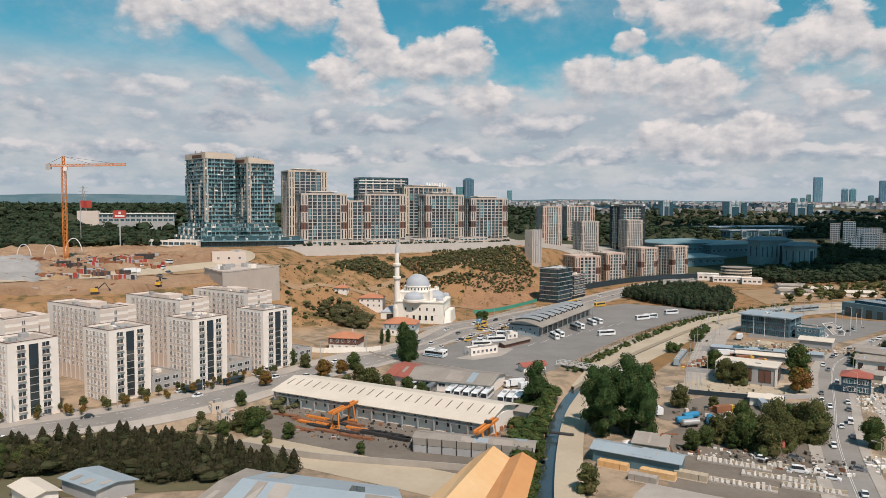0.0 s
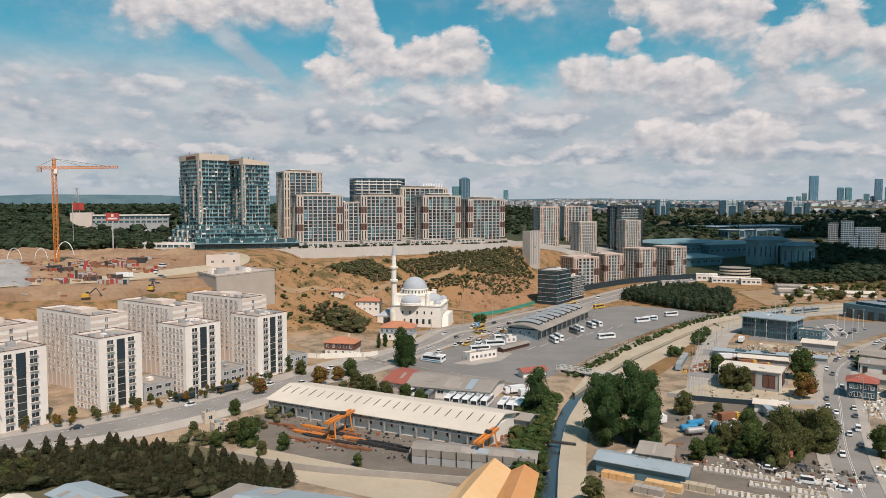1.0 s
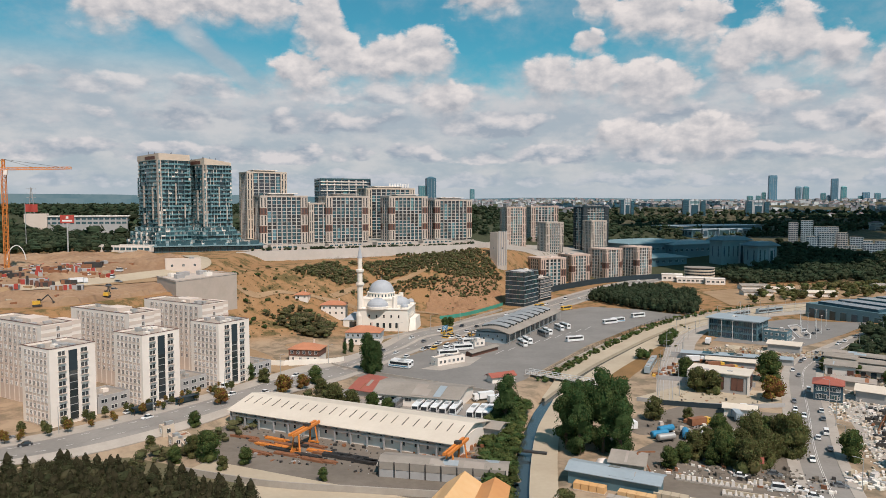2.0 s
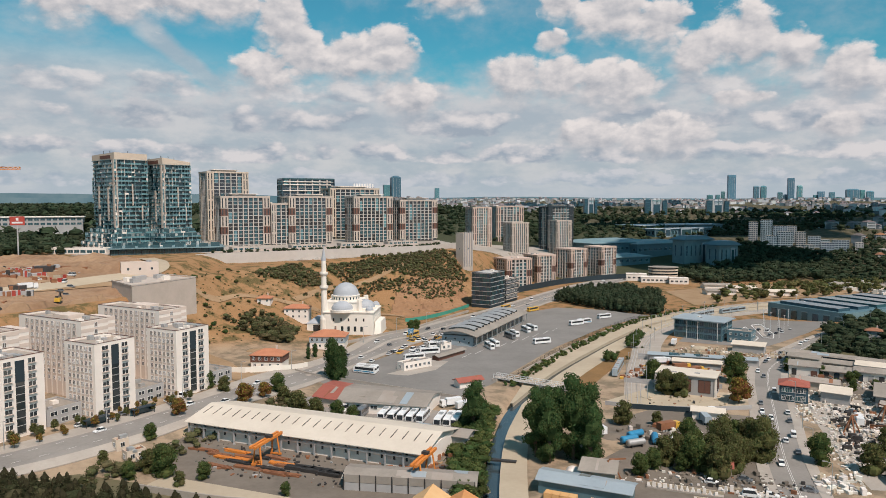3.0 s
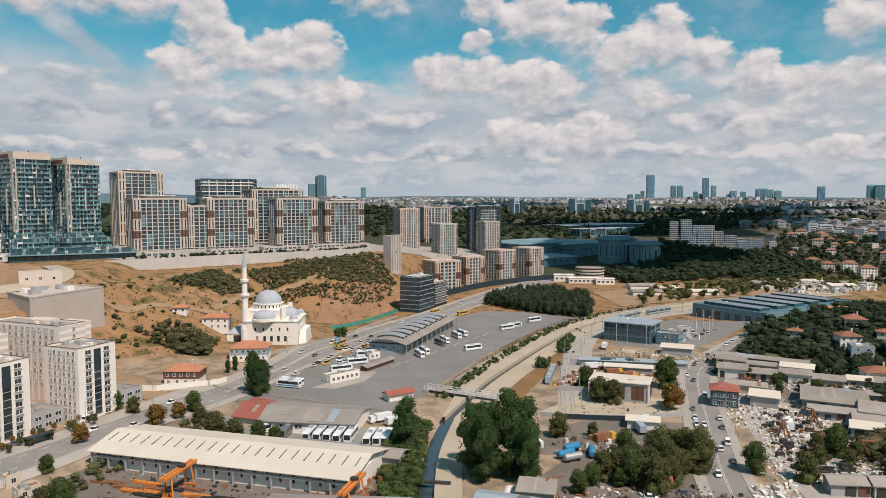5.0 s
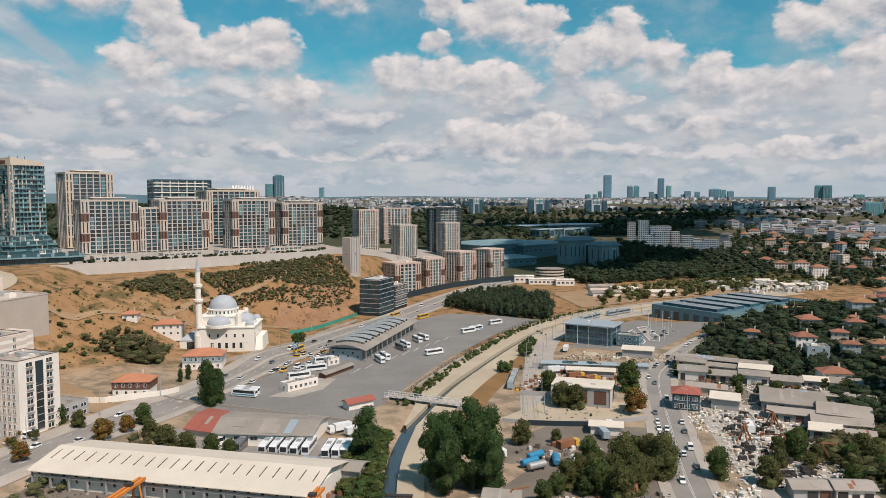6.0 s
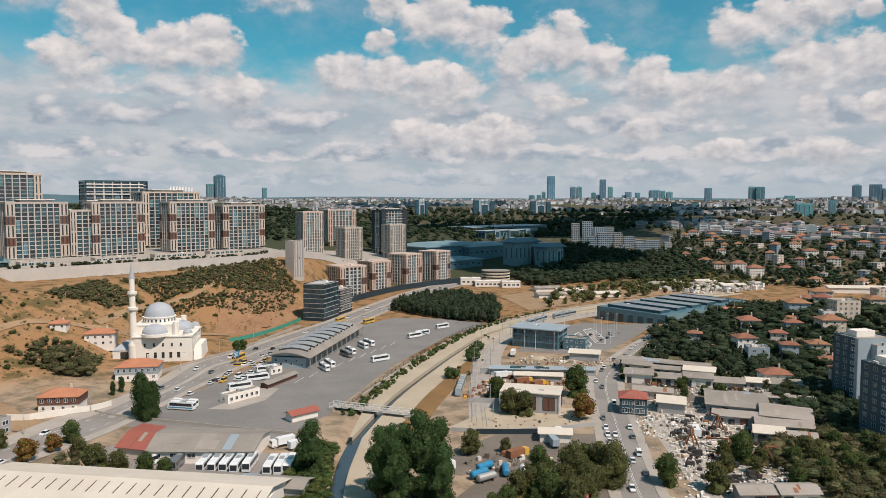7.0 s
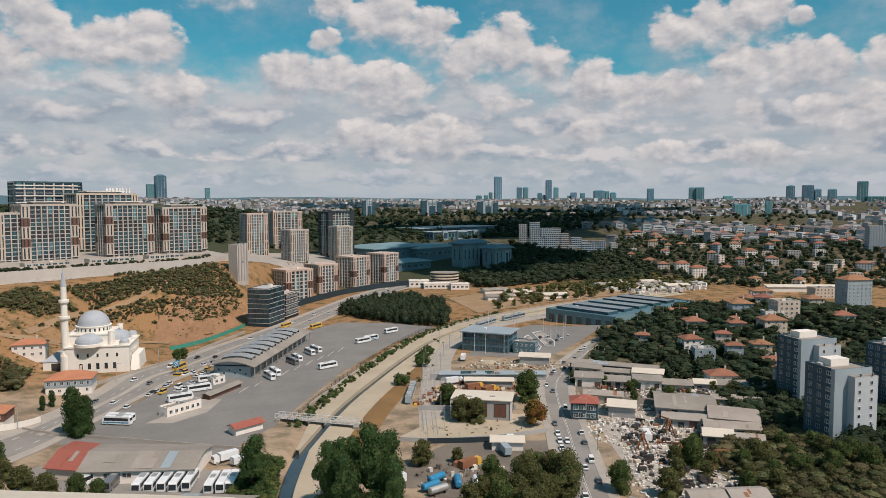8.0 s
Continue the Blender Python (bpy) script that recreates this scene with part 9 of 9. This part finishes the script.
for i in range(9):
    part("terrace_screen", cube_of(GLASS_TEAL), podium, "", (-34 + 8.4 * i, -13.5 + (i % 3) * 2.2, 6.2), 0, (6.5, 0.3, 2.0 + (i * 7 % 3) * 0.6))
hall = flat_building("entrance_hall", "long low white hall beside the tall towers", -216, 584, -12, 46, 12, 1, 4.6, WHITE_WALL, "hall", z=43.5, wins=5, glass=GLASS_TEAL, wsize=(4.2, 2.2), group="hilltop buildings", faces=("front",), framem=GREY_WALL)


def excavator(x, y, rz):
    root = thing("excavator", pose(x, y, H(x, y) + 0.2, 0, 0, rz), "yellow tracked excavator on the site", "excavator", "excavators")
    for s in (-1.2, 1.2):
        part("track", cube_of(DARK_STEEL), root, "", (0, s, 0), 0, (4, 0.7, 0.9))
    part("house", cube_of(CAR_YELLOW), root, "", (-0.4, 0, 1.0), 0, (3.2, 2.4, 1.6))
    part("cab", cube_of(CAR_GLASS), root, "", (0.8, 0.7, 2.4), 0, (1.4, 1.0, 1.0))
    g = Mesh(DARK_STEEL)
    g.beam((1, 0, 2), (4.5, 0, 5.2), 0.5)
    part("boom", g, root)
    g = Mesh(DARK_STEEL)
    g.beam((4.5, 0, 5.2), (6.8, 0, 1.6), 0.4)
    part("arm", g, root)
    part("bucket", cube_of(DARK_STEEL), root, "", (6.7, 0, 0.8), 0, (1, 1.2, 1.0))


excavator(-170, 352, 30)
excavator(-150, 380, 100)
# billboard, flag and masts
x, y = -243, 545
bb = thing("billboard", pose(x, y, H(x, y), 0, 0, 22), "red roadside billboard on a tall mast", "billboard")
part("mast", cube_of(STEEL), bb, "", (0, 0, -1), 0, (0.9, 0.9, 24))
part("board", cube_of(RED_PAINT), bb, "", (0, 0, 23), 0, (9, 0.8, 6))
part("lettering", cube_of(FRAME_WHITE), bb, "white bar of lettering", (0, -0.43, 24.2), 0, (6.5, 0.06, 1.2))
part("emblem", cube_of(FRAME_WHITE), bb, "white emblem", (0, -0.43, 26.2), 0, (1.6, 0.06, 1.8))
x, y = -300, 600
fl_ = thing("flagpole", pose(x, y, H(x, y), 0, 0, 10), "red flag on a tall white pole", "flag")
part("pole", cube_of(STEEL), fl_, "", (0, 0, 0), 0, (0.4, 0.4, 38))
g = Mesh(RED_PAINT)
n = 8
for i in range(n):
    a, c = 0.7 * math.sin(i * 0.9), 0.7 * math.sin((i + 1) * 0.9)
    g.poly([(i * 1.1, a, 31), ((i + 1) * 1.1, c, 31), ((i + 1) * 1.1, c, 37), (i * 1.1, a, 37)])
part("flag", g, fl_, "red flag with a white emblem")
for x, y in ((-330, 980), (-290, 1000), (-520, 1050), (-190, 990)):
    root = thing("pylon", pose(x, y, H(x, y), 0, 0, 20), "grey lattice electricity pylon on the horizon", "pylon", "pylons")
    g = Mesh(GREY_WALL)
    for i, j in ((-1, -1), (1, -1), (1, 1), (-1, 1)):
        g.beam((i * 4, j * 4, -2), (i * 0.5, j * 0.5, 44), 0.5)
    for k in range(6):
        f = 1 - k / 6.4
        g.beam((-4 * f, -4 * f, k * 7), (4 * f - 0.6, -4 * f + 0.6, k * 7 + 7), 0.35)
    part("lattice", g, root)
    for zz in (30, 36, 42):
        part("arm", cube_of(GREY_WALL), root, "", (0, 0, zz), 0, (12, 0.5, 0.5))
far_white = flat_building("roadside_hall", "long pale modern hall with dark glazing beyond the trees", -392, 905, 16, 108, 26, 2, 5.0, GREY_WALL, "hall", z=54, wins=6, glass=GLASS_TEAL, wsize=(4.8, 2.6), group="", sink=14, framem=GREY_WALL)
part("roof_edge", cube_of(WHITE_WALL), far_white, "white roof edge", (0, 0, 10.2), 0, (111, 29, 0.9))
part("end_block", cube_of(PINK_WALL), far_white, "blush end block", (-44, -10, -10), 0, (24, 12, 24))
# bridge parapet along the lower street
wall_run("viaduct", [(116, 632), (150, 672), (186, 708), (226, 734), (270, 752)], 1.0, 1.0, DARK_WALL, "dark raised street wall below the apartment blocks", level=7.2)


# a cloud overhead that shades the hollow
def cloud(x, y, z, sx, sy, seed):
    r = random.Random(seed)
    g = Mesh(CLOUD_MAT)
    for i in range(26):
        a, q = r.uniform(0, 6.28), math.sqrt(r.random())
        rr = r.uniform(0.28, 0.5) * (1.1 - 0.5 * q)
        cx_, cy_ = q * math.cos(a) * sx * 0.75, q * math.sin(a) * sy * 0.75
        g.lathe([(0.05, -30), (rr * sx * 0.75, -28), (rr * sx, 0), (rr * sx * 0.8, 40), (rr * sx * 0.4, 70), (0.05, 80)], 14, 0, cx_, cy_)
    return solid("cloud", g, Matrix.Translation((x, y, z)), "white cumulus cloud high over the valley", "cloud", "", "structure", True)


cloud(633, 442, 720, 150, 150, 4)
cloud(876, 894, 720, 300, 320, 6)
cloud(1212, 1108, 780, 300, 330, 8)
cloud(1904, 1381, 1300, 420, 420, 9)
cloud(1288, 2172, 1400, 450, 420, 10)


# containers and stacked goods of the stone yard
for x, y, rz, l, m, lab in ((50, 207, -31, 9, ROOF_ORANGE, "faded orange covered stack in the stone yard"), (61, 200, -31, 10, ROOF_ORANGE, "faded orange covered stack in the stone yard"), (60, 207, -31, 10, MOSQUE_STONE, "stack of cream stone blocks"), (70, 199, -31, 9, CONCRETE, "stack of pale stone blocks"), (56, 197, -31, 8, PAVING, "grey covered stack in the stone yard")):
    root = thing("goods_stack", pose(x, y, 2.06, 0, 0, rz), lab, "stack", "stone yard stacks")
    part("pallet", cube_of(BEIGE_WALL), root, "", (0, 0, 0), 0, (l, 3.0, 0.2))
    for i in range(4):
        part("pack", cube_of(m), root, "", (-l / 2 + l * (i + 0.5) / 4, 0, 0.2), 0, (l / 4 - 0.12, 2.7, 1.7))


# earth mounds of the building site
def mound(x, y, r, h, seed, mat, label):
    rr = random.Random(seed)
    g = Mesh(mat)
    n, k = 22, 8
    pr = []
    for j in range(k + 1):
        f = j / k
        pr.append((r * (1 - f) + 0.02, h * (1 - (1 - f) ** 2) * (1 if j else 0) - (0.6 if j == 0 else 0)))
    g.lathe(pr, n)
    g.v = [(a * (1 + 0.28 * noise.noise((a / 4 + seed, b / 4, c))), b * (1 + 0.28 * noise.noise((a / 4, b / 4 + seed, c))), c + 0.35 * h * noise.noise((a / 3, b / 3, seed)) * (c > 0)) for a, b, c in g.v]
    return solid("earth_mound", g, pose(x, y, H(x, y), 0, 0, rr.uniform(0, 360)), label, "earth mound", "earth mounds", "", True)


rng = random.Random(91)
for k, (x, y) in enumerate(scatter([(-290, 372), (-200, 350), (-140, 400), (-135, 440), (-180, 470), (-290, 450)], 9, 12, 92)):
    m, lab = rng.choice(((DIRT, "sandy earth mound on the building site"), (DIRT_RED, "reddish earth mound on the building site"), (DIRT_GREY, "grey rubble mound on the building site")))
    mound(x, y, rng.uniform(3, 6), rng.uniform(1.6, 3.0), k, m, lab)
for k, (x, y, r, h, m) in enumerate(((82, 258, 5, 1.2, DIRT_GREY), (98, 262, 4, 1.0, DIRT_GREY), (60, 228, 3, 1.5, MARBLE), (180, 398, 5, 1.2, CONCRETE), (196, 390, 5, 1.0, CONCRETE), (-60, 400, 6, 1.0, DIRT), (44, 545, 6, 2.0, DIRT_RED))):
    mound(x, y, r, h, 50 + k, m, "low heap of loose rubble on the ground")
# arched white frames at the edge of the site
for x, y, s in ((-262, 452, 1.0), (-240, 470, 1.3), (-250, 460, 0.9)):
    g = Mesh(FRAME_WHITE)
    for i in range(10):
        a, c = math.pi * i / 10, math.pi * (i + 1) / 10
        g.beam((-4 * math.cos(a), 0, 9 * math.sin(a)), (-4 * math.cos(c), 0, 9 * math.sin(c)), 0.35)
    solid("arch_frame", g, pose(x, y, H(x, y), 0, 0, 20) @ Matrix.Scale(s, 4), "tall white steel arch on the building site", "arch", "white arches")
# low buildings between the housing blocks, and kiosks on the footway
for i in range(3):
    c = Vector((-121 + 21.8 * i, 260 + 25 * i, 0)) + U * 25 + V * 9
    flat_building("estate_pavilion", "low grey pavilion between the apartment blocks", c.x, c.y, ROT, 13, 14, 2, 2.8, GREY_WALL, "pavilion", z=5.3, wins=3.4, group="estate pavilions", wsize=(2.6, 1.5))
for x, y in ((-84, 288), (-96, 276)):
    kb = thing("bus_shelter", pose(x, y, H(x, y) + 0.2, 0, 0, 50), "dark roofed shelter beside the avenue", "shelter", "shelters")
    part("roof", cube_of(DARK_WALL), kb, "", (0, 0, 2.7), 0, (9, 2.6, 0.3))
    part("back_panel", cube_of(GLASS_TEAL), kb, "", (0, 1.1, 0.2), 0, (8.6, 0.1, 2.4))
    for s in (-4, 4):
        part("post", cube_of(DARK_STEEL), kb, "", (s, -1.0, 0), 0, (0.2, 0.2, 2.7))
# huts beside the steel yard
for x, y, rz, w, d in ((-76, 252, 40, 6, 4), (-70, 244, 30, 5, 4), (-82, 258, 42, 4, 3)):
    flat_building("yard_hut", "small rusty-roofed hut beside the avenue", x, y, rz, w, d, 1, 2.8, BEIGE_WALL, "hut", wins=2.4, roofm=RUST, group="yard huts", sink=2)
# overhead line masts of the tramway
c = polyline(TRAM, 1.0)
for i in range(8, len(c) - 2, 26):
    d = (c[i + 1] - c[i]).normalized()
    q = c[i] + Vector((d.y, -d.x, 0)) * 3.4
    root = thing("catenary_mast", pose(q.x, q.y, 2.1, 0, 0, math.degrees(math.atan2(d.y, d.x))), "slim grey overhead line mast of the tramway", "mast", "overhead line masts")
    part("pole", cube_of(STEEL), root, "", (0, 0, 0), 0, (0.25, 0.25, 8))
    part("bracket", cube_of(STEEL), root, "", (0, 2.2, 6.8), 0, (0.12, 4.4, 0.12))


# kerbed islands and tall poles of the depot yard
for pts in ([(233, 453), (239, 459), (227, 422), (221, 415), (217, 417)], [(246, 465), (254, 468), (243, 433), (235, 420), (231, 424)]):
    ring = [Vector((*p, 0)) for p in pts]
    mid = sum(ring, Vector()) / len(ring)
    g = Mesh(FRAME_WHITE)
    for i, p in enumerate(ring):
        g.beam(p + Vector((0, 0, 2.2)), ring[(i + 1) % len(ring)] + Vector((0, 0, 2.2)), 0.5)
    tagged(new("kerb", g.data("kerb")), "white painted kerb round a traffic island", "kerb", "", "structure")
    g = Mesh(PAVING)
    inner = [(mid + (p - mid) * 0.8) for p in ring]
    g.prism([(p.x, p.y) for p in inner], 2.0, 2.24)
    tagged(new("traffic_island", g.data("traffic_island")), "pale paved island in the depot yard", "island", "", "structure")


def pole_maker():
    root = thing("light_pole", Matrix(), "tall slim white light pole in the depot yard", "light pole", "depot light poles")
    g = Mesh(FRAME_WHITE)
    g.cyl(0, 0, -0.3, 11.0, 0.17, 0.08, 6)
    part("pole", g, root)
    part("lamp_head", cube_of(GREY_WALL), root, "", (0, 0, 10.9), 0, (1.4, 0.4, 0.2))
    return root


POLE = Kind(pole_maker)
for x, y in ((185, 427), (188, 419), (197, 413), (206, 419), (256, 468), (241, 440), (249, 447), (238, 419), (250, 434), (266, 456), (261, 459), (232, 465), (228, 482), (231, 500)):
    POLE.place(x, y, x * 13)
# sheet fences and clutter of the lots
wall_run("yard_wall", [(112, 330), (130, 322), (150, 314)], 2.2, 0.3, GREY_WALL, "dull grey sheet fence of the lot", cat="fence")
wall_run("yard_wall", [(100, 290), (116, 284), (134, 279)], 2.0, 0.25, DARK_WALL, "dark sheet fence between the lots", cat="fence")
stone_heap("yard_clutter", [(98, 300), (112, 292), (140, 288), (150, 300), (120, 312)], 45, 2.2, 34, "scattered timber and rubble on the concrete lot", (CONCRETE, RUST, DARK_STEEL), 0.3, 1.1)
stone_heap("yard_clutter", [(112, 336), (126, 330), (150, 330), (160, 345), (146, 368), (130, 360)], 150, 1.4, 35, "crates, mixers and scrap along the track", (RUST, CAR_YELLOW, GREY_WALL, MARBLE, DARK_STEEL), 0.5, 1.8)
stone_heap("marble_blocks", [(184, 312), (198, 310), (216, 274), (194, 250), (188, 238), (168, 246), (158, 212), (138, 218), (150, 240), (160, 255), (158, 273)], 900, 0.85, 36, "upright white marble slabs and offcuts in the yards", (MARBLE, CONCRETE, BEIGE_WALL, DIRT_GREY), 0.3, 1.1)
stone_heap("yard_clutter", [(70, 222), (84, 214), (112, 198), (124, 208), (116, 220), (90, 232)], 170, 1.2, 37, "dark scrap and stone offcuts of the yard", (DIRT_GREY, DARK_STEEL, MARBLE, RUST), 0.3, 1.2)


# fence of the bus yard along the canal
fp = polyline([(58, 334), (101, 400), (144, 457), (180, 498), (216, 526)], 6.0)
root = thing("yard_fence", Matrix.Translation((0, 0, 2.1)), "dark steel fence along the edge of the bus yard", "fence")
for i, p in enumerate(fp):
    part("post", cube_of(DARK_STEEL), root, "", (p.x, p.y, 0), 0, (0.14, 0.14, 2.0))
for z in (0.5, 1.2, 1.9):
    g = Mesh(DARK_STEEL)
    k = 0
    for i, a in enumerate(fp):
        d = (fp[min(i + 1, len(fp) - 1)] - fp[max(i - 1, 0)]).normalized() * 0.05
        g.v.extend(((a.x - d.y, a.y + d.x, z - 0.05), (a.x - d.y, a.y + d.x, z + 0.05), (a.x + d.y, a.y - d.x, z + 0.05), (a.x + d.y, a.y - d.x, z - 0.05)))
        if i:
            for j in range(4):
                g.f.append((k - 4 + j, k - 4 + (j + 1) % 4, k + (j + 1) % 4, k + j))
                g.m.append(0)
        k += 4
    part("rail", g, root)
# blue direction sign over the avenue
sg = thing("road_sign", pose(22, 436, H(22, 436), 0, 0, 60), "blue direction sign on steel posts beside the avenue", "road sign")
for s in (-2.4, 2.4):
    part("post", cube_of(STEEL), sg, "", (s, 0, 0), 0, (0.2, 0.2, 6.5))
part("board", cube_of(BLUE_PAINT), sg, "", (0, -0.15, 4.0), 0, (6.4, 0.15, 2.8))
for i, w in enumerate((4.2, 3.2, 4.6)):
    part("lettering", cube_of(FRAME_WHITE), sg, "white bar of lettering", (-0.3, -0.24, 4.4 + 0.8 * i), 0, (w, 0.04, 0.35))
# roof sign of the hotel
hs = thing("roof_sign", pose(-8, 806, 97.2, 0, 0, HROT), "white letters of a roof sign as plain bars", "sign")
for i in range(8):
    part("letter", cube_of(FRAME_WHITE), hs, "", (i * 3.2 - 11, 0, 0), 0, (1.8, 0.5, 4.5))
part("frame", cube_of(DARK_STEEL), hs, "", (0, 0.5, 0), 0, (27, 0.3, 0.4))
